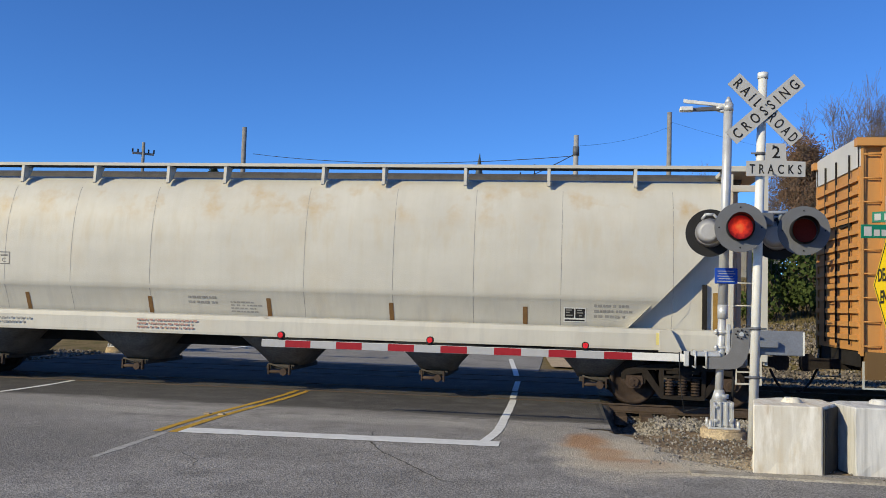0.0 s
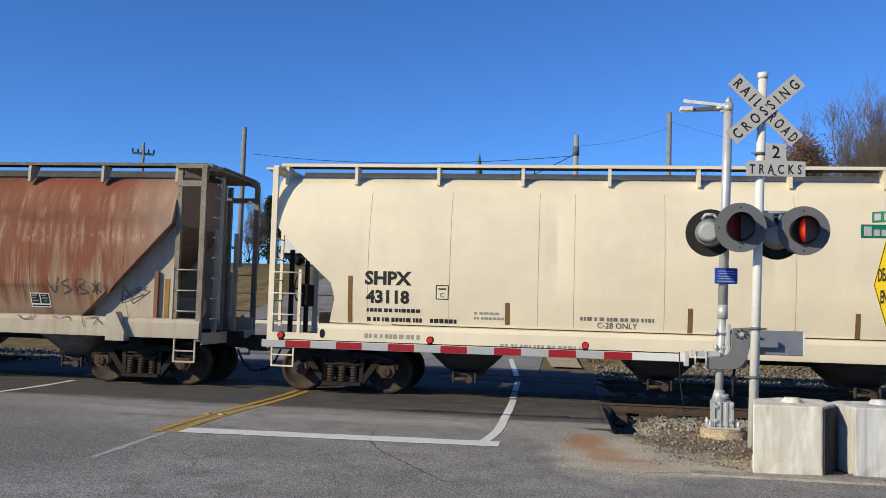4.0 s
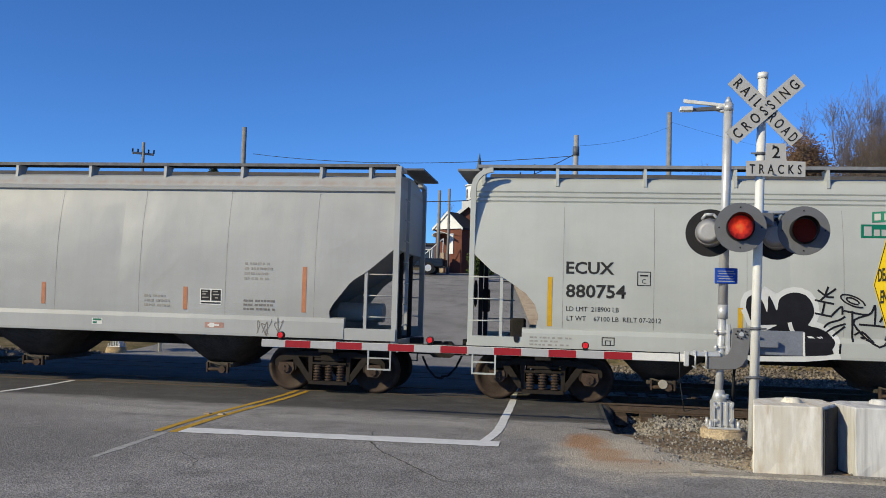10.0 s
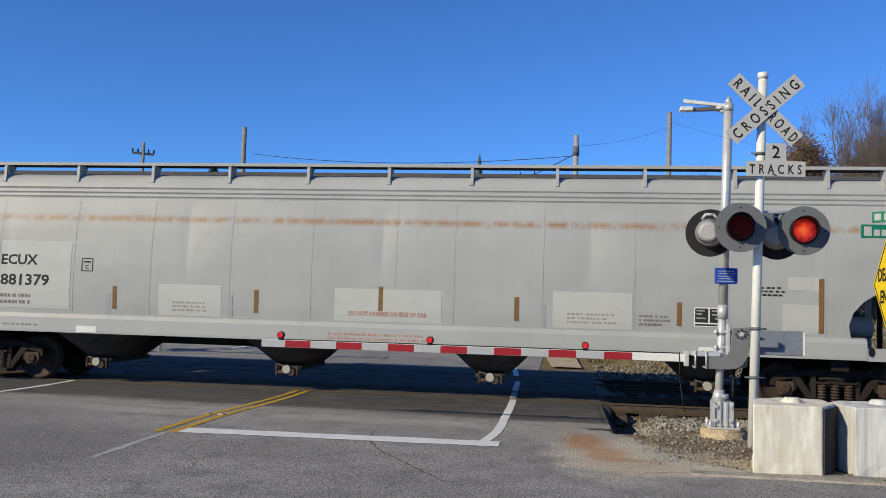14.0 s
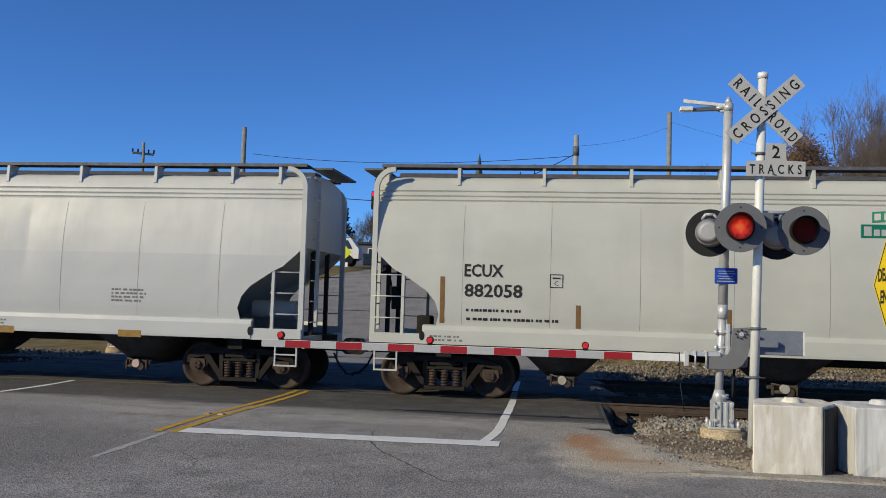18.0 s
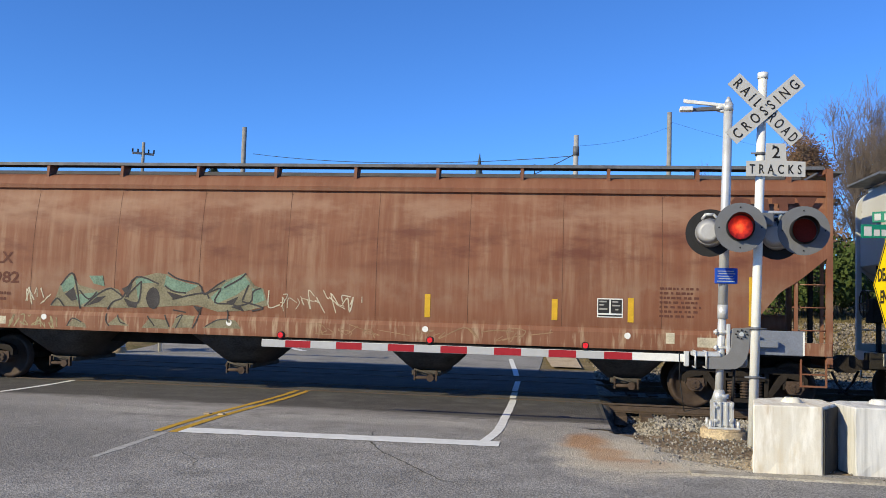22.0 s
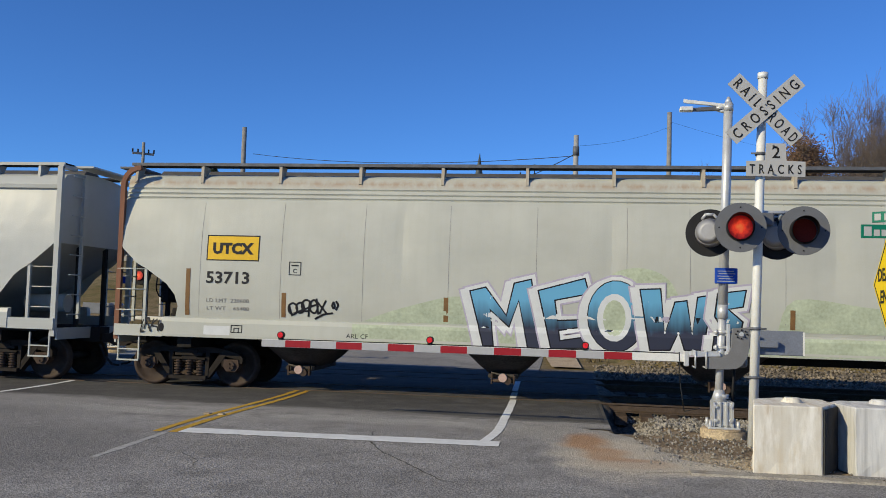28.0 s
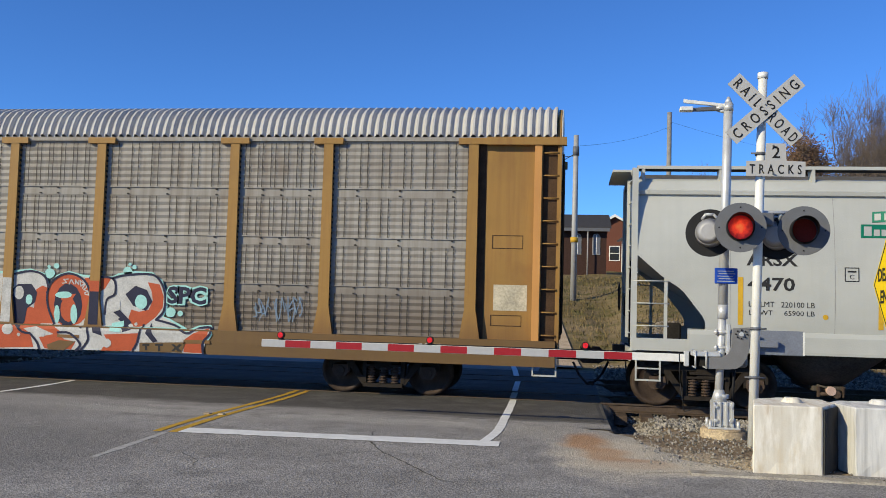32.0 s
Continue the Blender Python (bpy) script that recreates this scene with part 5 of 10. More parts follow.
        part("end_sill", boxm(xa, xb, -1.5, 1.5, 0.88, 1.12), trim, car)
        share("coupler", COUPLER, car, pose(e * (half - 0.18), 0, 0, 0, 0, 0 if e > 0 else 180))
        share("air_hose", HOSE, car, pose(e * (half - 0.18), 0, 0, 0, 0, 0 if e > 0 else 180))
        bogie(car, e * (half - 1.45))
        for yy in (-0.55, 0.55):
            part("end_strut", boxm(*sorted((e * (half - 0.1), e * (half - 0.18))), yy - 0.05, yy + 0.05, 1.1, 3.3 if tank else 2.9), UNDER_DARK if not tank else trim, car)
    # hopper bays
    for k in range(bays):
        x = -half + first + k * pitch
        wide = 1.05 if bays == 4 else 0.88
        bm, rings = bmesh.new(), []
        for rx, ry, rz, power in ((wide, 1.42, 1.14, 0.35), (wide * 0.86, 1.36, 1.0, 0.4), (wide * 0.66, 1.15, 0.8, 0.5), (wide * 0.47, 0.88, 0.6, 0.5), (0.34, 0.66, 0.48, 0.4)):
            ring = []
            for i in range(28):
                ca, sa = math.cos(i * math.tau / 28), math.sin(i * math.tau / 28)
                ring.append(bm.verts.new((x + rx * math.copysign(abs(ca) ** power, ca), ry * math.copysign(abs(sa) ** power, sa), rz)))
            rings.append(ring)
        for a, b in zip(rings, rings[1:]):
            for i in range(28):
                bm.faces.new((a[i], a[(i + 1) % 28], b[(i + 1) % 28], b[i])).smooth = True
        bm.faces.new(rings[-1])
        bmesh.ops.recalc_face_normals(bm, faces=bm.faces[:])
        bay = part("hopper_bay", bm, BAY_TAN if tank else BAY_DARK, car, "grimy hopper discharge bay")
        part("outlet_gate", soft_box(x - 0.3, x + 0.3, -0.85, 0.85, 0.4, 0.5, 0.02), BAY_DARK, bay)
        if cap:
            part("outlet_cap", rod(bmesh.new(), (x, -1.0, 0.42), (x, -0.86, 0.42), 0.085, 16), cap, bay, "round outlet cap")
        part("outlet_shaft", rod(rod(bmesh.new(), (x - 0.2, -0.93, 0.36), (x + 0.2, -0.93, 0.36), 0.035, 8), (x + 0.1, -0.98, 0.36), (x + 0.1, -0.88, 0.36), 0.075, 10), TRUCK_RUST, bay)
        for dx in (-0.22, 0.22):
            part("shaft_hanger", boxm(x + dx - 0.015, x + dx + 0.015, -0.97, -0.88, 0.3, 0.5), TRUCK_RUST, bay)
        part("outlet_lever", rods([((x - 0.24, -0.9, 0.52), (x + 0.24, -0.9, 0.4))], 0.02, 6), BAY_DARK, bay)
    # roof walk, its brackets, hatches
    top_z = 4.6
    over = 0.42
    for s in (-1, 1):
        ya, yb = sorted((s * 1.32, s * 0.95))
        board = part("roof_walk", boxm(-half + (0.0 if tank else 0.1), half - (0.0 if tank else 0.1), ya, yb, top_z - 0.045, top_z), trim if not dark_roof else UNDER_DARK, car, "grated roof walkway")
        ya, yb = sorted((s * 1.32, s * 1.345))
        part("walk_edge", boxm(-half + 0.1, half - 0.1, ya, yb, top_z - 0.05, top_z + 0.012), walk_mat or roof, board)
    bk = prism([(-1.33, top_z - 0.05), (-1.33, top_z - 0.004), (-1.0, top_z - 0.05), (-1.15, 4.3), (-1.33, 4.18), (-1.355, 4.2)], -0.03, 0.03, "yz")
    bk_me = mesh_of("walk_bracket", bk, roof)
    for at in WALK_STATIONS["tank" if tank else "long"]:
        if at > 2 * half - 0.15:
            continue
        x = at - half
        share("walk_bracket", bk_me, car, pose(x, 0, 0))
        share("walk_bracket", bk_me, car, pose(x, 0, 0, 0, 0, 180))
    # the hatch is coloured as if the walkway shaded it
    bm = prism([(-0.32, 4.42), (-0.3, 4.53), (-0.2, 4.6), (0.2, 4.6), (0.3, 4.53), (0.32, 4.42)], -half + 0.25, half - 0.25, "yz")
    part("roof_hatch", bm, ROOF_SHADE, car, "long trough roof hatch cover")
    for e in (-1, 1):
        xa, xb = sorted((e * (half - 0.1), e * (half + (0.35 if not tank else 0.12))))
        part("roof_end_platform", boxm(xa, xb, -1.0, 1.0, top_z - 0.06, top_z - 0.02), walk_mat or trim, car)
        # corner posts, ladders, steps
        for s in (-1, 1):
            xa, xb = sorted((e * half, e * (half - 0.11)))
            ya, yb = sorted((s * 1.49, s * 1.58))
            if kind == "flat":
                xo, bow = e * half, [math.radians(9 * i) for i in range(11)]
                outer = [(xo - e * 0.42 * (1 - math.cos(a)), 4.1 + 0.42 * math.sin(a)) for a in bow]
                inner = [(xo - e * (0.1 + 0.33 * (1 - math.cos(a))), 4.1 + 0.33 * math.sin(a)) for a in bow[::-1]]
                part("corner_post", prism([(xo - e * 0.1, 0.95), (xo, 0.95)] + outer + inner, ya, yb), post_paint or trim, car)
            else:
                part("corner_post", prism([(xa, 0.95), (xb, 0.95), (xb, 4.4), (xb, 4.5), (xa, 4.5), (xa, 4.4)], ya, yb), post_paint or trim, car)
                ya, yb = sorted((s * 1.0, s * 1.54))
                part("post_head", boxm(xa, xb, ya, yb, 4.46, 4.54), post_paint or trim, car)
            share("step", STEPS[trim.name], car, pose(e * (half - 0.33), s * 1.55, 0.52))
            share("ladder", LADDERS[trim.name], car, pose(e * (half - 0.64), s * 1.55, 1.2) @ pose(0, 0, 0, 0, 0, 0 if e < 0 else 180))
        if tank:
            for s in (-1, 1):
                part("cage_post", boxm(*sorted((e * (half - 0.6), e * (half - 0.7))), *sorted((s * 1.3, s * 1.4)), 1.05, 4.45), post_paint or trim, car)
                part("cage_bar", boxm(*sorted((e * half, e * (half - 0.65))), *sorted((s * 1.48, s * 1.54)), 4.1, 4.22), post_paint or trim, car)
            part("cage_roof", boxm(*sorted((e * (half + 0.05), e * (half - 0.75))), -1.4, 1.4, 4.5, 4.58), post_paint or trim, car)
        share("end_ladder", LADDERS_TALL[trim.name], car, pose(e * (half + 0.02), -0.75, 1.3, 0, 0, 90))
    if pipe:
        run = rods([((-half + 3.4, -0.95, 0.34), (4.2, -0.95, 0.34)), ((4.2, -0.95, 0.34), (4.38, -0.95, 0.42)), ((4.38, -0.95, 0.42), (4.42, -0.95, 0.75))], 0.07, 12)
        for k in range(7):
            x = -half + 3.6 + k * (half + 0.5) / 6
            rod(run, (x - 0.06, -0.95, 0.34), (x + 0.06, -0.95, 0.34), 0.1, 12)
        line = part("discharge_pipe", run, PIPE_TAN, car, "tan pneumatic discharge pipe", smooth=True)
        part("pipe_drop", rods([((-half + 3.0, -1.2, 1.0), (-half + 3.0, -1.2, 0.6)), ((-half + 3.0, -1.2, 0.6), (-half + 3.15, -1.1, 0.4)), ((-half + 3.15, -1.1, 0.4), (-half + 3.5, -0.95, 0.34)), ((-half + 1.9, -1.3, 0.95), (-half + 5.0, -1.3, 0.95))], 0.035, 8), PIPE_TAN, car)
        for k in range(bays - 1):
            x = -half + first + k * pitch
            part("pipe_hanger", rods([((x - 0.25, -1.2, 1.05), (x - 0.25, -0.97, 0.36)), ((x + 0.3, -1.2, 0.9), (x + 0.3, -0.97, 0.36))], 0.02, 6), TRUCK_RUST, line)
    # brake gear on the trailing end, and an air reservoir on the leading end
    part("brake_wheel", rods([((-half - 0.1 + 0, 0.7 + 0.28 * math.cos(a), 2.1 + 0.28 * math.sin(a)), (-half - 0.1, 0.7 + 0.28 * math.cos(a + 0.5236), 2.1 + 0.28 * math.sin(a + 0.5236))) for a in [k * 0.5236 for k in range(12)]] + [((-half - 0.1, 0.7, 2.1 - 0.28), (-half - 0.1, 0.7, 2.1 + 0.28)), ((-half - 0.1, 0.42, 2.1), (-half - 0.1, 0.98, 2.1))], 0.016, 6), TRUCK_RUST, car)
    part("brake_housing", soft_box(-half + 0.0, -half + 0.2, 0.45, 0.95, 1.7, 2.2, 0.03), UNDER_DARK, car)
    part("air_reservoir", rod(bmesh.new(), (half - 1.5, tank_y, 1.62), (half - 0.55, tank_y, 1.62), 0.2, 18), trim, car, "cylindrical air reservoir", smooth=True)
    part("brake_valve", soft_box(-half + 0.75, -half + 1.05, -0.55, -0.1, 1.12, 1.6, 0.04), UNDER_DARK, car)
    return car


SURFACE = {}


def side_y(car, x, z):
    """How far the near side stands out from the car's middle at x and height z."""
    prof, sill, dents, seed = SURFACE[car.name]
    if z < sill[1] - 0.02:
        return 1.62 if z < sill[1] - 0.1 else 1.62 - 0.375 * (z - sill[1] + 0.1)
    return max(at_height(prof, z), prof[0][0]) - (dent_at(dents, seed, x, z, True) if dents is not None else 0.0)


def lay_on(car, me, layer=1):
    """Lays a flat mesh (x along the car, z up) on the near side, a hair proud of it."""
    bm = bmesh.new()
    bm.from_mesh(me)
    zs = [v.co.z for v in bm.verts]
    lo, hi = min(zs), max(zs)
    sill = SURFACE[car.name][1]
    for level in [sill[1] - 0.1, sill[1] - 0.03, sill[1] + 0.01] + [1.3 + 0.15 * k for k in range(20)]:
        if lo + 0.01 < level < hi - 0.01:
            bmesh.ops.bisect_plane(bm, geom=bm.verts[:] + bm.edges[:] + bm.faces[:], plane_co=(0, 0, level), plane_no=(0, 0, 1))
    xs = [v.co.x for v in bm.verts]
    for dent in SURFACE[car.name][2] or ():
        for k in range(-5, 6):
            level = dent[0] + k * 0.06
            if min(xs) + 0.01 < level < max(xs) - 0.01:
                bmesh.ops.bisect_plane(bm, geom=bm.verts[:] + bm.edges[:] + bm.faces[:], plane_co=(level, 0, 0), plane_no=(1, 0, 0))
    for v in bm.verts:
        v.co.y -= side_y(car, v.co.x, v.co.z) + 0.0018 * layer + 0.002
    bm.to_mesh(me)
    bm.free()
    return me


def decal(name, car, polys, material, layer=1, label=""):
    """Flat painted outlines, given as x from the left post and z, laid on the side."""
    half = car["half"]
    bm = bmesh.new()
    for k, pts in enumerate(polys):
        f = bm.faces.new([bm.verts.new((x - half, -0.00015 * (k % 12), z)) for x, z in pts])
        f.normal_update()
        if f.normal.y > 0:
            f.normal_flip()
    bmesh.ops.triangulate(bm, faces=bm.faces[:])
    me = bpy.data.meshes.new(name)
    bm.to_mesh(me)
    bm.free()
    me.materials.append(material)
    lay_on(car, me, layer)
    ob = new(name, me)
    ob.parent = car
    if label:
        ob["label"] = label
    return ob


def bar(x0, x1, z0, z1):
    return [(x0, z0), (x1, z0), (x1, z1), (x0, z1)]


def swell(points, d):
    """The same outline, grown outwards by d."""
    P = [Vector(p) for p in points]
    n = len(P)
    turn = 1 if sum(P[k - 1].x * P[k].y - P[k].x * P[k - 1].y for k in range(n)) > 0 else -1
    out = []
    for k in range(n):
        a, b = (P[k] - P[k - 1]).normalized(), (P[(k + 1) % n] - P[k]).normalized()
        na, nb = Vector((a.y, -a.x)) * turn, Vector((b.y, -b.x)) * turn
        m = (na + nb)
        m = m.normalized() if m.length > 0.1 else na
        out.append(tuple(P[k] + m * min(d / max(0.35, m.dot(na)), d * 2)))
    return out


def ribbon(points, width):
    """The quads of a painted stroke along points."""
    out = []
    for p, q in zip(points, points[1:]):
        a, b = Vector(p), Vector(q)
        d = (b - a).normalized() * width / 2
        n = Vector((-d.y, d.x))
        out.append([tuple(a - d * 0.6 - n), tuple(b + d * 0.6 - n), tuple(b + d * 0.6 + n), tuple(a - d * 0.6 + n)])
    return out


def curve_points(points, n=5):
    """A smooth run through a few points."""
    out = []
    P = [Vector(points[0])] + [Vector(p) for p in points] + [Vector(points[-1])]
    for i in range(1, len(P) - 2):
        for k in range(n):
            t = k / n
            out.append(tuple(0.5 * ((2 * P[i]) + (P[i + 1] - P[i - 1]) * t + (2 * P[i - 1] - 5 * P[i] + 4 * P[i + 1] - P[i + 2]) * t * t + (3 * P[i] - P[i - 1] - 3 * P[i + 1] + P[i + 2]) * t ** 3)))
    return out + [tuple(points[-1])]


def scrawl(name, car, x0, x1, z0, z1, n, width, material, seed, layer=2, label=""):
    """Unreadable spray scribble: many short bent strokes."""
    rnd = random.Random(seed)
    polys = []
    for k in range(n):
        x = x0 + (x1 - x0) * (k + rnd.random()) / n
        w, h = (x1 - x0) / n * rnd.uniform(0.8, 2.0), (z1 - z0)
        pts = [(min(x1, max(x0, x + w * rnd.uniform(-0.6, 0.8))), z0 + h * rnd.random()) for _ in range(rnd.choice((3, 4, 5)))]
        polys += ribbon(curve_points(pts, 4), width * rnd.uniform(0.7, 1.2))
    ob = decal(name, car, polys, material, layer, label)
    ob["kind"] = "stuff"
    return ob


def strokes(name, car, lines, width, material, layer=2, label="", bend=4):
    """Sprayed strokes, each a smooth run through a few points."""
    ob = decal(name, car, [q for line in lines for q in ribbon(curve_points(line, bend), width)], material, layer, label)
    ob["kind"] = "stuff"
    return ob


def reflectors(car, spots, material, wide=0.09):
    for x, z0, z1 in spots:
        decal("reflector", car, [bar(x, x + wide, z0, z1)], material, 2)


def small_print(car, x0, x1, z0, z1, n, material, short=0.25):
    """Rows of unreadable small print as plain bars."""
    rnd = random.Random(int(x0 * 100 + z0 * 10))
    step, polys = (z1 - z0) / n, []
    for k in range(n):
        x, end = x0, x1 - (x1 - x0) * short * rnd.random()
        while x < end - 0.03:
            w = min(rnd.uniform(0.03, 0.09), end - x)
            polys.append(bar(x, x + w, z0 + k * step + step * 0.2, z0 + k * step + step * 0.7))
            x += w + rnd.choice((0.02, 0.02, 0.05))
    ob = decal("small_print", car, polys, material, 2)
    ob["kind"] = "stuff"
    return ob


def plate_mark(car, x0, x1, z0, z1, material):
    """A small square outline with a letter, the plate-size mark."""
    t = 0.016
    decal("plate_mark", car, [bar(x0, x1, z0, z0 + t), bar(x0, x1, z1 - t, z1), bar(x0, x0 + t, z0, z1), bar(x1 - t, x1, z0, z1), bar(x0 + 0.05, x1 - 0.05, z1 - 0.09, z1 - 0.06)], material, 2)
    word(car, "C", x0 + 0.085, x1 - 0.085, z0 + 0.045, z0 + 0.13, material)


def word(car, text, x0, x1, z0, z1, material, layer=2, fat=0.0, label="", lean=0.0, name="lettering", stencil=False):
    """Lettering fitted between x0 and x1 from the left post, z0 and z1."""
    cu = bpy.data.curves.new("lettering", "FONT")
    cu.body, cu.size, cu.resolution_u, cu.offset, cu.shear = text, 1.0, 2, fat / max(0.05, z1 - z0), lean
    tmp = new("lettering_source", cu)
    me = bpy.data.meshes.new_from_object(tmp)
    bpy.data.objects.remove(tmp)
    xs, ys = [v.co.x for v in me.vertices], [v.co.y for v in me.vertices]
    grow = fat * 0.8
    sx, sz = (x1 - x0 + 2 * grow) / (max(xs) - min(xs)), (z1 - z0 + 2 * grow) / (max(ys) - min(ys))
    half, bx, bz = car["half"], min(xs), min(ys)
    for v in me.vertices:
        v.co = (x0 - grow - half + (v.co.x - bx) * sx, 0, z0 - grow + (v.co.y - bz) * sz)
    me.materials.clear()
    me.materials.append(material)
    lay_on(car, me, layer)
    ob = new(name, me)
    ob.parent = car
    if label:
        ob["label"] = label
    return ob

# ---- the train: paint of each car ----
P_AEX = weathered("cream_paint", (0.57, 0.55, 0.49), (0.47, 0.45, 0.38), (0.46, 0.38, 0.26), 0.36, 0.5, [], seed=1, pale=[(2.9, 0.9, (0.56, 0.54, 0.48), 0.35), (3.85, 0.55, (0.46, 0.31, 0.13), 0.7, 1.5, 1.6, 0.52, 0.72), (3.2, 0.5, (0.46, 0.35, 0.18), 0.25), (1.5, 0.75, (0.44, 0.43, 0.4), 0.6)])
P_SHPX = weathered("ivory_paint", (0.8, 0.71, 0.54), (0.68, 0.59, 0.43), (0.56, 0.47, 0.34), 0.2, 0.45, seed=2)
P_RUST = weathered("rusted_paint", (0.2, 0.066, 0.036), (0.29, 0.13, 0.075), (0.14, 0.045, 0.026), 0.6, 0.75, [], (1.0, (0.2, 0.18, 0.145)), 3, (1.5, 2.3, (0.33, 0.25, 0.175), 0.8), [(3.1, 0.5, (0.4, 0.28, 0.2), 0.6, 9.0, 1.3, 0.5, 0.66), (3.02, 0.16, (0.46, 0.36, 0.27), 0.6, 5.0, 3.0, 0.52, 0.68), (3.45, 0.3, (0.12, 0.036, 0.022), 0.65, 0.8, 2.0, 0.4, 0.6), (2.35, 0.8, (0.19, 0.06, 0.032), 0.85, 9.0, 0.5, 0.48, 0.6), (2.2, 0.7, (0.42, 0.33, 0.25), 0.6, 13.0, 0.7, 0.55, 0.68), (3.75, 0.4, (0.36, 0.22, 0.15), 0.6, 7.0, 1.2, 0.52, 0.66)], ends=(7.2, 9.0, (0.42, 0.33, 0.25)))
T_RUST = weathered("stained_cream_trim", (0.46, 0.41, 0.33), (0.32, 0.23, 0.15), (0.3, 0.17, 0.09), 0.45, 0.7, seed=4)
R_RUST = weathered("rusty_roof_paint", (0.22, 0.1, 0.06), (0.33, 0.2, 0.13), (0.12, 0.055, 0.035), 0.5, 0.8, seed=14)
P_EC4 = weathered("pale_grey_paint", (0.47, 0.49, 0.47), (0.37, 0.385, 0.37), (0.37, 0.37, 0.34), 0.2, 0.42, seed=5)
P_XOM = weathered("light_grey_paint", (0.4, 0.41, 0.41), (0.31, 0.315, 0.315), (0.31, 0.305, 0.29), 0.25, 0.45, [(4.2, 0.1, 0.4)], seed=6)
P_EC6 = weathered("grey_paint_rusty_seam", (0.385, 0.392, 0.392), (0.32, 0.32, 0.315), (0.31, 0.305, 0.285), 0.25, 0.5, [(3.42, 0.1, 0.95)], seed=7)
P_EC7 = weathered("off_white_paint", (0.53, 0.53, 0.48), (0.47, 0.465, 0.42), (0.44, 0.425, 0.38), 0.2, 0.45, seed=8)
P_CPC = weathered("white_paint", (0.55, 0.55, 0.525), (0.43, 0.425, 0.41), (0.41, 0.4, 0.37), 0.2, 0.42, seed=9, lower=(2.72, (0.455, 0.46, 0.46)))
P_GP = weathered("brown_rust_paint", (0.2, 0.08, 0.044), (0.26, 0.14, 0.085), (0.11, 0.045, 0.027), 0.6, 0.7, seed=10, pale=[(2.7, 1.6, (0.3, 0.185, 0.12), 0.6, 4.0, 0.4, 0.5, 0.68), (3.05, 0.75, (0.115, 0.038, 0.024), 0.8, 0.9, 2.6, 0.47, 0.66), (3.65, 0.5, (0.32, 0.2, 0.135), 0.6, 0.7, 2.0, 0.45, 0.65), (2.1, 0.45, (0.26, 0.17, 0.115), 0.5, 1.5, 1.5, 0.45, 0.65), (1.28, 0.3, (0.4, 0.3, 0.2), 0.7, 9.0, 1.2, 0.52, 0.66)])
P_CEF = weathered("bone_paint", (0.52, 0.515, 0.46), (0.41, 0.4, 0.34), (0.4, 0.37, 0.31), 0.18, 0.45, [(4.3, 0.06, 0.4)], seed=11)
P_UT = weathered("greenish_white_paint", (0.5, 0.505, 0.45), (0.39, 0.39, 0.33), (0.38, 0.37, 0.3), 0.22, 0.45, [(4.2, 0.12, 0.6)], seed=12)
P_AR = weathered("silver_grey_paint", (0.47, 0.48, 0.455), (0.36, 0.37, 0.35), (0.35, 0.345, 0.32), 0.18, 0.4, seed=13)

def creases(length, lines, strength=1.0):
    """Upright creases where the inner partitions pull the side sheets in, and shallow bulges between them."""
    half, out = length / 2, []
    for k, at in enumerate(lines):
        x = at - half
        out += [(x, 3.0, 0.36, 0.22, 0.7, 0.036 * strength), (x + 0.62, 2.7, 0.35, 0.35, 1.1, -0.007 * strength), (x + 1.7 + 0.2 * (k % 2), 2.3 + 0.3 * (k % 3), 0.35, 0.35, 0.7, 0.006 * strength)]
    for at in (1.95, length - 1.95):
        out += [(at - half, 2.6, 0.12, 0.12, 1.0, 0.008 * strength)]
    return out


def ripples(length, seed):
    """Fine upright buckles low on the side of an old car, and one long hollow higher up."""
    rnd = random.Random(seed)
    out = [(0.0, 3.1, 7.0, 7.0, 0.14, 0.014)]
    x = -length / 2 + 2.4
    while x < length / 2 - 2.4:
        out.append((x, rnd.uniform(1.9, 2.4), 0.1, 0.1, rnd.uniform(0.3, 0.6), rnd.uniform(0.004, 0.012)))
        x += rnd.uniform(0.26, 0.6)
    return out


flat_dents = creases(20.05, (5.95, 9.99, 14.04))
chord_dents = creases(20.08, (5.85, 10.08, 14.27))
aex = hopper_car("hopper_car", 107.30, 126.40, "tank", P_AEX, P_AEX, (CUT_TANK, CUT_TANK), "cream covered hopper car with rust stains and dark lettering", 5, 3.2, 3.2, None, (), SEAM, (1.1, 1.5), 1)
shpx = hopper_car("hopper_car", 86.66, 105.85, "curved", P_SHPX, P_SHPX, (CUT_DEEP, CUT_DEEP), "ivory covered hopper car with rounded sides and grey graffiti", 4, 3.9, 3.8, None, creases(19.19, (5.7, 9.69, 13.74), 1.1), SEAM_IVORY, (0.98, 1.4), 2)
rust = hopper_car("hopper_car", 66.15, 85.26, "tank", P_RUST, T_RUST, (CUT_TANK, CUT_TANK), "heavily rusted brown covered hopper car with faded cream base", 5, 3.2, 3.2, None, ripples(19.11, 3), SEAM_RUST, (1.0, 1.4), 3, roof=T_RUST, pipe=True, walk_mat=WALK_STEEL, post_paint=plain("stained_cage_steel", (0.25, 0.215, 0.175), 0.75, 0, 0.35, 3, 0.1))
ec4 = hopper_car("hopper_car", 44.62, 64.67, "flat", P_EC4, P_EC4, (CUT_ROUND, CUT_ROUND), "pale grey covered hopper car with black and white graffiti", 4, 3.75, 4.18, CAP_WHITE, flat_dents, SEAM, (1.04, 1.44), 4, walk_mat=plain("grey_walkway_steel", (0.24, 0.25, 0.27), 0.6, 0.1, 0.2, 5), tank_y=-0.95)
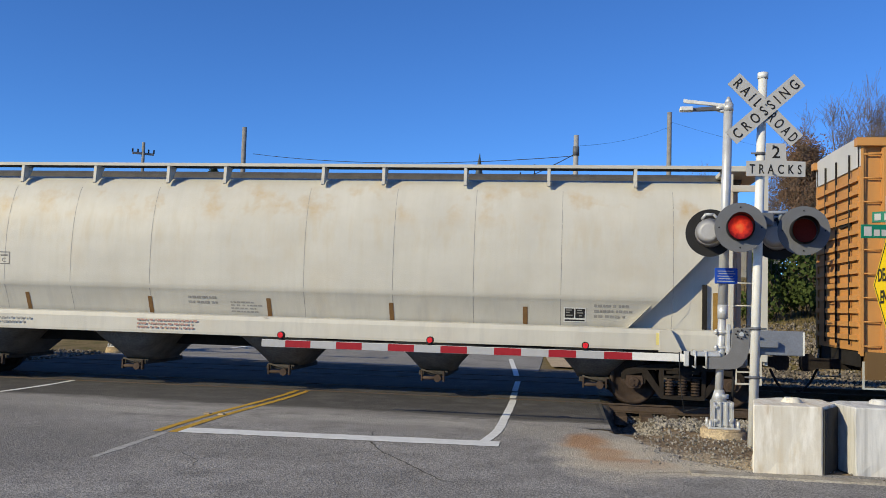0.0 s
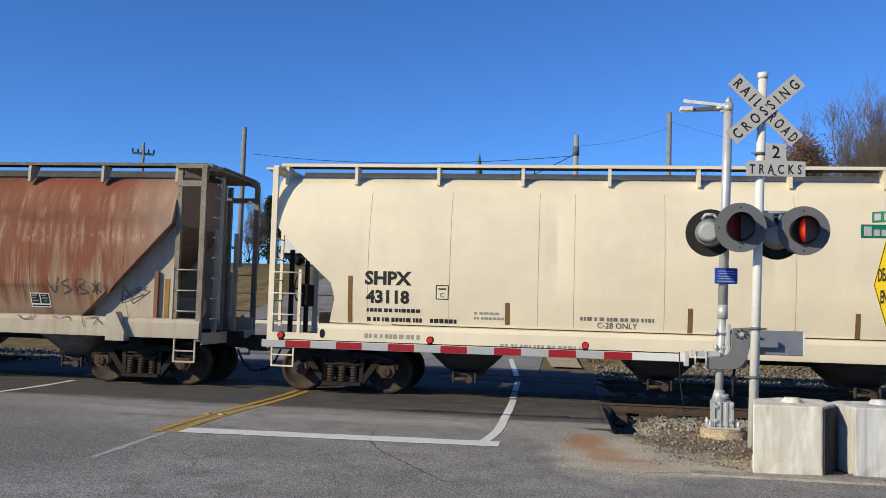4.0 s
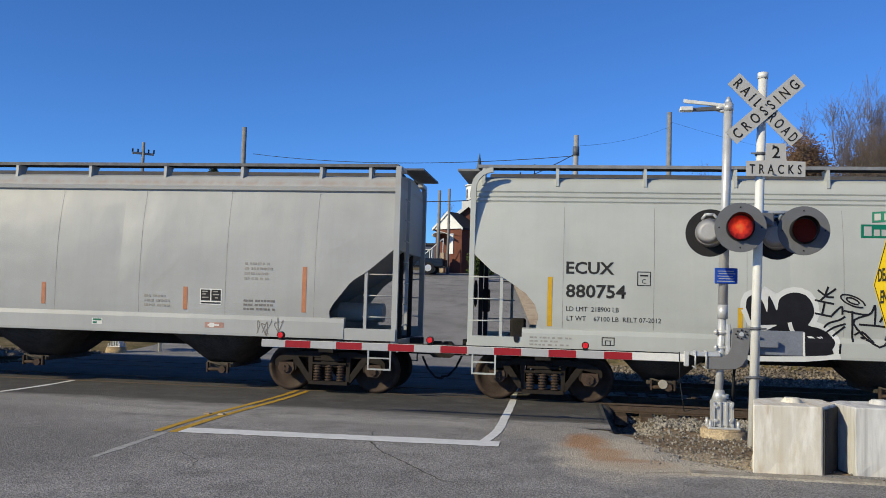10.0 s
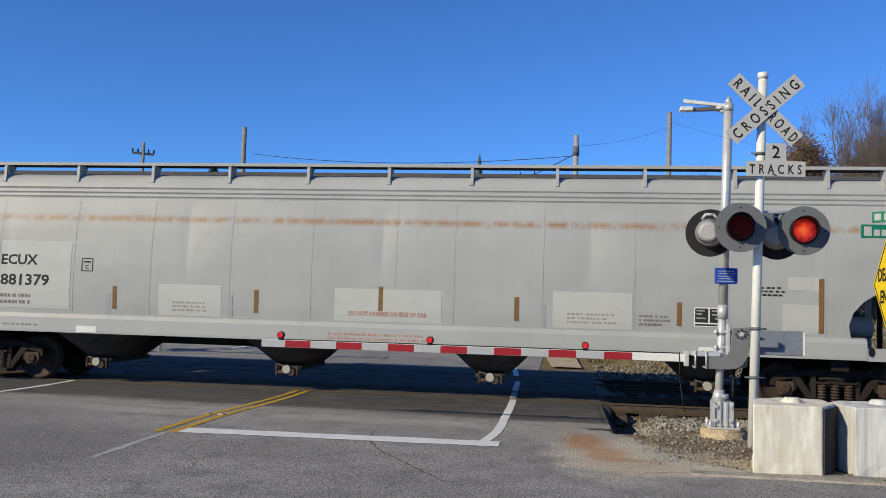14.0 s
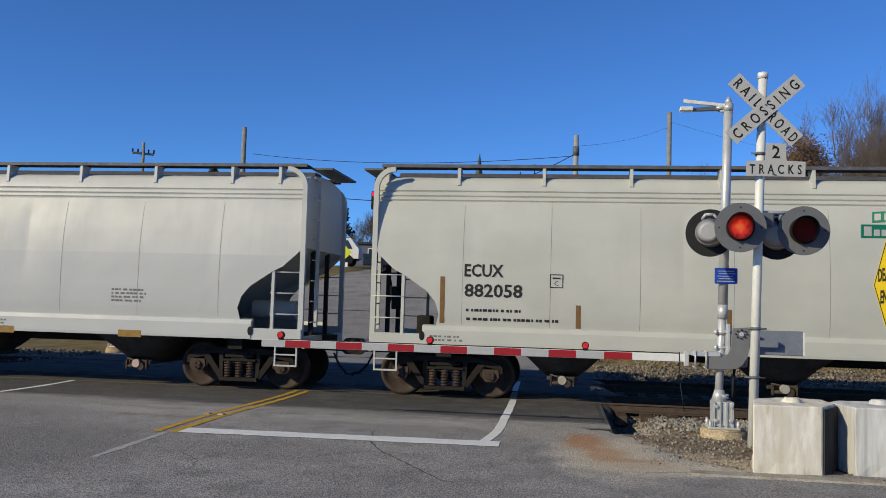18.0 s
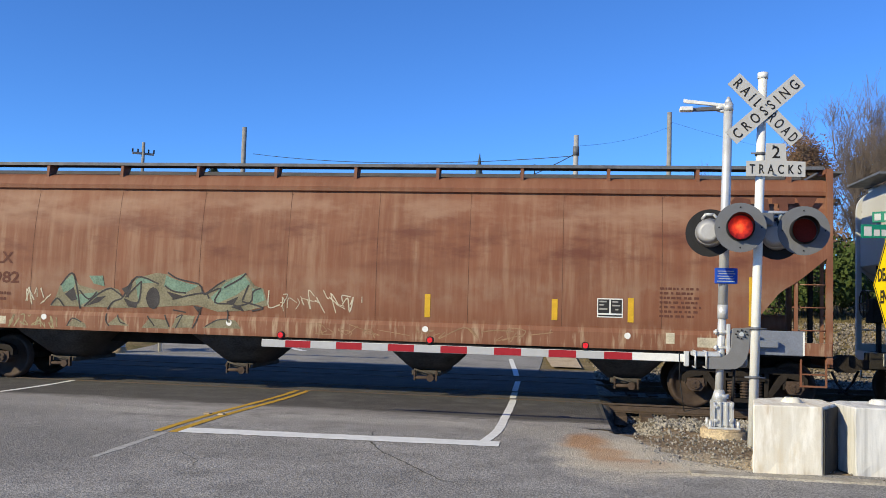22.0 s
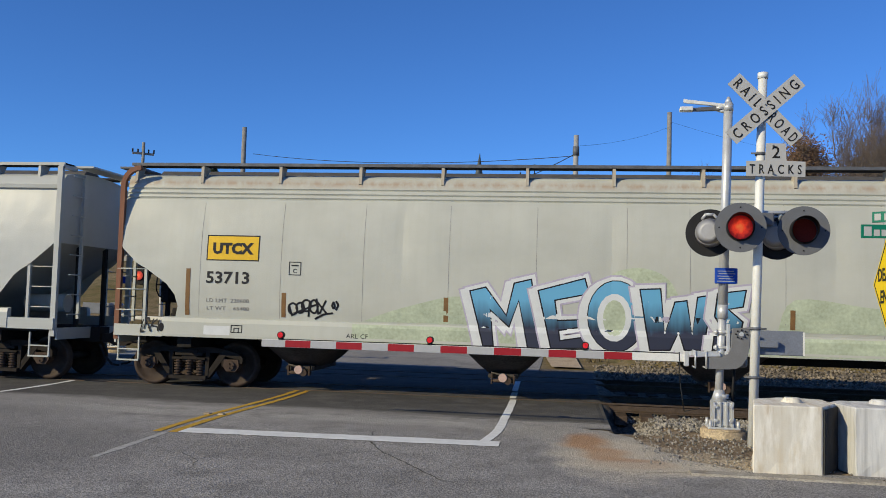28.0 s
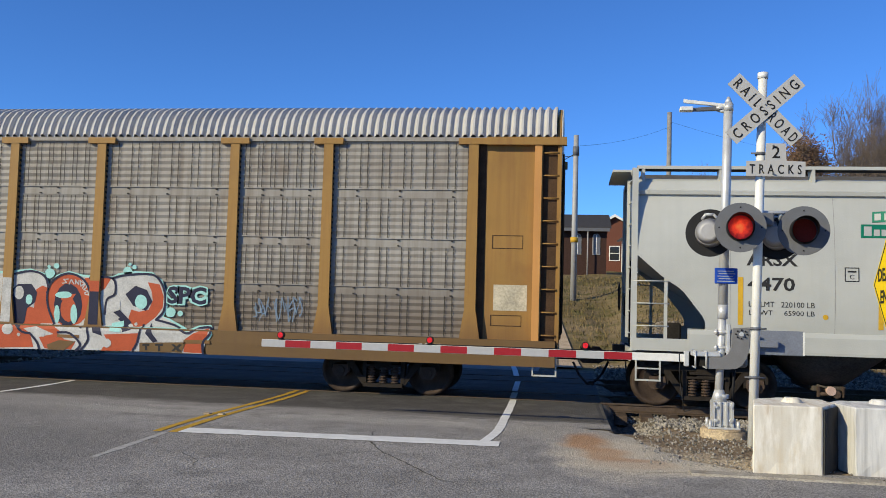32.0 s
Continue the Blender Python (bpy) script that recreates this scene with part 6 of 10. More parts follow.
xom = hopper_car("hopper_car", 23.15, 43.23, "chord", P_XOM, P_XOM, (CUT_STRAIGHT, CUT_STRAIGHT), "light grey covered hopper car with a black scrawl", 4, 3.75, 4.15, None, chord_dents, SEAM, (1.1, 1.52), 5, walk_mat=WALK_STEEL)
ec6 = hopper_car("hopper_car", 1.90, 21.93, "flat", P_EC6, P_EC6, (CUT_ROUND, CUT_ROUND), "grey covered hopper car with a rusty seam and paint patches", 4, 3.75, 4.18, CAP_WHITE, flat_dents, SEAM, (1.04, 1.44), 6)
ec7 = hopper_car("hopper_car", -19.52, 0.57, "flat", P_EC7, P_EC7, (CUT_ROUND, CUT_ROUND), "off-white covered hopper car with brown reflectors", 4, 3.75, 4.18, CAP_WHITE, flat_dents, SEAM, (1.04, 1.44), 7, walk_mat=WALK_STEEL)
cpc = hopper_car("hopper_car", -40.94, -20.88, "flat", P_CPC, P_CPC, (CUT_ROUND, CUT_ROUND), "white covered hopper car with a yellow notice", 4, 3.75, 4.18, CAP_PINK, flat_dents, SEAM, (1.04, 1.44), 8, walk_mat=WALK_STEEL)
gp = hopper_car("hopper_car", -61.36, -42.27, "chord", P_GP, P_GP, (CUT_STRAIGHT, CUT_STRAIGHT), "rusty brown covered hopper car with faded green graffiti", 4, 3.6, 3.95, None, creases(19.09, (5.1, 8.75, 12.39), 0.5), SEAM_RUST, (1.1, 1.5), 9, walk_mat=WALK_STEEL, seams=[1.9, 3.25, 5.1, 6.92, 8.75, 10.57, 12.39, 14.19, 16.04, 17.19])
cef = hopper_car("hopper_car", -82.22, -62.55, "chord", P_CEF, P_CEF, (CUT_SQUARE, CUT_SQUARE), "bone white covered hopper car with thin outlined graffiti", 4, 3.7, 4.1, CAP_PINK, creases(19.67, (5.8,), 0.5), plain("seam_bone", (0.43, 0.425, 0.375), 0.8, 0, 0.3, 4, 0), (1.0, 1.42), 10, walk_mat=WALK_STEEL)
ut = hopper_car("hopper_car", -103.62, -83.58, "flat", P_UT, P_UT, (CUT_ROUND, CUT_ROUND), "greenish white covered hopper car with a yellow panel and blue graffiti", 4, 3.75, 4.18, CAP_PINK, flat_dents, SEAM, (1.04, 1.44), 11, walk_mat=WALK_STEEL, post_paint=R_RUST, roof=T_RUST)
ar = hopper_car("hopper_car", -125.01, -104.93, "chord", P_AR, P_AR, (CUT_STRAIGHT, CUT_STRAIGHT), "silver grey covered hopper car with yellow reflectors", 4, 3.75, 4.18, CAP_PINK, chord_dents, SEAM, (1.1, 1.52), 12)
HOPPERS = [aex, shpx, rust, ec4, xom, ec6, ec7, cpc, gp, cef, ut, ar]

# ---- markings and spray paint ----
MARK_FAINT = plain("mark_faint", (0.2, 0.19, 0.18), 0.8, 0, 0.2, 10, 0)
MARK_GREY = plain("mark_grey", (0.33, 0.32, 0.3), 0.8, 0, 0.2, 10, 0)
MARK_RUSTY = plain("mark_rusty", (0.12, 0.05, 0.035), 0.8, 0, 0.2, 10, 0)
SPRAY_BLACK = plain("spray_black", (0.012, 0.012, 0.016), 0.6, 0, 0.2, 6, 0)
SPRAY_WHITE = plain("spray_white", (0.62, 0.635, 0.635), 0.6, 0, 0.06, 6, 0)
SPRAY_TEAL = plain("spray_teal", (0.03, 0.085, 0.11), 0.6, 0, 0.15, 6, 0)
SPRAY_GREY = plain("spray_grey", (0.2, 0.2, 0.21), 0.6, 0, 0.2, 4, 0)
SPRAY_PALE = plain("spray_pale", (0.5, 0.45, 0.34), 0.75, 0, 0.3, 3, 0)
SPRAY_RED = plain("spray_red", (0.42, 0.085, 0.035), 0.6, 0, 0.15, 4, 0)
SPRAY_MINT = plain("spray_mint", (0.32, 0.6, 0.57), 0.6, 0, 0.15, 4, 0)
SPRAY_NAVY = plain("spray_navy", (0.02, 0.022, 0.05), 0.6, 0, 0.15, 4, 0)
SPRAY_LILAC = plain("spray_lilac", (0.44, 0.4, 0.5), 0.6, 0, 0.15, 4, 0)
SPRAY_MIST = plain("spray_green_mist", (0.44, 0.49, 0.36), 0.8, 0, 0.2, 2, 0)
SPRAY_TEAL_GREEN = plain("sticker_green_print", (0.03, 0.16, 0.11), 0.6, 0, 0.3, 20, 0)
PATCH = plain("paint_patch", (0.46, 0.465, 0.455), 0.6, 0, 0.05, 4, 0)
PATCH_DARK = plain("paint_patch_grey", (0.33, 0.34, 0.35), 0.6, 0, 0.1, 4, 0)
PANEL_YELLOW = plain("panel_yellow", (0.72, 0.45, 0.03), 0.5, 0, 0.08, 4, 0)
STICKER = plain("sticker_yellow", (0.62, 0.55, 0.22), 0.6, 0, 0.1, 6, 0)
PINKISH = plain("stencil_red", (0.42, 0.25, 0.21), 0.7, 0, 0.2, 8, 0)


def consolidated(car, x0, x1, z0, z1):
    """The black framed test-date stencil of two or three squares."""
    w = x1 - x0
    decal("stencil_panel", car, [bar(x0 - 0.02, x1 + 0.02, z0 - 0.06, z1 + 0.02)], MARK_WHITE, 2)
    decal("stencil_panel", car, [bar(x0, x0 + w * 0.47, z0 + 0.02, z1), bar(x0 + w * 0.53, x1, z0 + 0.02, z1), bar(x0, x1, z0 - 0.04, z0 - 0.01)], MARK_BLACK, 3)
    decal("stencil_digits", car, [bar(x0 + w * a, x0 + w * (a + long), z0 + (z1 - z0) * b, z0 + (z1 - z0) * (b + 0.1)) for a, long, b in ((0.05, 0.3, 0.8), (0.05, 0.2, 0.58), (0.05, 0.34, 0.3), (0.6, 0.25, 0.8), (0.6, 0.32, 0.55), (0.72, 0.14, 0.28))], MARK_GREY, 4)["kind"] = "stuff"


def oval_hole(car, x, z):
    decal("sill_hole", car, [disc_points(x, z, 0.055, 16, 0.09)], SPRAY_BLACK, 2)


def placard(car, x, z):
    """A small framed holder with two hooks."""
    decal("placard_holder", car, [bar(x, x + 0.24, z, z + 0.018), bar(x, x + 0.24, z + 0.14, z + 0.158), bar(x, x + 0.018, z, z + 0.15), bar(x + 0.222, x + 0.24, z, z + 0.15), bar(x + 0.06, x + 0.08, z, z + 0.1), bar(x + 0.06, x + 0.18, z + 0.085, z + 0.1), bar(x + 0.15, x + 0.17, z, z + 0.1)], MARK_BLACK, 2)


def name_and_number(car, mark, number, box_a, box_b, material, fat=0.0):
    word(car, mark, *box_a, material, 2, fat)
    word(car, number, *box_b, material, 2, fat)


# cream car
name_and_number(aex, "AEX", "5413", (2.31, 3.0, 2.6, 2.85), (2.33, 3.02, 2.2, 2.44), MARK_BLACK)
plate_mark(aex, 3.63, 3.89, 2.42, 2.68, MARK_FAINT)
small_print(aex, 2.62, 3.64, 1.56, 1.8, 2, MARK_FAINT)
small_print(aex, 3.0, 4.6, 1.2, 1.36, 2, MARK_GREY)
small_print(aex, 6.8, 8.3, 1.18, 1.4, 3, PINKISH)
small_print(aex, 7.8, 8.6, 1.7, 1.9, 2, MARK_GREY)
small_print(aex, 8.7, 9.4, 1.55, 1.8, 4, MARK_GREY)
reflectors(aex, [(4.21, 1.5, 1.85), (6.93, 1.5, 1.84), (9.46, 1.47, 1.86), (11.97, 1.5, 1.84), (14.6, 1.5, 1.84)], STRIPE_BROWN)
consolidated(aex, 15.4, 15.78, 1.63, 1.83)
small_print(aex, 15.95, 16.7, 1.65, 1.95, 3, MARK_GREY)
for spot in [bar(2.3, 2.5, 1.16, 1.36), bar(17.1, 17.3, 1.2, 1.42)]:
    decal("sticker", aex, [spot], STICKER, 2)
# ivory car
name_and_number(shpx, "SHPX", "43118", (1.97, 2.89, 2.19, 2.45), (2.0, 2.85, 1.83, 2.08), MARK_BLACK, 0.01)
plate_mark(shpx, 3.38, 3.63, 1.93, 2.21, MARK_BLACK)
small_print(shpx, 2.01, 3.12, 1.63, 1.77, 1, MARK_BLACK, 0.02)
small_print(shpx, 2.02, 3.13, 1.44, 1.6, 1, MARK_BLACK, 0.02)
small_print(shpx, 3.27, 3.84, 1.44, 1.6, 1, MARK_BLACK, 0.02)
word(shpx, "C-28 ONLY", 6.48, 7.22, 1.47, 1.58, MARK_BLACK)
small_print(shpx, 6.16, 7.56, 1.58, 1.72, 1, MARK_FAINT, 0.02)
small_print(shpx, 2.0, 3.15, 1.11, 1.28, 1, MARK_GREY, 0.02)
small_print(shpx, 2.18, 2.99, 0.98, 1.11, 1, MARK_GREY, 0.02)
small_print(shpx, 4.13, 4.82, 1.55, 1.74, 2, MARK_GREY)
small_print(shpx, 4.66, 6.29, 1.02, 1.16, 1, MARK_GREY, 0.02)
reflectors(shpx, [(1.63, 1.43, 2.35), (4.73, 1.48, 1.9), (8.14, 1.43, 1.89), (11.1, 1.42, 1.88), (14.49, 1.46, 1.88), (17.66, 1.42, 2.34)], STRIPE_BROWN)
for k, (line, a, b) in enumerate((("CAUTION DO NOT USE STEAM, BOILING", 15.84, 17.3), ("WATER OR SHARP OBJECT TO CLEAN.", 15.88, 17.26), ("ENTER CAR WITH SOFT SOLED SHOES ONLY", 15.8, 17.34))):
    word(shpx, line, a, b, 2.27 - 0.085 * k, 2.335 - 0.085 * k, MARK_BLACK)
small_print(shpx, 15.9, 17.2, 2.0, 2.09, 1, MARK_BLACK, 0.05)
consolidated(shpx, 16.97, 17.38, 1.68, 1.92)
decal("paint_patch", shpx, [bar(9.51, 9.97, 1.1, 1.27)], PATCH_DARK, 2)
oval_hole(shpx, 18.0, 1.13); oval_hole(shpx, 1.15, 1.2)
SPRAY_DUSK = plain("spray_dark_grey", (0.075, 0.075, 0.08), 0.7, 0, 0.25, 4, 0)
SPRAY_SILVER = plain("spray_silver", (0.62, 0.63, 0.67), 0.6, 0, 0.2, 4, 0)
decal("spray_paint", shpx, [[(13.29, 1.08), (13.55, 1.33), (14.85, 1.37), (14.94, 1), (13.35, 0.95)], [(14.92, 1.36), (15.72, 1.32), (15.68, 1.04), (15.01, 1)], [(15.72, 1.31), (16.87, 1.29), (16.8, 1.06), (15.71, 1.04)]], SPRAY_SILVER, 2, "silver sprayed lower letters")
decal("spray_paint", shpx, [[(13.03, 1.7), (13.84, 1.75), (13.96, 1.36), (13.26, 1.33)], [(14.18, 1.8), (14.52, 1.61), (14.45, 1.35), (14.12, 1.4)], [(14.77, 1.72), (15.09, 1.72), (15.23, 1.39), (14.89, 1.37)], [(15.29, 1.7), (15.57, 1.55), (15.48, 1.38), (15.23, 1.39)], [(15.77, 1.8), (16.17, 1.68), (16.54, 1.53), (16.45, 1.35), (15.69, 1.32)], [(16.3, 1.76), (16.77, 1.75), (16.9, 1.34), (16.5, 1.35), (16.54, 1.54)]], SPRAY_GREY, 2, "grey sprayed block letters")
decal("spray_shadow", shpx, [[(12.89, 1.55), (13.1, 1.67), (13.26, 1.35), (13.12, 1.14), (13.05, 1.21)], [(13.95, 1.69), (14.16, 1.68), (14.1, 1.4), (13.95, 1.22)], [(14.65, 1.61), (14.79, 1.63), (14.93, 1.46), (14.74, 1.48)], [(15.1, 1.62), (15.29, 1.62), (15.22, 1.36)], [(15.58, 1.74), (15.78, 1.73), (15.71, 1.33), (15.52, 1.27)], [(14.36, 1.31), (14.62, 1.32), (14.6, 1.16), (14.48, 1.08), (14.35, 1.16)], [(15.91, 1.19), (16.02, 1.31), (16.02, 1.17)], [(16.29, 1.26), (16.5, 1.25), (16.42, 1.1)], [(15.2, 1.17), (15.38, 1.08), (15.24, 1.06)], [(13.13, 1.02), (13.32, 1.05), (13.31, 0.92), (13.13, 0.93)], [(14.87, 1), (14.93, 1.16), (15.03, 0.98)]], SPRAY_DUSK, 3)
strokes("spray_outline", shpx, [[(12.89, 1.55), (13.03, 1.7), (13.84, 1.75), (13.96, 1.36)], [(13.1, 1.14), (13.32, 1.11), (13.55, 1.33), (13.72, 1.18)], [(13.96, 1.36), (14.1, 1.4), (14.18, 1.8), (14.52, 1.61), (14.45, 1.35)], [(14.07, 1.36), (14.11, 0.97)], [(14.74, 1.48), (14.77, 1.72), (15.09, 1.72), (15.23, 1.39)], [(14.89, 1.37), (14.94, 1)], [(15.29, 1.7), (15.57, 1.55)], [(15.77, 1.8), (16.17, 1.68), (16.54, 1.53), (16.45, 1.35), (16.42, 1.1)], [(16.3, 1.76), (16.77, 1.75), (16.91, 1.33), (16.75, 1.33), (16.81, 1.07)], [(15.72, 1.31), (15.75, 1.07)]], 0.035, SPRAY_DUSK, 4, bend=1)
# rusted car
word(rust, "5440", 2.51, 3.14, 2.13, 2.39, plain("mark_worn_black", (0.09, 0.075, 0.065), 0.8, 0, 0.5, 9, 0), 2)
for tank_car, e in ((rust, -1), (rust, 1), (aex, -1), (aex, 1)):
    hr = tank_car["half"]
    part("end_reflector", boxm(*sorted((e * (hr - 0.83), e * (hr - 0.93))), -1.29, -1.283, 1.35, 2.2), STRIPE_DULL, tank_car)
    # on the cream car this dark bar paints the brace's shadow
    part("brace_and_shade", boxm(*sorted((e * (hr - 1.05), e * (hr - 1.13))), -1.36, -1.282, 1.1, 2.35), R_RUST if tank_car is rust else UNDER_DARK, tank_car)
    if tank_car is aex:
        continue
    tag_bm = bmesh.new()
    rt = random.Random(5 + e)
    pa = (e * (hr - 1.6), 1.75)
    for k in range(14):
        pb = (e * (hr - 1.25 - rt.random() * 0.75), rt.uniform(1.5, 2.15))
        rod(tag_bm, (pa[0], -1.284, pa[1]), (pb[0], -1.284, pb[1]), 0.009, 4)
        pa = pb
    part("end_scrawl", tag_bm, MARK_FAINT, tank_car, "dark sprayed scribble")["kind"] = "stuff"
reflectors(rust, [(3.04, 1.52, 1.9), (6.17, 1.48, 1.87), (9.92, 1.48, 1.83), (13.28, 1.45, 1.85), (16.6, 1.48, 1.85)], STRIPE_DULL, 0.08)
consolidated(rust, 15.3, 15.7, 1.6, 1.82)
MARK_SOOT = plain("mark_soot", (0.11, 0.09, 0.08), 0.8, 0, 0.35, 8, 0)
strokes("spray_scrawl", rust, [[(7.4, 2.1), (7.62, 2.06)], [(7.51, 2.1), (7.71, 1.73)], [(7.39, 1.83), (7.72, 2.01)], [(7.75, 1.72), (7.78, 2.02), (7.9, 2), (7.83, 1.89), (8.02, 1.74)], [(8.17, 2.08), (8.08, 1.92), (8.19, 1.79), (8.3, 1.92), (8.24, 2.08)], [(8.69, 2.04), (8.52, 1.97), (8.68, 1.87), (8.58, 1.76)], [(8.96, 1.75), (8.97, 2.11), (9.15, 2.06)], [(8.94, 1.93), (9.12, 1.95)], [(9.36, 1.95), (9.4, 1.78)], [(9.82, 2.06), (10.1, 2.13)], [(9.99, 2.1), (9.88, 1.79)]], 0.034, MARK_SOOT, 2, "faded dark sprayed scribble")
strokes("spray_scrawl", rust, [[(10.08, 1.75), (10.2, 1.98), (10.32, 1.75)], [(10.56, 2.04), (10.45, 1.93), (10.52, 1.81), (10.64, 1.92)], [(10.86, 2.1), (10.7, 1.99), (10.89, 1.89), (10.77, 1.76)], [(10.84, 1.83), (11.02, 1.67)], [(10.96, 1.84), (10.82, 1.66)], [(11.33, 2.11), (11.16, 1.99), (11.27, 1.83), (11.38, 1.9)], [(11.51, 1.79), (11.53, 2.1), (11.67, 2.07), (11.58, 1.95), (11.78, 1.82)], [(11.85, 1.92), (11.93, 1.81)], [(12.57, 2.23), (12.67, 1.81)], [(12.84, 2.21), (12.64, 1.99), (12.85, 1.78)], [(12.99, 1.95), (13.14, 2.16), (13.2, 1.9)]], 0.034, MARK_SOOT, 2)
strokes("spray_scrawl", rust, [[(12.55, 2.04), (12.78, 1.77)], [(12.56, 1.76), (12.79, 2.07)], [(12.89, 1.73), (13.04, 2.02), (13.21, 1.74)], [(12.95, 1.86), (13.15, 1.86)], [(13.37, 2.0), (13.37, 1.76), (13.59, 1.79), (13.58, 2.01)], [(13.77, 1.78), (13.76, 2.01), (14.01, 1.84)], [(14.17, 2.06), (14.28, 1.79)]], 0.028, MARK_SOOT, 2, bend=3)
strokes("spray_scrawl", rust, [[(15.69, 2.17), (15.87, 1.86), (15.97, 2.16)], [(16.2, 2.14), (16.05, 2.05), (16.24, 1.93), (16.07, 1.84)], [(16.36, 1.83), (16.38, 2.15), (16.58, 2.09), (16.41, 1.98), (16.62, 1.88), (16.36, 1.83)], [(16.72, 2.07), (16.89, 1.89)], [(16.89, 2.08), (16.71, 1.88)], [(16.8, 2.12), (16.8, 1.84)]], 0.03, MARK_SOOT, 2, bend=3)
strokes("spray_scrawl", rust, [[(15.13, 1.37), (15.29, 1.29), (15.44, 1.36)], [(15.39, 1.29), (15.54, 1.37)], [(15.91, 1.37), (16.06, 1.32)], [(16.11, 1.34), (16.26, 1.37), (16.32, 1.28)], [(16.57, 1.36), (16.62, 1.18)], [(16.67, 1.34), (16.9, 1.37), (16.83, 1.22)], [(16.9, 1.34), (17.03, 1.23)]], 0.015, MARK_RUSTY, 2, bend=3)
small_print(rust, 7.6, 8.8, 1.15, 1.28, 2, MARK_GREY)
small_print(rust, 2.4, 3.8, 1.55, 1.75, 2, MARK_FAINT)
# pale grey car with the black and white figure
name_and_number(ec4, "ECUX", "880754", (1.87, 2.76, 2.49, 2.72), (1.87, 2.98, 2.04, 2.29), MARK_BLACK, 0.0055)
plate_mark(ec4, 3.19, 3.44, 2.29, 2.56, MARK_BLACK)
word(ec4, "LD LMT  218900 LB", 1.88, 2.86, 1.78, 1.87, MARK_BLACK)
word(ec4, "LT WT    67100 LB  RELT 07-2012", 1.89, 3.64, 1.6, 1.69, MARK_BLACK)
reflectors(ec4, [(1.52, 1.48, 2.42), (5.02, 1.48, 1.93), (8.33, 1.48, 1.94), (11.5, 1.44, 1.87), (14.9, 1.48, 1.9), (18.1, 1.5, 2.4)], STRIPE_YELLOW)
small_print(ec4, 1.2, 2.0, 1.1, 1.3, 3, MARK_GREY)
oval_hole(ec4, 0.95, 1.24); oval_hole(ec4, 19.1, 1.2)
small_print(ec4, 14.3, 14.8, 1.6, 1.85, 3, MARK_GREY)
consolidated(ec4, 15.75, 16.15, 1.58, 1.82)
small_print(ec4, 16.7, 17.3, 2.05, 2.5, 5, MARK_GREY)
figure = curve_points([(5.16, 1.94), (5.18, 2.1), (5.29, 2.18), (5.41, 2.13), (5.48, 2), (5.54, 1.87), (5.56, 2.16), (5.63, 2.07), (5.71, 1.9), (5.75, 2.1), (5.89, 2.21), (6.06, 2.24), (6.23, 2.18), (6.33, 2.04), (6.36, 1.86), (6.3, 1.72), (6.27, 1.64), (6.48, 1.59), (6.65, 1.48), (6.72, 1.35), (6.67, 1.22), (6.57, 1.11), (5.26, 1.06), (5.2, 1.15), (5.22, 1.28), (5.35, 1.42), (5.58, 1.56), (5.71, 1.64), (5.4, 1.63), (5.24, 1.72)], 3)
decal("spray_figure", ec4, [swell(figure[::2], 0.1)], SPRAY_WHITE, 2, "white outlined black sprayed blob shape")
decal("spray_figure", ec4, [figure], SPRAY_BLACK, 3)
decal("spray_figure", ec4, ribbon(curve_points([(5.94, 1.67), (5.98, 1.55), (6.09, 1.41), (6.15, 1.3), (6.17, 1.09)], 4), 0.07), SPRAY_WHITE, 4)
strokes("spray_scrawl", ec4, [[(6.43, 2.29), (6.56, 2.19)], [(6.6, 2.35), (6.56, 2.19), (6.69, 2.17)], [(6.73, 2.32), (6.56, 2.19), (6.48, 2.12)], [(6.38, 2.11), (6.69, 2.05)], [(6.54, 2.06), (6.5, 1.86)], [(6.38, 1.87), (6.66, 1.82)], [(6.66, 1.83), (6.75, 1.93), (6.84, 2), (6.85, 1.87)], [(6.54, 1.62), (6.62, 1.7), (6.8, 1.76), (6.89, 1.82)], [(6.56, 1.51), (6.7, 1.62), (6.9, 1.69)], [(6.7, 1.47), (6.81, 1.57), (6.89, 1.64)], [(7.02, 1.92), (7.03, 1.38)], [(6.88, 1.93), (7.3, 1.87), (7.41, 2.04), (7.41, 1.7)]], 0.036, SPRAY_BLACK, 2, "black sprayed scribble")
strokes("spray_scrawl", ec4, [[(7.3, 1.87), (7.04, 1.71), (7.48, 1.29), (7.68, 1.62), (7.15, 1.69)], [(7.07, 1.5), (7.2, 1.55), (7.38, 1.37), (7.18, 1.46)], [(7.5, 1.75), (7.65, 2.05)], [(7.51, 1.77), (7.62, 1.88), (7.73, 1.91), (7.64, 1.78)], [(7.59, 1.42), (7.66, 1.57), (7.77, 1.67), (7.79, 1.38)], [(7.87, 1.72), (7.8, 1.64), (7.9, 1.6), (7.84, 1.53), (7.99, 1.46)], [(6.81, 1.32), (6.8, 1.16)]], 0.036, SPRAY_BLACK, 2)
strokes("spray_scrawl", ec4, [[(x, z - 0.35 * (x - 7.03)) for x, z in disc_points(7.03, 2.11, r, 10, r * 0.42)] for r in (0.21, 0.11)], 0.03, SPRAY_BLACK, 2)
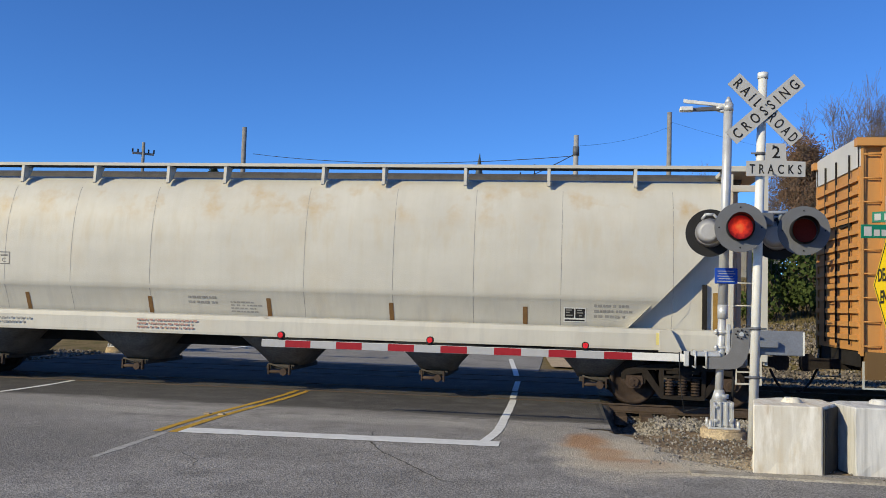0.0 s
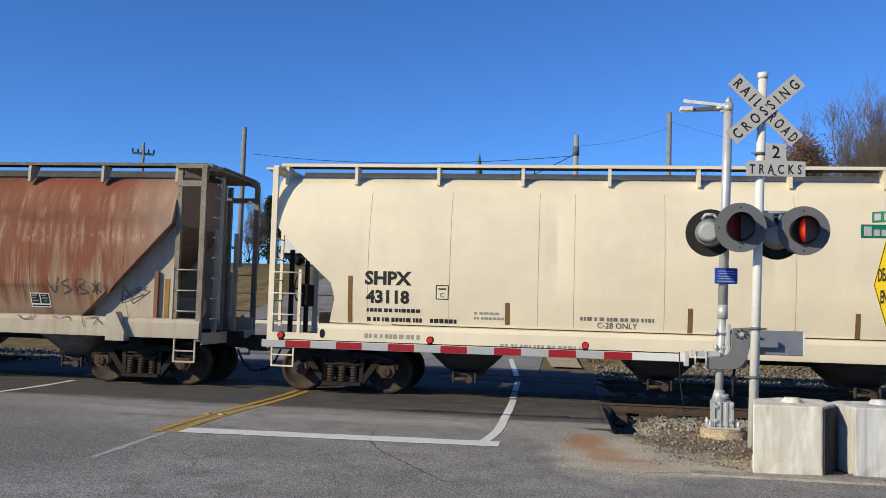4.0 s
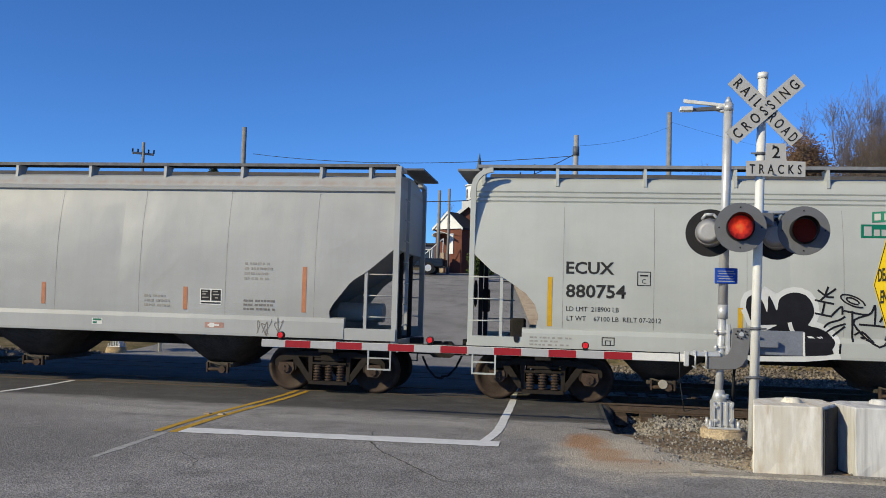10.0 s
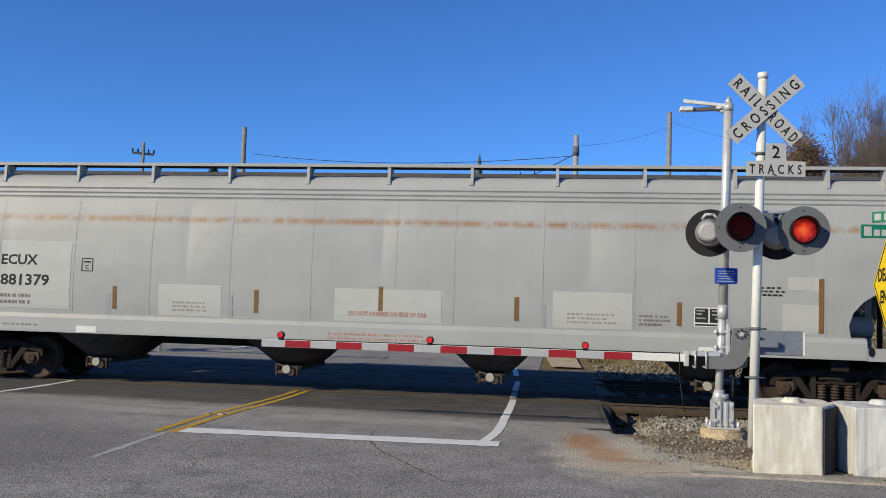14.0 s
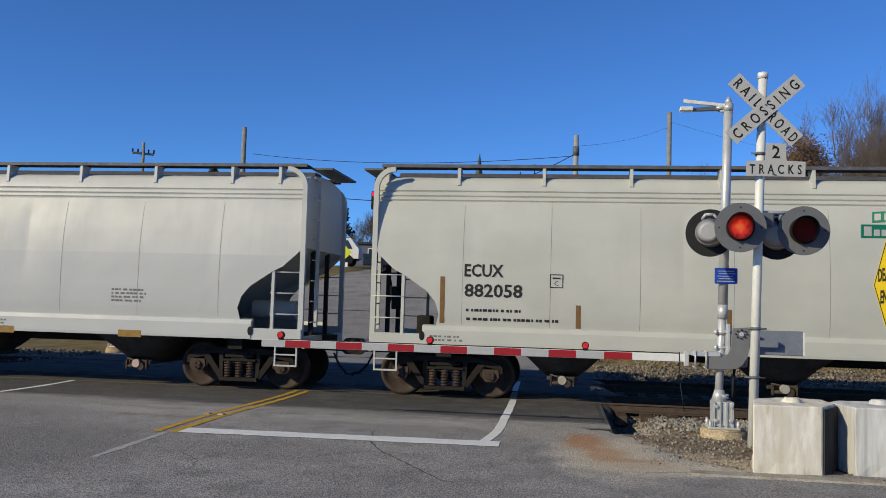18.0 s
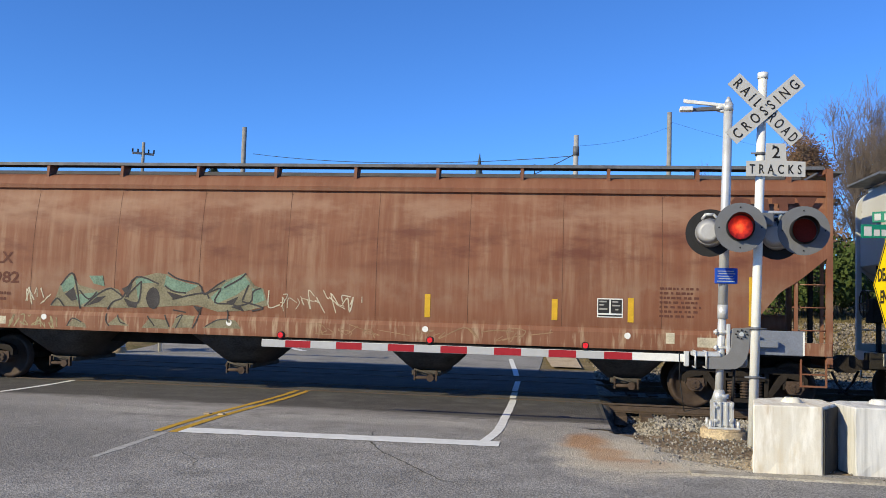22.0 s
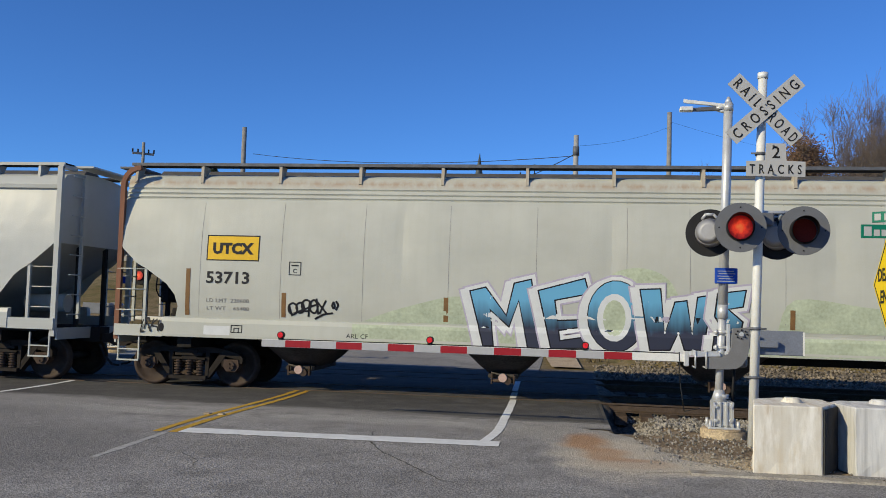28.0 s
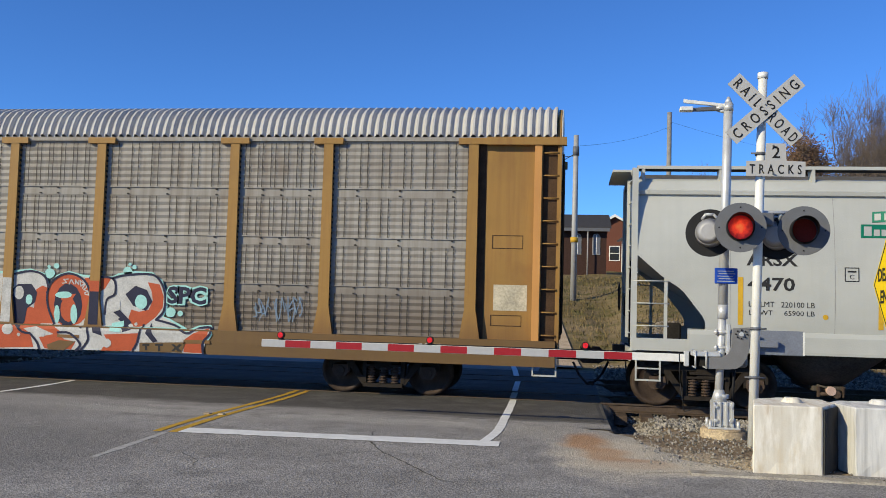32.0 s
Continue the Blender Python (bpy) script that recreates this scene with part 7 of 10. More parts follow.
decal("spray_letters", ec4, [[(8.4, 2.04), (9.23, 2.34), (9.42, 2.23), (9.45, 2), (9.51, 1.06), (8.67, 1.08)], [(9.4, 2.04), (9.93, 2.29), (10.16, 2.17), (10.25, 2), (10.26, 1.38), (10.41, 1.04), (9.52, 1.06)], [(10.23, 2.13), (10.88, 2.29), (11.04, 2.21), (11.19, 2.04), (11.18, 1.46), (11.38, 1.31), (11.35, 1.05), (10.41, 1.04), (10.35, 1.28)], [(11.17, 2.19), (12.07, 2.37), (12.29, 2.18), (12.28, 1.76), (12.24, 1.32), (12.04, 1.29), (12.16, 1.05), (11.31, 1.05), (11.38, 1.34), (11.16, 1.46)]], SPRAY_TEAL, 2, "white block letters sprayed with dark teal outlines")
decal("spray_letters", ec4, [[(8.46, 2.01), (9.23, 2.29), (9.33, 1.67), (9.31, 1.34), (9.07, 1.3), (9.29, 1.18), (9.43, 1.07), (8.71, 1.08)], [(9.45, 2.01), (9.91, 2.22), (10.06, 2.16), (10.14, 1.91), (10.11, 1.57), (10, 1.51), (10.22, 1.23), (10.37, 1.05), (9.54, 1.07), (9.5, 1.36)], [(10.27, 2.08), (10.92, 2.22), (11.06, 1.94), (11.03, 1.58), (10.92, 1.49), (11.12, 1.47), (11.13, 1.3), (10.68, 1.28), (10.8, 1.06), (10.44, 1.05), (10.33, 1.33)], [(10.82, 1.25), (11.31, 1.26), (11.3, 1.05), (10.89, 1.04)]], SPRAY_WHITE, 3)
decal("spray_letters", ec4, [[(11.22, 2.13), (12.03, 2.28), (12.11, 2.15), (12.12, 1.46), (11.79, 1.46), (11.94, 1.28), (12.05, 1.06), (11.38, 1.05), (11.4, 1.25), (11.51, 1.4), (11.22, 1.52), (11.18, 1.71)]], SPRAY_WHITE, 3)
strokes("spray_letters", ec4, [[(8.87, 1.6), (9.33, 1.66)], [(9.72, 1.29), (9.98, 1.29)], [(9.84, 1.28), (9.9, 1.18)], [(10.54, 1.33), (10.83, 1.32)], [(12.08, 1.27), (12.24, 1.3)]], 0.03, SPRAY_TEAL, 4)
decal("spray_letters", ec4, [[(9.7, 1.89), (9.76, 1.89), (9.79, 1.54)], [(10.79, 1.95), (10.86, 1.88), (10.84, 1.59)]], SPRAY_TEAL, 4)
decal("sticker", ec4, [bar(10.02, 10.33, 1.1, 1.22)], SPRAY_TEAL_GREEN, 4, "small green sticker")
reflectors(ec4, [(11.5, 1.44, 1.87)], STRIPE_YELLOW)
strokes("spray_scrawl", ec4, [[(12.6, 2.14), (12.57, 1.74)], [(12.53, 2.12), (12.72, 2.1), (12.68, 1.96), (12.57, 1.93), (12.74, 1.9), (12.72, 1.75), (12.56, 1.72)], [(12.83, 1.93), (12.89, 1.85), (12.84, 1.77), (12.78, 1.85), (12.83, 1.93)], [(12.97, 2.02), (12.96, 1.76)], [(12.94, 2.02), (13.08, 1.97), (13.05, 1.88), (12.97, 1.87), (13.12, 1.74)], [(13.14, 2.07), (13.37, 2.06), (13.2, 1.9), (13.33, 1.88), (13.17, 1.72)], [(12.74, 1.63), (13.05, 1.66), (13.36, 1.65), (12.95, 1.57)]], 0.026, SPRAY_TEAL, 2)
for holder, x, z in ((ec4, 2.55, 1.15), (ut, 2.52, 1.15), (xom, 1.85, 1.22), (gp, 1.78, 1.28)):
    placard(holder, x, z)
# light grey car
name_and_number(xom, "XOMX", "710346", (2.18, 3.08, 2.69, 2.94), (2.2, 3.25, 2.25, 2.5), MARK_BLACK, 0.0055)
plate_mark(xom, 3.79, 4.04, 2.45, 2.72, MARK_BLACK)
word(xom, "LD LMT   219800 LB", 2.21, 3.29, 1.95, 2.05, MARK_BLACK)
word(xom, "LT WT     66200 LB", 2.21, 3.29, 1.8, 1.89, MARK_BLACK)
small_print(xom, 2.22, 3.1, 1.66, 1.74, 1, MARK_BLACK, 0)
reflectors(xom, [(1.81, 1.62, 2.54), (4.64, 1.6, 2.06), (7.68, 1.62, 2.05), (10.1, 1.61, 2.07), (12.57, 1.62, 2.07), (15.67, 1.59, 2.05), (18.15, 1.6, 2.5)], plain("reflector_salmon", (0.46, 0.2, 0.11), 0.5, 0, 0.2, 8))
strokes("spray_scrawl", xom, [[(4.59, 1.69), (4.79, 1.8), (5.07, 1.78)], [(4.81, 2.01), (5, 1.6)], [(5.03, 2.09), (5.03, 1.73)], [(4.9, 1.98), (5.13, 1.76)], [(5.08, 1.68), (5.14, 2.04), (5.22, 1.73)], [(5.09, 2.19), (5.12, 2.04)], [(5.21, 2.09), (5.51, 2.02)], [(5.23, 2.04), (5.57, 1.94)], [(5.3, 1.66), (5.35, 1.93), (5.44, 1.7)], [(5.46, 1.91), (5.49, 1.63)], [(5.4, 1.88), (5.68, 1.83)], [(5.57, 1.67), (5.71, 1.99)], [(5.57, 1.83), (5.76, 1.94)], [(5.68, 1.78), (6.07, 1.79)], [(5.81, 1.84), (6.1, 1.76)], [(5.69, 1.59), (5.85, 1.73)], [(5.72, 1.72), (5.86, 1.56)], [(5.33, 1.6), (5.36, 1.52)], [(5.2, 1.62), (5.31, 1.73)]], 0.024, SPRAY_BLACK, 2, "black sprayed scrawl")
scrawl("spray_scrawl", xom, 17.25, 17.8, 1.12, 1.5, 6, 0.018, MARK_FAINT, 42)
scrawl("spray_scrawl", xom, 3.25, 3.6, 1.66, 2.05, 5, 0.012, MARK_GREY, 43)
consolidated(xom, 16.05, 16.47, 1.76, 2.0)
small_print(xom, 14.84, 15.43, 1.62, 1.9, 3, MARK_GREY)
for x in (3.73, 16.17):
    decal("logo_plate", xom, [bar(x, x + 0.4, 1.24, 1.35)], PINKISH, 2, "faded red logo sticker")
    decal("logo_plate", xom, [bar(x + 0.06, x + 0.3, 1.28, 1.31), bar(x + 0.1, x + 0.2, 1.25, 1.34)], MARK_WHITE, 3)
decal("sticker", xom, [bar(13.74, 13.97, 1.24, 1.36)], MARK_WHITE, 2)
decal("sticker", xom, [bar(13.76, 13.95, 1.31, 1.35), bar(13.76, 13.85, 1.25, 1.29)], SPRAY_TEAL_GREEN, 3)
small_print(xom, 16.95, 17.6, 2.2, 2.6, 4, MARK_GREY)
small_print(xom, 16.95, 17.75, 1.6, 1.85, 3, MARK_FAINT)
# grey car with the rusty seam
name_and_number(ec6, "ECUX", "881379", (1.87, 2.69, 2.42, 2.63), (1.87, 2.96, 1.99, 2.22), MARK_BLACK, 0.0055)
plate_mark(ec6, 3.67, 3.92, 2.31, 2.58, MARK_BLACK)
for spot in (bar(1.85, 3.43, 1.52, 2.92), bar(5.38, 6.71, 1.46, 2.09), bar(9.06, 11.19, 1.46, 2.1), bar(13.33, 14.81, 1.46, 2.15), bar(17.52, 18.2, 1.49, 2.02), bar(17.61, 18.2, 2.28, 2.52), bar(1.5, 1.67, 2.4, 2.9)):
    decal("paint_patch", ec6, [spot], PATCH, 1)
for spot in [bar(4.24, 4.33, 1.46, 1.86), bar(6.86, 6.95, 1.46, 1.89), bar(13.11, 13.2, 1.46, 1.9), bar(1.5, 1.56, 1.5, 2.0), bar(17.0, 17.26, 1.09, 1.17)]:
    decal("paint_patch", ec6, [spot], PATCH_DARK, 2)
word(ec6, "DO NOT HAMMER ON SIDE OF CAR", 9.35, 10.91, 1.57, 1.66, PINKISH, 2, 0.004)
small_print(ec6, 1.87, 2.7, 1.58, 1.85, 2, MARK_FAINT)
reflectors(ec6, [(1.67, 1.53, 2.49), (4.38, 1.56, 2.02), (7.4, 1.56, 2.02), (9.94, 1.67, 2.15), (12.6, 1.56, 2.02), (15.63, 1.56, 2.0), (18.15, 1.5, 2.5)], STRIPE_BROWN)
oval_hole(ec6, 1.12, 1.22); oval_hole(ec6, 19.05, 1.2)
consolidated(ec6, 15.96, 16.46, 1.62, 1.9)
small_print(ec6, 14.94, 15.54, 1.54, 1.77, 3, MARK_FAINT)
small_print(ec6, 17.1, 17.65, 2.15, 2.35, 3, MARK_BLACK)
small_print(ec6, 5.67, 6.48, 1.54, 1.77, 3, MARK_GREY)
small_print(ec6, 13.6, 14.53, 1.54, 1.77, 3, MARK_GREY)
small_print(ec6, 8.96, 11.06, 1.08, 1.25, 2, PINKISH)
for spot in (bar(3.63, 4.07, 1.06, 1.19), bar(16.02, 16.44, 1.06, 1.19)):
    decal("sticker", ec6, [spot], MARK_WHITE, 2)
small_print(ec6, 2.0, 2.9, 1.15, 1.22, 1, MARK_FAINT)
# off-white car
name_and_number(ec7, "ECUX", "882058", (1.85, 2.6, 2.39, 2.63), (1.86, 2.97, 2.0, 2.25), MARK_BLACK, 0.006)
plate_mark(ec7, 3.49, 3.74, 2.21, 2.47, MARK_BLACK)
small_print(ec7, 1.89, 2.99, 1.7, 1.8, 1, MARK_BLACK, 0)
small_print(ec7, 1.9, 3.66, 1.53, 1.63, 1, MARK_BLACK, 0)
reflectors(ec7, [(1.38, 1.48, 2.38), (3.99, 1.45, 1.89), (6.75, 1.45, 1.89), (9.98, 1.45, 1.89), (13.22, 1.49, 1.86), (16.2, 1.48, 1.88), (18.3, 1.5, 2.4)], STRIPE_BROWN)
oval_hole(ec7, 1.05, 1.22); oval_hole(ec7, 19.1, 1.2)
small_print(ec7, 1.2, 1.9, 1.12, 1.26, 2, MARK_FAINT)
small_print(ec7, 16.9, 17.6, 1.55, 1.8, 3, MARK_GREY)
# white car, grey below
name_and_number(cpc, "CPCX", "805079", (2.15, 2.89, 2.43, 2.66), (2.01, 3.08, 2.06, 2.3), MARK_BLACK, 0.0055)
plate_mark(cpc, 3.6, 3.86, 2.36, 2.63, MARK_BLACK)
small_print(cpc, 1.98, 2.8, 1.58, 1.82, 2, MARK_FAINT)
for spot in [bar(10.07, 10.85, 1.57, 1.88)]:
    decal("sticker", cpc, [spot], STICKER, 2, "yellow notice sticker")
small_print(cpc, 10.1, 10.82, 1.6, 1.86, 3, MARK_BLACK, 0)
for spot in [bar(1.3, 2.2, 0.98, 1.12), bar(3.14, 3.59, 1.0, 1.14), bar(10.05, 10.52, 1.0, 1.14), bar(13.4, 13.9, 1.0, 1.14), bar(6.7, 7.2, 1.0, 1.14), bar(16.2, 16.7, 1.0, 1.14)]:
    decal("reflector", cpc, [spot], STRIPE_DULL, 2)
oval_hole(cpc, 1.1, 1.24); oval_hole(cpc, 19.0, 1.2)
small_print(cpc, 2.1, 2.6, 1.15, 1.3, 2, MARK_FAINT)
small_print(cpc, 16.0, 16.8, 1.7, 2.0, 4, MARK_FAINT)
small_print(cpc, 13.0, 13.8, 1.1, 1.3, 3, MARK_FAINT)
# rusty brown car
name_and_number(gp, "GPLX", "75982", (2.01, 2.82, 2.44, 2.68), (2.02, 2.98, 2.03, 2.27), MARK_RUSTY, 0.006)
reflectors(gp, [(1.5, 1.61, 2.52), (11.55, 1.58, 2.03), (15.42, 1.6, 2.06), (17.61, 1.6, 2.5), (14.0, 1.6, 2.0)], STRIPE_YELLOW, 0.11)
decal("faded_logo", gp, [[(17.28, 3.56), (17.6, 3.52), (17.66, 3.7), (17.63, 3.95), (17.36, 4.0), (17.28, 3.9)], [(17.7, 3.52), (18.02, 3.52), (17.94, 3.97), (17.78, 3.97)], [(18.02, 3.88), (18.14, 3.88), (18.14, 3.52), (18.3, 3.52), (18.3, 3.88), (18.42, 3.88), (18.42, 4.0), (18.02, 4.0)], [(18.44, 3.52), (18.82, 3.52), (18.7, 3.76), (18.82, 4.0), (18.44, 4.0), (18.55, 3.76)]], MARK_RUSTY, 2, "large faded dark block logo")
consolidated(gp, 14.87, 15.31, 1.74, 2.02)
SPRAY_SAGE = plain("spray_faded_green", (0.21, 0.19, 0.125), 0.8, 0, 0.35, 3)
SPRAY_TEAL_OLD = plain("spray_old_teal", (0.16, 0.24, 0.18), 0.8, 0, 0.35, 3)
SPRAY_SOOT = plain("spray_soot", (0.06, 0.055, 0.055), 0.8, 0, 0.3, 5)
decal("spray_letters", gp, [[(3.69, 1.58), (3.82, 1.77), (3.91, 2.02), (4.16, 2.27), (4.32, 2.03), (4.76, 1.92), (5, 2), (5.2, 1.95), (5.31, 1.78), (5.37, 1.58)], [(5.29, 1.78), (5.57, 2.19), (6, 2.31), (6.26, 2.29), (6.37, 2.11), (6.93, 2.1), (6.91, 1.68), (5.37, 1.58)], [(6.9, 2.1), (7.06, 1.9), (7.43, 2.18), (7.88, 2.35), (8.11, 2.1), (8.28, 2.05), (8.39, 1.72), (7.96, 1.6), (7.33, 1.56), (6.91, 1.68)]], SPRAY_SAGE, 2, "faded green sprayed wild lettering")
decal("spray_letters", gp, [[(3.93, 2.02), (4.16, 2.24), (4.25, 2.08), (4.19, 1.92), (3.98, 1.87)], [(4.24, 1.82), (4.76, 1.89), (4.72, 1.78), (4.35, 1.6)], [(5.56, 2.15), (5.69, 2.24), (6.01, 2.11), (5.71, 2.09), (5.63, 1.74)], [(6.22, 2.26), (6.48, 2.17), (6.91, 2.07), (6.61, 1.9), (6.18, 2.04)], [(7.18, 1.84), (7.48, 2.14), (7.85, 2.33), (8.01, 2.13), (7.74, 1.92), (7.29, 1.71)], [(8.05, 2.05), (8.26, 2.03), (8.32, 1.82), (8.08, 1.73)], [(4.54, 2.22), (4.84, 2.23), (4.89, 2.01), (4.65, 2.06)]], SPRAY_TEAL_OLD, 2.6)
decal("spray_letters", gp, [[(4.02, 1.83), (4.21, 1.98), (4.3, 1.73), (4.18, 1.69)], [(6.23, 1.95), (6.61, 1.85), (6.4, 1.78)], [(7.5, 1.76), (7.77, 1.88), (7.66, 1.7)], [(5.27, 1.97), (5.5, 2.08), (5.42, 1.78)], [(4.51, 1.6), (4.72, 1.78), (4.94, 1.82), (4.77, 1.68)], [(5.34, 1.74), (5.63, 1.7), (5.59, 1.59), (5.42, 1.61)], [(6.81, 1.67), (7.02, 1.64), (6.91, 1.55)], [(7.62, 1.66), (7.81, 1.7), (7.89, 1.58)]], SPRAY_SOOT, 3.2)
decal("spray_letters", gp, [[(6.1, 1.8), (6.09, 1.69), (6.03, 1.6), (5.96, 1.57), (5.88, 1.6), (5.83, 1.68), (5.8, 1.79), (5.82, 1.9), (5.88, 1.99), (5.95, 2.02), (6.03, 1.99), (6.08, 1.91)]], SPRAY_SOOT, 3.2)
strokes("spray_outline", gp, [[(3.93, 2.02), (4.16, 2.27), (4.29, 1.94), (4.36, 1.55)], [(4.35, 1.91), (4.55, 1.74), (4.72, 1.88)], [(4.46, 1.6), (4.72, 1.82), (4.99, 1.97), (5.15, 1.91), (5.29, 1.79), (5.09, 1.7), (4.97, 1.55)], [(5.31, 1.81), (5.58, 2.22), (6.06, 2.09)], [(5.36, 1.8), (5.65, 2.09), (5.69, 2.09), (5.63, 1.7), (5.34, 1.76)], [(6.26, 2.32), (6.48, 2.2), (6.93, 2.1), (7.04, 1.91), (7.32, 2.1), (7.47, 2.19)]], 0.032, SPRAY_SOOT, 4)
strokes("spray_outline", gp, [[(6.21, 2.05), (6.38, 1.95), (6.65, 1.92)], [(6.38, 1.79), (7.01, 1.93), (7.15, 1.83)], [(7.06, 1.9), (7.39, 2.03), (7.27, 1.75), (7.64, 1.72), (7.87, 1.6)], [(7.47, 2.05), (7.8, 2.24), (7.9, 2.34)], [(7.97, 2.11), (7.85, 1.81)], [(8.22, 2.05), (8.07, 1.98), (8.02, 1.77), (7.64, 1.66)], [(7.85, 1.78), (8.28, 1.67), (8.06, 1.6)], [(3.72, 1.6), (3.86, 1.74), (4, 1.59)]], 0.032, SPRAY_SOOT, 4)
decal("spray_letters", gp, [[(4.1, 1.18), (4.3, 1.36), (4.52, 1.23), (4.56, 1.15)], [(5, 1.23), (5.21, 1.41), (5.48, 1.22)], [(5.75, 1.19), (5.91, 1.39), (6.28, 1.36), (6.35, 1.19)], [(7.05, 1.23), (7.34, 1.41), (7.73, 1.4), (7.86, 1.24)], [(6.39, 1.21), (6.51, 1.49), (6.87, 1.46), (6.82, 1.23)]], SPRAY_SAGE, 2)
strokes("spray_outline", gp, [[(4.97, 1.45), (4.97, 1.31), (5.04, 1.21)], [(5.21, 1.43), (5.28, 1.3), (5.38, 1.26)], [(5.86, 1.43), (6.02, 1.24)], [(6.23, 1.46), (6.34, 1.23)], [(6.39, 1.57), (6.65, 1.53)], [(6.97, 1.59), (6.92, 1.38), (6.84, 1.22)], [(7.11, 1.26), (7.34, 1.39), (7.54, 1.42)], [(7.54, 1.59), (7.57, 1.38)], [(4.12, 1.18), (4.23, 1.34), (4.43, 1.27)], [(6.49, 1.42), (6.6, 1.47), (6.48, 1.21)]], 0.026, SPRAY_SOOT, 3)
scrawl("spray_letters", gp, 2.75, 3.9, 1.12, 1.4, 12, 0.02, plain("spray_faded_tan", (0.3, 0.26, 0.15), 0.8, 0, 0.3, 3), 53, 2)
scrawl("spray_scrawl", gp, 3.1, 3.7, 1.6, 1.95, 7, 0.025, SPRAY_PALE, 54, 2)
scrawl("spray_scrawl", gp, 8.4, 10.3, 1.6, 2.05, 14, 0.02, SPRAY_PALE, 55, 2)
scrawl("spray_scrawl", gp, 9.0, 14.0, 1.15, 1.42, 14, 0.018, plain("spray_worn_tan", (0.27, 0.17, 0.1), 0.8, 0, 0.3, 3), 56, 2)
for spot in [bar(2.2, 2.75, 1.18, 1.34), bar(16.12, 16.28, 1.23, 1.43), bar(16.69, 17.36, 1.18, 1.36), bar(17.89, 18.51, 1.44, 1.5)]:
    decal("sticker", gp, [spot], SPRAY_PALE, 2)
for x in (3.6, 7.6, 11.58, 15.42):
    decal("round_sticker", gp, [disc_points(x, 1.35, 0.06, 12)], MARK_WHITE, 3)
small_print(gp, 2.0, 2.9, 1.65, 1.88, 2, MARK_RUSTY)
small_print(gp, 16.0, 16.8, 1.7, 2.3, 7, MARK_RUSTY)
# bone white car
name_and_number(cef, "CEFX", "54305", (1.81, 2.64, 2.65, 2.88), (1.81, 2.84, 2.14, 2.38), MARK_BLACK, 0.006)
plate_mark(cef, 3.59, 3.83, 2.47, 2.72, MARK_BLACK)
word(cef, "LD LMT 220900 LB 100200 KG LO", 1.86, 3.7, 1.78, 1.87, MARK_FAINT)
word(cef, "LT WT   65100 LB  29550 KG", 1.86, 3.52, 1.62, 1.71, MARK_FAINT)
for spot in [bar(1.87, 2.79, 1.43, 1.52), bar(4.93, 5.39, 1.43, 1.5), bar(7.83, 8.28, 1.44, 1.52), bar(11.3, 11.75, 1.44, 1.52), bar(14.4, 14.9, 1.44, 1.52), bar(17.1, 18.0, 1.45, 1.55)]:
    decal("reflector", cef, [spot], STRIPE_YELLOW, 2)
small_print(cef, 9.4, 10.3, 1.5, 1.95, 5, MARK_FAINT)
MARK_THIN = plain("mark_thin", (0.16, 0.155, 0.16), 0.8, 0, 0.3, 6, 0)
strokes("spray_outline", cef, [[(11.3, 1.84), (11.4, 1.88), (11.49, 1.82), (11.48, 1.74), (11.4, 1.7), (11.3, 1.77), (11.31, 1.84)], [(11.93, 1.93), (11.83, 2.01), (11.73, 2.02), (11.71, 1.92), (11.82, 1.85), (11.9, 1.9)], [(11.56, 1.52), (11.67, 1.64), (11.89, 1.71), (12.04, 1.82), (12.12, 2.01), (12.28, 2.1), (12.41, 2.03), (12.46, 1.83), (12.47, 1.45)], [(12.36, 1.88), (12.35, 1.67), (12.31, 1.54)], [(12.47, 2), (12.58, 2.13), (12.72, 2.16), (12.85, 2.04), (12.88, 1.84), (12.75, 1.73), (12.9, 1.72), (13.03, 1.57), (13.08, 1.36), (13, 1.22)], [(12.71, 1.97), (12.72, 1.83)], [(12.87, 2.04), (12.98, 2.14), (13.11, 2.11), (13.17, 1.91), (13.18, 1.68)]], 0.03, MARK_THIN, 2, "thin dark looping sprayed outline letters")
strokes("spray_outline", cef, [[(13.18, 2.07), (13.31, 2.13), (13.44, 2.06), (13.52, 1.81), (13.56, 1.49), (13.54, 1.32), (13.46, 1.13)], [(13.46, 1.95), (13.6, 2.1), (13.74, 2.13), (13.86, 2), (13.88, 1.82), (13.79, 1.74), (13.97, 1.66), (14.07, 1.5), (14.04, 1.29), (13.95, 1.14)], [(14, 2.12), (14.13, 2.11), (14.24, 1.97), (14.23, 1.8), (14.16, 1.75), (14.37, 1.76), (14.52, 1.66), (14.66, 1.47), (14.72, 1.26), (14.7, 1.06)], [(14.07, 2.01), (14.08, 1.88)], [(14.37, 1.95), (14.46, 2.03), (14.6, 2), (14.62, 1.89), (14.52, 1.84), (14.42, 1.93)], [(14.26, 1.59), (14.36, 1.56), (14.41, 1.35), (14.34, 1.14)], [(11.5, 1.37), (11.52, 1.2), (11.62, 1.09)]], 0.03, MARK_THIN, 2)
strokes("spray_outline", cef, [[(12.45, 1.42), (12.37, 1.18), (12.46, 1.11)]], 0.03, MARK_THIN, 2)
decal("stencil_panel", cef, [bar(15.5, 15.85, 1.6, 1.85)], MARK_GREY, 2)
small_print(cef, 16.35, 16.95, 1.75, 2.1, 5, MARK_FAINT)
decal("sill_plate", cef, [bar(1.2, 1.55, 0.94, 1.12), bar(17.55, 17.9, 0.94, 1.12)], MARK_WHITE, 2)
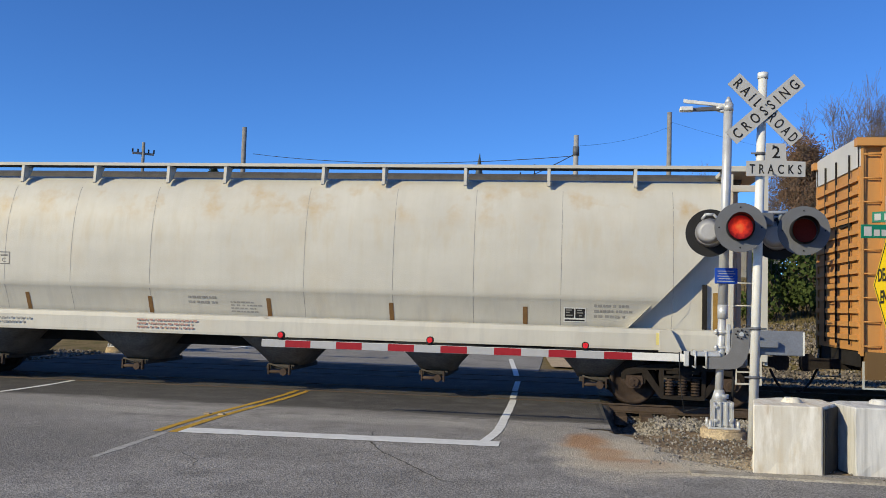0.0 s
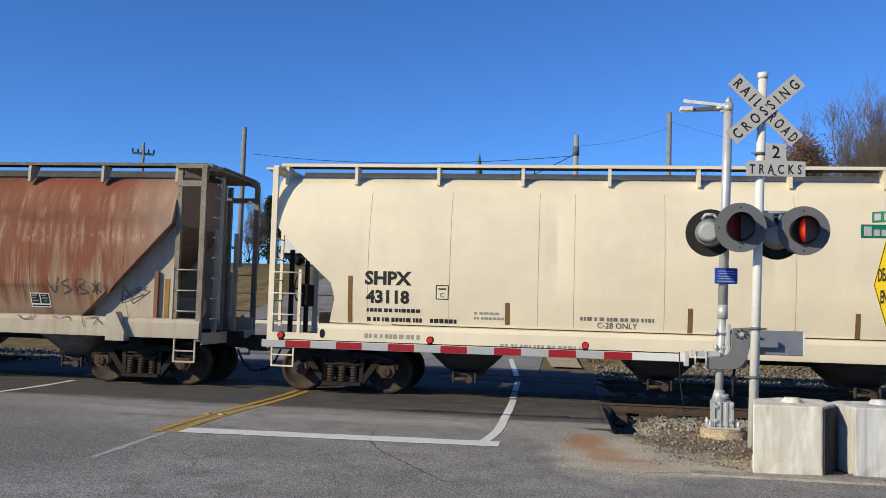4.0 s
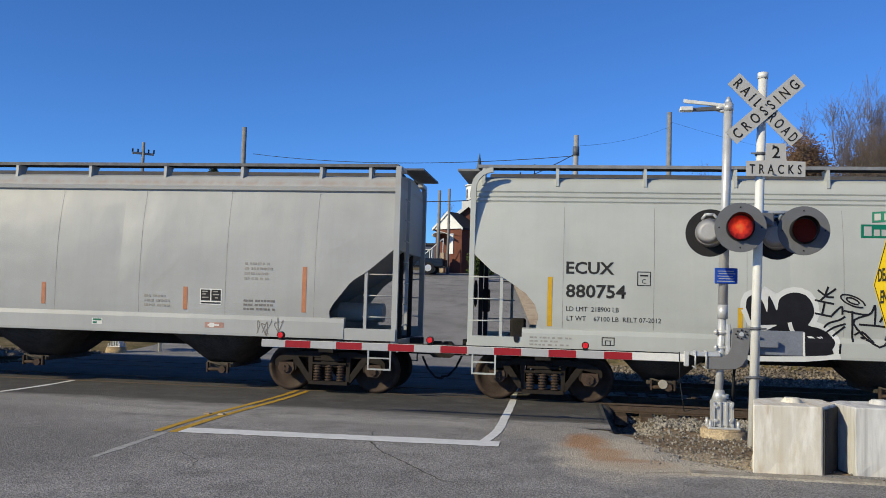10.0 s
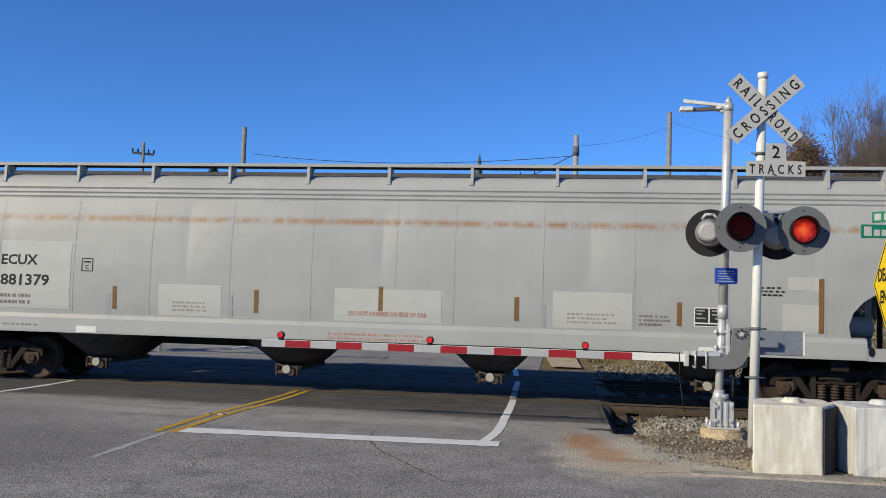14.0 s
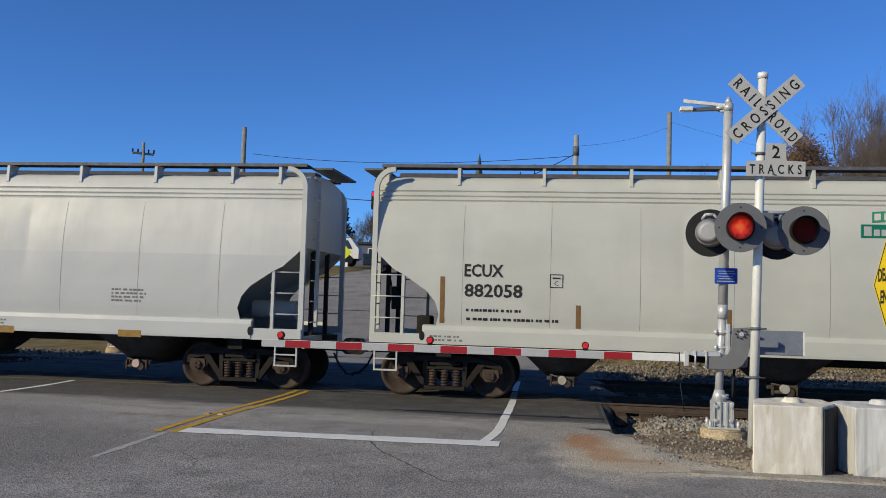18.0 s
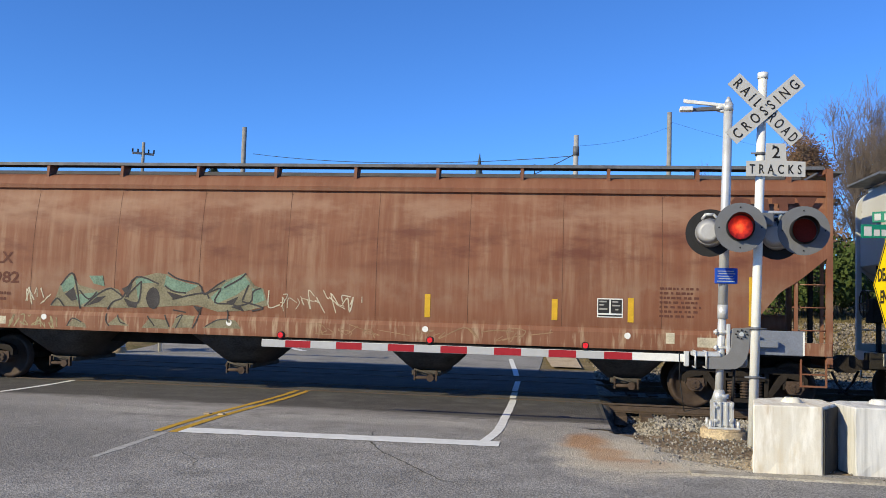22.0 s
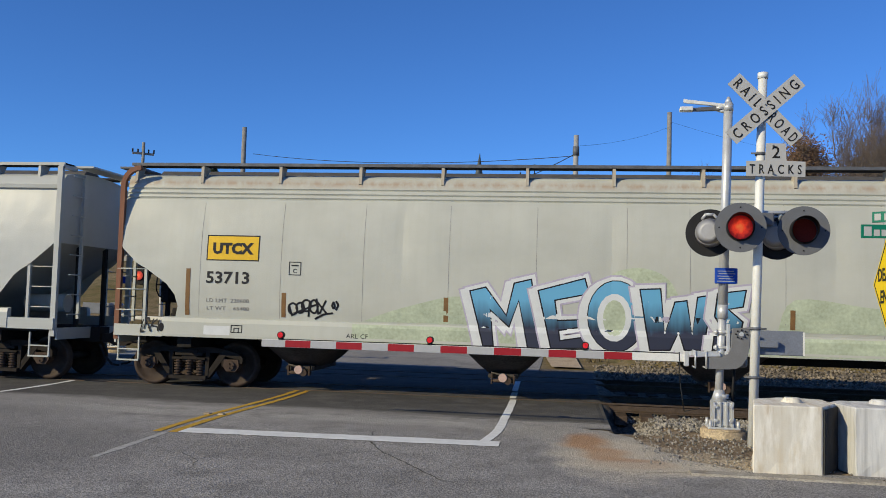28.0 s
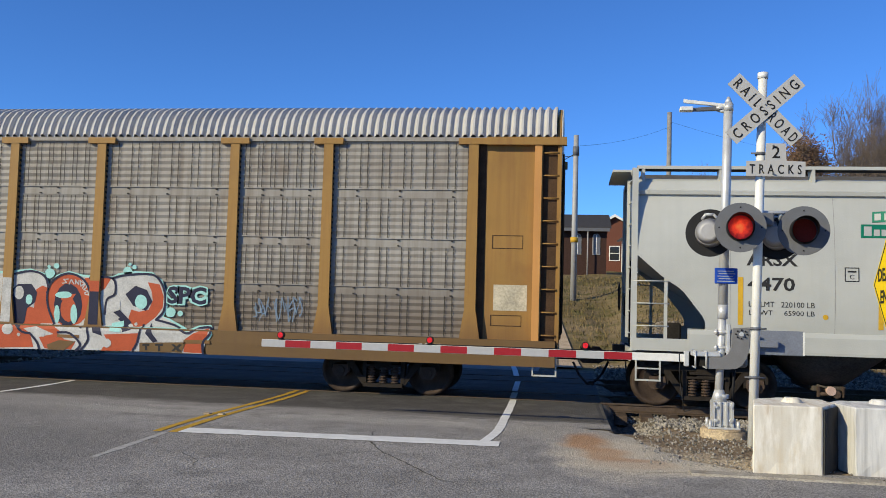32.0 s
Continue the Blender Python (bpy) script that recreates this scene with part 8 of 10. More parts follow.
decal("sill_hole", cef, [bar(1.3, 1.45, 1.0, 1.06), bar(17.65, 17.8, 1.0, 1.06)], SPRAY_BLACK, 3)
# greenish white car
decal("yellow_panel", ut, [bar(1.93, 3.04, 2.59, 3.11)], MARK_BLACK, 1)
decal("yellow_panel", ut, [bar(1.955, 3.015, 2.615, 3.085)], PANEL_YELLOW, 2, "yellow panel with black border")
word(ut, "UTCX", 2.07, 2.91, 2.73, 2.95, MARK_BLACK, 4, 0.012)
word(ut, "53713", 1.95, 2.85, 2.13, 2.37, MARK_BLACK, 2, 0.006)
plate_mark(ut, 3.67, 3.92, 2.33, 2.6, MARK_BLACK)
word(ut, "LD LMT  220600", 1.97, 2.86, 1.75, 1.83, MARK_FAINT)
word(ut, "LT WT    65400", 1.98, 2.87, 1.6, 1.67, MARK_FAINT)
mist = [curve_points([(9.8, 1.5), (9.7, 2.0), (10.0, 2.5), (10.6, 2.62), (11.1, 2.35), (11.4, 1.6)], 4), curve_points([(13.0, 1.5), (13.3, 2.1), (14.5, 2.0), (15.2, 1.9), (16.0, 1.5)], 4), curve_points([(5.2, 1.46), (6.0, 1.75), (7.2, 2.0), (7.4, 1.46)], 4)]
decal("spray_mist", ut, mist + [bar(5.0, 16.5, 1.06, 1.4)], SPRAY_MIST, 1, "pale green sprayed mist")
def faded_spray(name, upper, lower, z_hi, z_lo):
    """Two spray colours that fade into one another down the letters."""
    m, t, b = nodes_of(name)
    co, sep, rg, mx, nz = (t.nodes.new("ShaderNode" + k) for k in ("TexCoord", "SeparateXYZ", "MapRange", "Mix", "TexNoise"))
    ad = t.nodes.new("ShaderNodeMath"); ad.operation = "MULTIPLY_ADD"; ad.inputs[1].default_value = 0.3
    mp = t.nodes.new("ShaderNodeMapping"); mp.inputs["Scale"].default_value = (9, 1, 1.2)
    nz.inputs["Scale"].default_value = 1.0
    mx.data_type = "RGBA"
    mx.inputs[6].default_value, mx.inputs[7].default_value = (*upper, 1), (*lower, 1)
    rg.inputs[1].default_value, rg.inputs[2].default_value = z_hi + 0.15, z_lo + 0.15
    t.links.new(co.outputs["Object"], sep.inputs[0]); t.links.new(co.outputs["Object"], mp.inputs[0]); t.links.new(mp.outputs[0], nz.inputs["Vector"])
    t.links.new(nz.outputs["Fac"], ad.inputs[0]); t.links.new(sep.outputs["Z"], ad.inputs[2]); t.links.new(ad.outputs[0], rg.inputs[0])
    t.links.new(rg.outputs[0], mx.inputs[0]); t.links.new(mx.outputs[2], b.inputs["Base Color"])
    b.inputs["Roughness"].default_value = 0.6
    return m


SPRAY_BLUE_DEEP = faded_spray("spray_blue_fade", (0.12, 0.36, 0.56), (0.022, 0.026, 0.05), 1.95, 1.4)
meow = ([(7.31, 2.11), (7.61, 2.19), (8.02, 1.65), (8.16, 2.28), (8.48, 2.36), (8.56, 1.84), (8.67, 1.06), (8.44, 1.07), (8.25, 1.96), (8.07, 1.45), (7.7, 1.77), (7.78, 1.08), (7.59, 1.07)],
        [(8.62, 2.15), (9.49, 2.4), (9.57, 2.12), (8.93, 1.98), (8.99, 1.59), (9.47, 1.62), (9.51, 1.5), (9.01, 1.41), (9.04, 1.21), (9.65, 1.32), (9.69, 1.1), (8.88, 1.07)],
        disc_points(10.08, 1.71, 0.52, 22, 0.66),
        [(10.52, 2.22), (10.89, 2.24), (10.98, 1.39), (11.16, 2.0), (11.37, 2.03), (11.48, 1.4), (11.57, 2.1), (11.83, 2.15), (11.68, 1.13), (11.34, 1.12), (11.23, 1.46), (11.07, 1.11), (10.71, 1.1)],
        [(11.93, 2.18), (12.43, 2.25), (12.38, 1.95), (12.11, 1.9), (12.38, 1.67), (12.29, 1.15), (11.84, 1.14), (11.87, 1.38), (12.1, 1.42), (11.88, 1.76)])
for k, shape in enumerate(meow):
    behind = [(x - 0.11, z - 0.03) for x, z in shape]
    decal("spray_letter", ut, [swell(behind, 0.1), swell(shape, 0.12)], SPRAY_LILAC, 2 + k * 1.2, "blue sprayed block letter with white outline")
    decal("spray_outline", ut, [swell(behind, 0.07), swell(shape, 0.085)], SPRAY_WHITE, 2.4 + k * 1.2)
    decal("spray_outline", ut, [swell(shape, 0.018)], SPRAY_BLACK, 2.7 + k * 1.2)
    decal("spray_fill", ut, [shape if k == 2 else swell(shape, -0.006)], SPRAY_BLUE_DEEP, 3.0 + k * 1.2)
decal("spray_counter", ut, [disc_points(10.05, 1.68, 0.32, 18, 0.45)], SPRAY_WHITE, 5.8)
decal("spray_counter", ut, [disc_points(10.05, 1.67, 0.21, 18, 0.34)], SPRAY_MIST, 6.1)
reflectors(ut, [(1.52, 1.48, 2.42), (3.54, 1.49, 1.98), (6.8, 1.5, 1.97), (8.02, 1.48, 1.95), (9.68, 1.48, 1.97), (13.22, 1.55, 1.91), (16.3, 1.5, 1.9), (18.2, 1.5, 2.4)], STRIPE_BROWN)
strokes("spray_scrawl", ut, [[(3.87, 1.67), (3.86, 1.6), (3.81, 1.56), (3.76, 1.56), (3.71, 1.6), (3.69, 1.66), (3.7, 1.73), (3.75, 1.77), (3.8, 1.77), (3.85, 1.73), (3.87, 1.67)], [(4.01, 1.69), (4, 1.63), (3.96, 1.6), (3.91, 1.59), (3.87, 1.63), (3.85, 1.69), (3.86, 1.75), (3.9, 1.78), (3.95, 1.79), (3.99, 1.75), (4.01, 1.69)], [(4.15, 1.74), (4.13, 1.68), (4.09, 1.63), (4.03, 1.63), (3.98, 1.67), (3.96, 1.74), (3.98, 1.8), (4.02, 1.84), (4.08, 1.84), (4.13, 1.81), (4.15, 1.74)], [(4.29, 1.72), (4.27, 1.65), (4.24, 1.6), (4.19, 1.6), (4.14, 1.65), (4.13, 1.72), (4.14, 1.79), (4.18, 1.84), (4.23, 1.84), (4.27, 1.79), (4.29, 1.72)]], 0.04, SPRAY_BLACK, 2, "black sprayed scribble")
strokes("spray_scrawl", ut, [[(3.7, 1.74), (3.76, 1.53)], [(4.12, 1.81), (4.1, 1.53)], [(4.26, 1.87), (4.3, 1.58)], [(4.33, 1.59), (4.45, 1.84)], [(4.28, 1.81), (4.48, 1.58)], [(4.24, 1.48), (4.41, 1.57), (4.59, 1.6)], [(4.63, 1.76), (4.63, 1.72), (4.62, 1.7), (4.6, 1.7), (4.59, 1.72), (4.58, 1.75), (4.59, 1.79), (4.6, 1.81), (4.61, 1.81), (4.62, 1.79), (4.63, 1.76)], [(4.66, 1.83), (4.7, 1.76), (4.66, 1.67)], [(3.81, 1.58), (4.26, 1.76)]], 0.04, SPRAY_BLACK, 2)
scrawl("spray_scrawl", ut, 17.0, 18.4, 1.08, 1.35, 9, 0.025, MARK_FAINT, 62, 2)
scrawl("spray_scrawl", ut, 0.6, 1.0, 1.1, 1.4, 5, 0.025, MARK_BLACK, 63, 2)
word(ut, "ARL CF", 4.89, 5.33, 1.12, 1.21, MARK_BLACK)
oval_hole(ut, 1.05, 1.22); oval_hole(ut, 19.05, 1.2)
for spot in [bar(1.95, 2.5, 1.1, 1.28)]:
    decal("paint_patch", ut, [spot], SPRAY_WHITE, 2)
small_print(ut, 16.7, 17.6, 1.8, 2.5, 7, MARK_GREY)
consolidated(ut, 16.75, 17.15, 1.5, 1.72)
# silver grey car
name_and_number(ar, "ARSX", "4470", (2.09, 2.99, 2.72, 2.94), (2.11, 2.94, 2.26, 2.5), MARK_BLACK, 0.0055)
plate_mark(ar, 3.81, 4.06, 2.46, 2.72, MARK_BLACK)
word(ar, "LD LMT   220100 LB", 2.13, 3.29, 1.96, 2.06, MARK_BLACK)
word(ar, "LT WT     65900 LB", 2.14, 3.29, 1.81, 1.9, MARK_BLACK)
reflectors(ar, [(1.94, 1.62, 2.5), (4.39, 1.6, 2.05), (7.21, 1.6, 2.06), (10.1, 1.61, 2.06), (12.94, 1.61, 2.05), (15.8, 1.59, 2.04), (18.1, 1.62, 2.5)], STRIPE_YELLOW)
for spot in [disc_points(x, 1.8, 0.05, 12) for x in (3.48, 6.83, 13.42, 16.76)]:
    decal("yellow_dot", ar, [spot], STRIPE_YELLOW, 2)
small_print(ar, 5.58, 6.43, 1.28, 1.44, 2, MARK_BLACK, 0.05)
for x in (7.78, 9.83, 11.95, 16.1):
    small_print(ar, x, x + 0.6, 1.31, 1.44, 2, MARK_FAINT)
small_print(ar, 16.66, 16.99, 2.71, 2.93, 3, MARK_FAINT)
small_print(ar, 16.67, 17.23, 2.06, 2.44, 4, MARK_FAINT)


# ---- covered car carriers ----
RACK_YELLOW = weathered("mustard_paint", (0.31, 0.175, 0.048), (0.21, 0.105, 0.035), (0.16, 0.08, 0.033), 0.55, 0.6, [], (1.25, (0.105, 0.05, 0.026)), seed=21)
RACK_ORANGE = weathered("orange_paint", (0.55, 0.27, 0.08), (0.4, 0.2, 0.08), (0.3, 0.15, 0.07), 0.35, 0.6, seed=22)
RACK_PANEL = weathered("galvanised_panel", (0.3, 0.285, 0.262), (0.15, 0.125, 0.1), (0.17, 0.13, 0.1), 0.7, 0.6, [], (2.15, (0.125, 0.1, 0.08)), seed=23)
RACK_ROOF = weathered("galvanised_roof", (0.5, 0.485, 0.46), (0.4, 0.385, 0.36), (0.34, 0.31, 0.28), 0.4, 0.55, seed=24)
RACK_SILL = weathered("grimy_sill_paint", (0.15, 0.09, 0.036), (0.12, 0.07, 0.035), (0.09, 0.05, 0.03), 0.5, 0.7, seed=26)
RACK_DARK = plain("bay_shade_and_frame_brown", (0.07, 0.04, 0.022), 0.85, 0, 0.3, 4)
RACK_WHITE = weathered("rack_white", (0.55, 0.54, 0.52), (0.45, 0.43, 0.4), (0.4, 0.36, 0.3), 0.25, 0.6, seed=25)
HOLE = plain("perforation", (0.045, 0.04, 0.036), 0.9, 0, 0.2)


def corrugated(x0, x1, z0, z1, y, pitch=0.13, deep=0.024):
    bm = bmesh.new()
    n = max(2, int((z1 - z0) / pitch))
    rows = []
    for k in range(n * 4 + 1):
        z = z0 + (z1 - z0) * k / (n * 4)
        rows.append([bm.verts.new((x, y - deep * (0.5 + 0.5 * math.cos(k * math.pi / 2)), z)) for x in (x0, x1)])
    for a, b in zip(rows, rows[1:]):
        bm.faces.new((a[0], a[1], b[1], b[0]))
    return bm


def car_carrier(left, right, main, panel_mat, label, flat_top=False):
    mid, half = (left + right) / 2, (right - left) / 2
    car = thing("car_carrier", pose(mid, TRACK, 0), label, "railway car carrier", "freight cars of the train")
    car["mid"], car["half"] = mid, half
    SURFACE[car.name] = ([(1.49, 1.2), (1.49, 5.1)], (0.86, 1.2), None, 0.0)
    Y = 1.46
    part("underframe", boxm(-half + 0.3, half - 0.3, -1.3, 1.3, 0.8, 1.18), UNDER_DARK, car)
    for s in (-1, 1):
        part("side_sill", prism([(s * 1.3, 0.7), (s * 1.61, 0.7), (s * 1.615, 0.95), (s * 1.61, 1.19), (s * 1.3, 1.19)], -half + 0.1, half - 0.1, "yz"), RACK_SILL, car)
    # posts and panels along both sides
    posts = [half - 1.75 - d for d in (0, 2.92, 4.88, 7.78, 9.74, 12.66, 14.62, 17.54, 19.5, 22.4)]
    post_bm = prism([(-0.2, 1.19), (0.2, 1.19), (0.11, 1.75), (0.095, 5.02), (-0.095, 5.02), (-0.11, 1.75)], -1.56, -1.46)
    post_me = mesh_of("side_post", post_bm, main)
    top_me = mesh_of("post_gusset", boxm(-0.3, 0.3, -1.575, -1.44, 4.98, 5.1), main)
    bands = [(1.2, 1.98), (2.14, 2.94), (3.1, 3.92), (4.08, 5.04)]
    dots = bmesh.new()
    for s in (-1, 1):
        for x in posts:
            p = share("side_post", post_me, car, pose(x * (1 if s < 0 else 1), 0, 0) @ pose(0, 0, 0, 0, 0, 0 if s < 0 else 180))
            share("post_gusset", top_me, p, pose(0, 0, 0))
        spans = [(b + 0.09, a - 0.09) for a, b in zip(posts, posts[1:])] + [(-half + 1.7, posts[-1] - 0.09)]
        for k, (a, b) in enumerate(spans):
            bm = boxm(a, b, min(s * Y, s * (Y - 0.03)), max(s * Y, s * (Y - 0.03)), 1.19, 5.05)
            sheet_ob = part("side_panel", bm, panel_mat, car)
            if s < 0:
                for z0, z1 in bands:
                    part("corrugation", corrugated(a + 0.03, b - 0.03, z0, z1, -Y - 0.002), panel_mat, sheet_ob)
                    cols = [a + 0.12 + (b - a - 0.24) * i / 17 for i in range(18)]
                    for i, x in enumerate(cols):
                        if i % 3 == 2:
                            continue
                        n = int((z1 - z0) / 0.065)
                        for j in range(n):
                            z = z0 + 0.02 + j * 0.065
                            q = 0.009
                            dots.faces.new([dots.verts.new(c) for c in ((x - q, -Y - 0.036, z), (x + q, -Y - 0.036, z), (x + q, -Y - 0.036, z + 0.058), (x - q, -Y - 0.036, z + 0.058))])
                rivets = bmesh.new()
                for z in (2.06, 3.02, 4.0):
                    for x in (a + 0.5, (a + b) / 2, b - 0.3):
                        for dz in (-0.055, 0.055):
                            box(rivets, x - 0.02, x + 0.02, -Y - 0.03, -Y, z + dz - 0.012, z + dz + 0.012)
                for z in [1.3 + 0.11 * i for i in range(34)]:
                    box(rivets, b - 0.02, b + 0.01, -Y - 0.06, -Y, z, z + 0.045)
                    box(rivets, a - 0.01, a + 0.02, -Y - 0.06, -Y, z, z + 0.045)
                part("rivets", rivets, HOLE, sheet_ob)
    part("perforations", dots, HOLE, car)["kind"] = "stuff"
    for s in (-1, 1):
        part("top_rail", boxm(-half + 0.2, half - 0.2, min(s * 1.42, s * 1.53), max(s * 1.42, s * 1.53), 5.04, 5.12), panel_mat, car)
    # ribbed roof
    bm = bmesh.new()
    prof = [(1.5, 5.12), (1.46, 5.3), (1.36, 5.5), (1.2, 5.66), (0.9, 5.8), (0.5, 5.88), (0.0, 5.91)]
    full = [(-y, z) for y, z in prof] + [(y, z) for y, z in prof[-2::-1]]
    if flat_top:
        full = [(y, 5.12 + (z - 5.12) * 0.06) for y, z in full]
    n = int((2 * half - 0.3) / 0.04)
    rows = []
    for k in range(n + 1):
        x = -half + 0.15 + (2 * half - 0.3) * k / n
        up = (0.05 if (k // 2) % 2 else 0.0) * (0.2 if flat_top else 1)
        rows.append([bm.verts.new((x, y * (1 + up * 0.7), z + up)) for y, z in full])
    for a, b in zip(rows, rows[1:]):
        for i in range(len(full) - 1):
            bm.faces.new((a[i], b[i], b[i + 1], a[i + 1]))
    part("ribbed_roof", bm, RACK_ROOF, car, "ribbed galvanised roof")
    for e in (-1, 1):
        # end cap, doors, corner bay with ladder
        x0, x1 = sorted((e * (half - 0.12), e * (half - 0.06)))
        bm = prism([(-1.45, 1.2)] + full + [(1.45, 1.2)], x0, x1, "yz")
        part("end_door", bm, main, car, "tall painted end door")
        top = [(y * 1.0, z) for y, z in full]
        part("end_cap", prism([(-1.49, 4.6)] + top + [(1.49, 4.6)], *sorted((e * (half - 0.05), e * (half - 0.03))), "yz"), RACK_WHITE, car, "white rounded end top")
        if flat_top:
            for k in range(13):
                part("door_rib", boxm(*sorted((e * (half - 0.06), e * half)), -1.4, 1.4, 1.4 + k * 0.245, 1.49 + k * 0.245), main, car)
        for yy in (-0.05, -0.9, 0.7):
            part("door_rod", rods([((e * (half - 0.01), yy, 1.3), (e * (half - 0.01), yy, 4.9))], 0.02, 6), UNDER_DARK, car)
        part("door_slot", boxm(*sorted((e * (half - 0.06), e * (half - 0.02))), -0.9, -0.2, 3.55, 3.72), UNDER_DARK, car)
        for s in (-1, 1):
            ya, yb = sorted((s * 1.38, s * 1.42))
            xa, xb = sorted((e * (half - 1.66), e * (half - 0.12)))
            part("corner_panel", boxm(xa, xb, ya, yb, 1.19, 5.05), main, car, "painted corner panel")
            # flat dark strip: the shade of a recess is put into its colour
            xa, xb = sorted((e * (half - 1.5), e * (half - 1.66)))
            part("recess_shade_strip", boxm(xa, xb, min(s * 1.41, s * 1.43), max(s * 1.41, s * 1.43), 1.2, 5.04), RACK_DARK, car)
            xa, xb = sorted((e * (half - 0.56), e * (half - 0.42)))
            part("corner_post", boxm(xa, xb, min(s * 1.4, s * 1.55), max(s * 1.4, s * 1.55), 1.12, 5.0), RACK_ORANGE, car)
            # dark backing plate, with the open bay's shade in its colour
            xa, xb = sorted((e * (half - 0.42), e * (half - 0.03)))
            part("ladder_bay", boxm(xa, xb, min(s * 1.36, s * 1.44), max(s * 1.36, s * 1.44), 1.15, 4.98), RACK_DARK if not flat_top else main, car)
            bm = bmesh.new()
            for xx in (half - 0.06, half - 0.42):
                box(bm, *sorted((e * xx - 0.02, e * xx + 0.02)), *sorted((s * 1.44, s * 1.52)), 1.12, 4.98)
            for k in range(9):
                rod(bm, (e * (half - 0.44), s * 1.5, 1.3 + k * 0.44), (e * (half - 0.04), s * 1.5, 1.3 + k * 0.44), 0.014, 6)
            part("ladder", bm, main, car)
            xa, xb = sorted((e * (half + 0.05), e * (half - 1.5)))
            part("top_beam", boxm(xa, xb, min(s * 1.4, s * 1.58), max(s * 1.4, s * 1.58), 4.97, 5.12), main, car)
            share("step", STEPS[P_AR.name], car, pose(e * (half - 0.3), s * 1.5, 0.52))
        bogie(car, e * (half - 3.5), 1.78)
        share("coupler", COUPLER, car, pose(e * (half - 0.25), 0, 0, 0, 0, 0 if e > 0 else 180))
        share("air_hose", HOSE, car, pose(e * (half - 0.25), 0, 0, 0, 0, 0 if e > 0 else 180))
        part("end_sill", boxm(*sorted((e * (half - 0.35), e * (half - 0.1))), -1.45, 1.45, 0.9, 1.19), UNDER_DARK, car)
    return car


rack = car_carrier(-153.62, -126.31, RACK_YELLOW, RACK_PANEL, "mustard and grey car carrier with red and white graffiti")
rack_front = car_carrier(128.01, 155.3, RACK_ORANGE, RACK_ORANGE, "orange car carrier with white end tops", True)
RACKS = [rack, rack_front]
SPRAY_DUSTY = plain("spray_dusty_white", (0.48, 0.48, 0.47), 0.7, 0, 0.25, 4, 0)
# spray paint on the carrier's side, towards its trailing end
decal("spray_fill", rack, [[(15.57, 2.27), (15.86, 2.29), (16.3, 2.34), (16.63, 2.25), (16.74, 2.03), (16.89, 2.22), (17.16, 2.31), (17.47, 2.24), (18.14, 2.22), (18.26, 2.29), (18.63, 2.34), (19, 2.33), (19.23, 2.16), (19.34, 1.9), (19.36, 1.6), (19.29, 1.43), (19.44, 1.38), (19.85, 1.18), (20.05, 1.27), (20.32, 1.29), (20.4, 1.1), (20.29, 0.92), (15.67, 0.81)]], SPRAY_MINT, 4, "mint edge of sprayed lettering")
decal("spray_fill", rack, [[(15.58, 2.22), (15.86, 2.24), (16.31, 2.29), (16.61, 2.2), (16.72, 1.97), (16.89, 2.17), (17.16, 2.26), (17.47, 2.2), (18.14, 2.18), (18.27, 2.24), (18.63, 2.3), (18.98, 2.28), (19.2, 2.12), (19.29, 1.9), (19.31, 1.61), (19.24, 1.43), (19.42, 1.35), (19.85, 1.13), (20.05, 1.23), (20.29, 1.25), (20.35, 1.12), (20.26, 0.95), (20.22, 0.71), (18.84, 0.71), (17.6, 0.7), (15.68, 0.66)]], SPRAY_DUSTY, 5, "white sprayed bubble letters")
decal("spray_fill", rack, [[(16.45, 1.91), (16.59, 1.99), (16.72, 1.94), (16.74, 1.53), (16.91, 1.19), (17.12, 1.06), (17.01, 0.99), (16.57, 1.15), (16.19, 1.08), (16.14, 1.27), (16.22, 1.58), (16.42, 1.52)], [(15.7, 1.16), (16.16, 1.18), (16.45, 1), (16.54, 0.72), (15.73, 0.68)], [(17.52, 2.17), (18.11, 2.18), (17.98, 1.96), (17.81, 1.86), (17.75, 1.67), (17.64, 1.85)], [(18.08, 1.03), (18.85, 1.08), (18.72, 0.72), (18.03, 0.7), (18.17, 0.89)], [(18.91, 2.12), (19.17, 2.08), (19.27, 1.84), (19.26, 1.61), (19.12, 1.41), (18.91, 1.25), (18.69, 1.17), (18.51, 1.3), (18.58, 1.55), (18.75, 1.51), (18.96, 1.56), (19.04, 1.75), (19, 1.94)]], SPRAY_RED, 6, "rusty red sprayed letter fill")
decal("spray_fill", rack, [[(19.8, 0.97), (19.99, 1.11), (20.28, 1.23), (20.3, 1.1), (20.21, 0.94), (20.22, 0.72), (19.81, 0.73)], [(16.65, 0.93), (17.06, 1.02), (17.22, 0.9), (17.47, 0.86), (17.38, 0.7), (16.79, 0.7)]], SPRAY_RED, 6)
decal("spray_fill", rack, [[(17.68, 1.71), (17.66, 1.53), (17.59, 1.36), (17.47, 1.24), (17.31, 1.17), (17.14, 1.17), (16.98, 1.23), (16.84, 1.34), (16.74, 1.5), (16.7, 1.68), (16.72, 1.87), (16.8, 2.04), (16.92, 2.16), (17.08, 2.23), (17.25, 2.23), (17.41, 2.17), (17.55, 2.05), (17.64, 1.89)]], SPRAY_RED, 6.5)
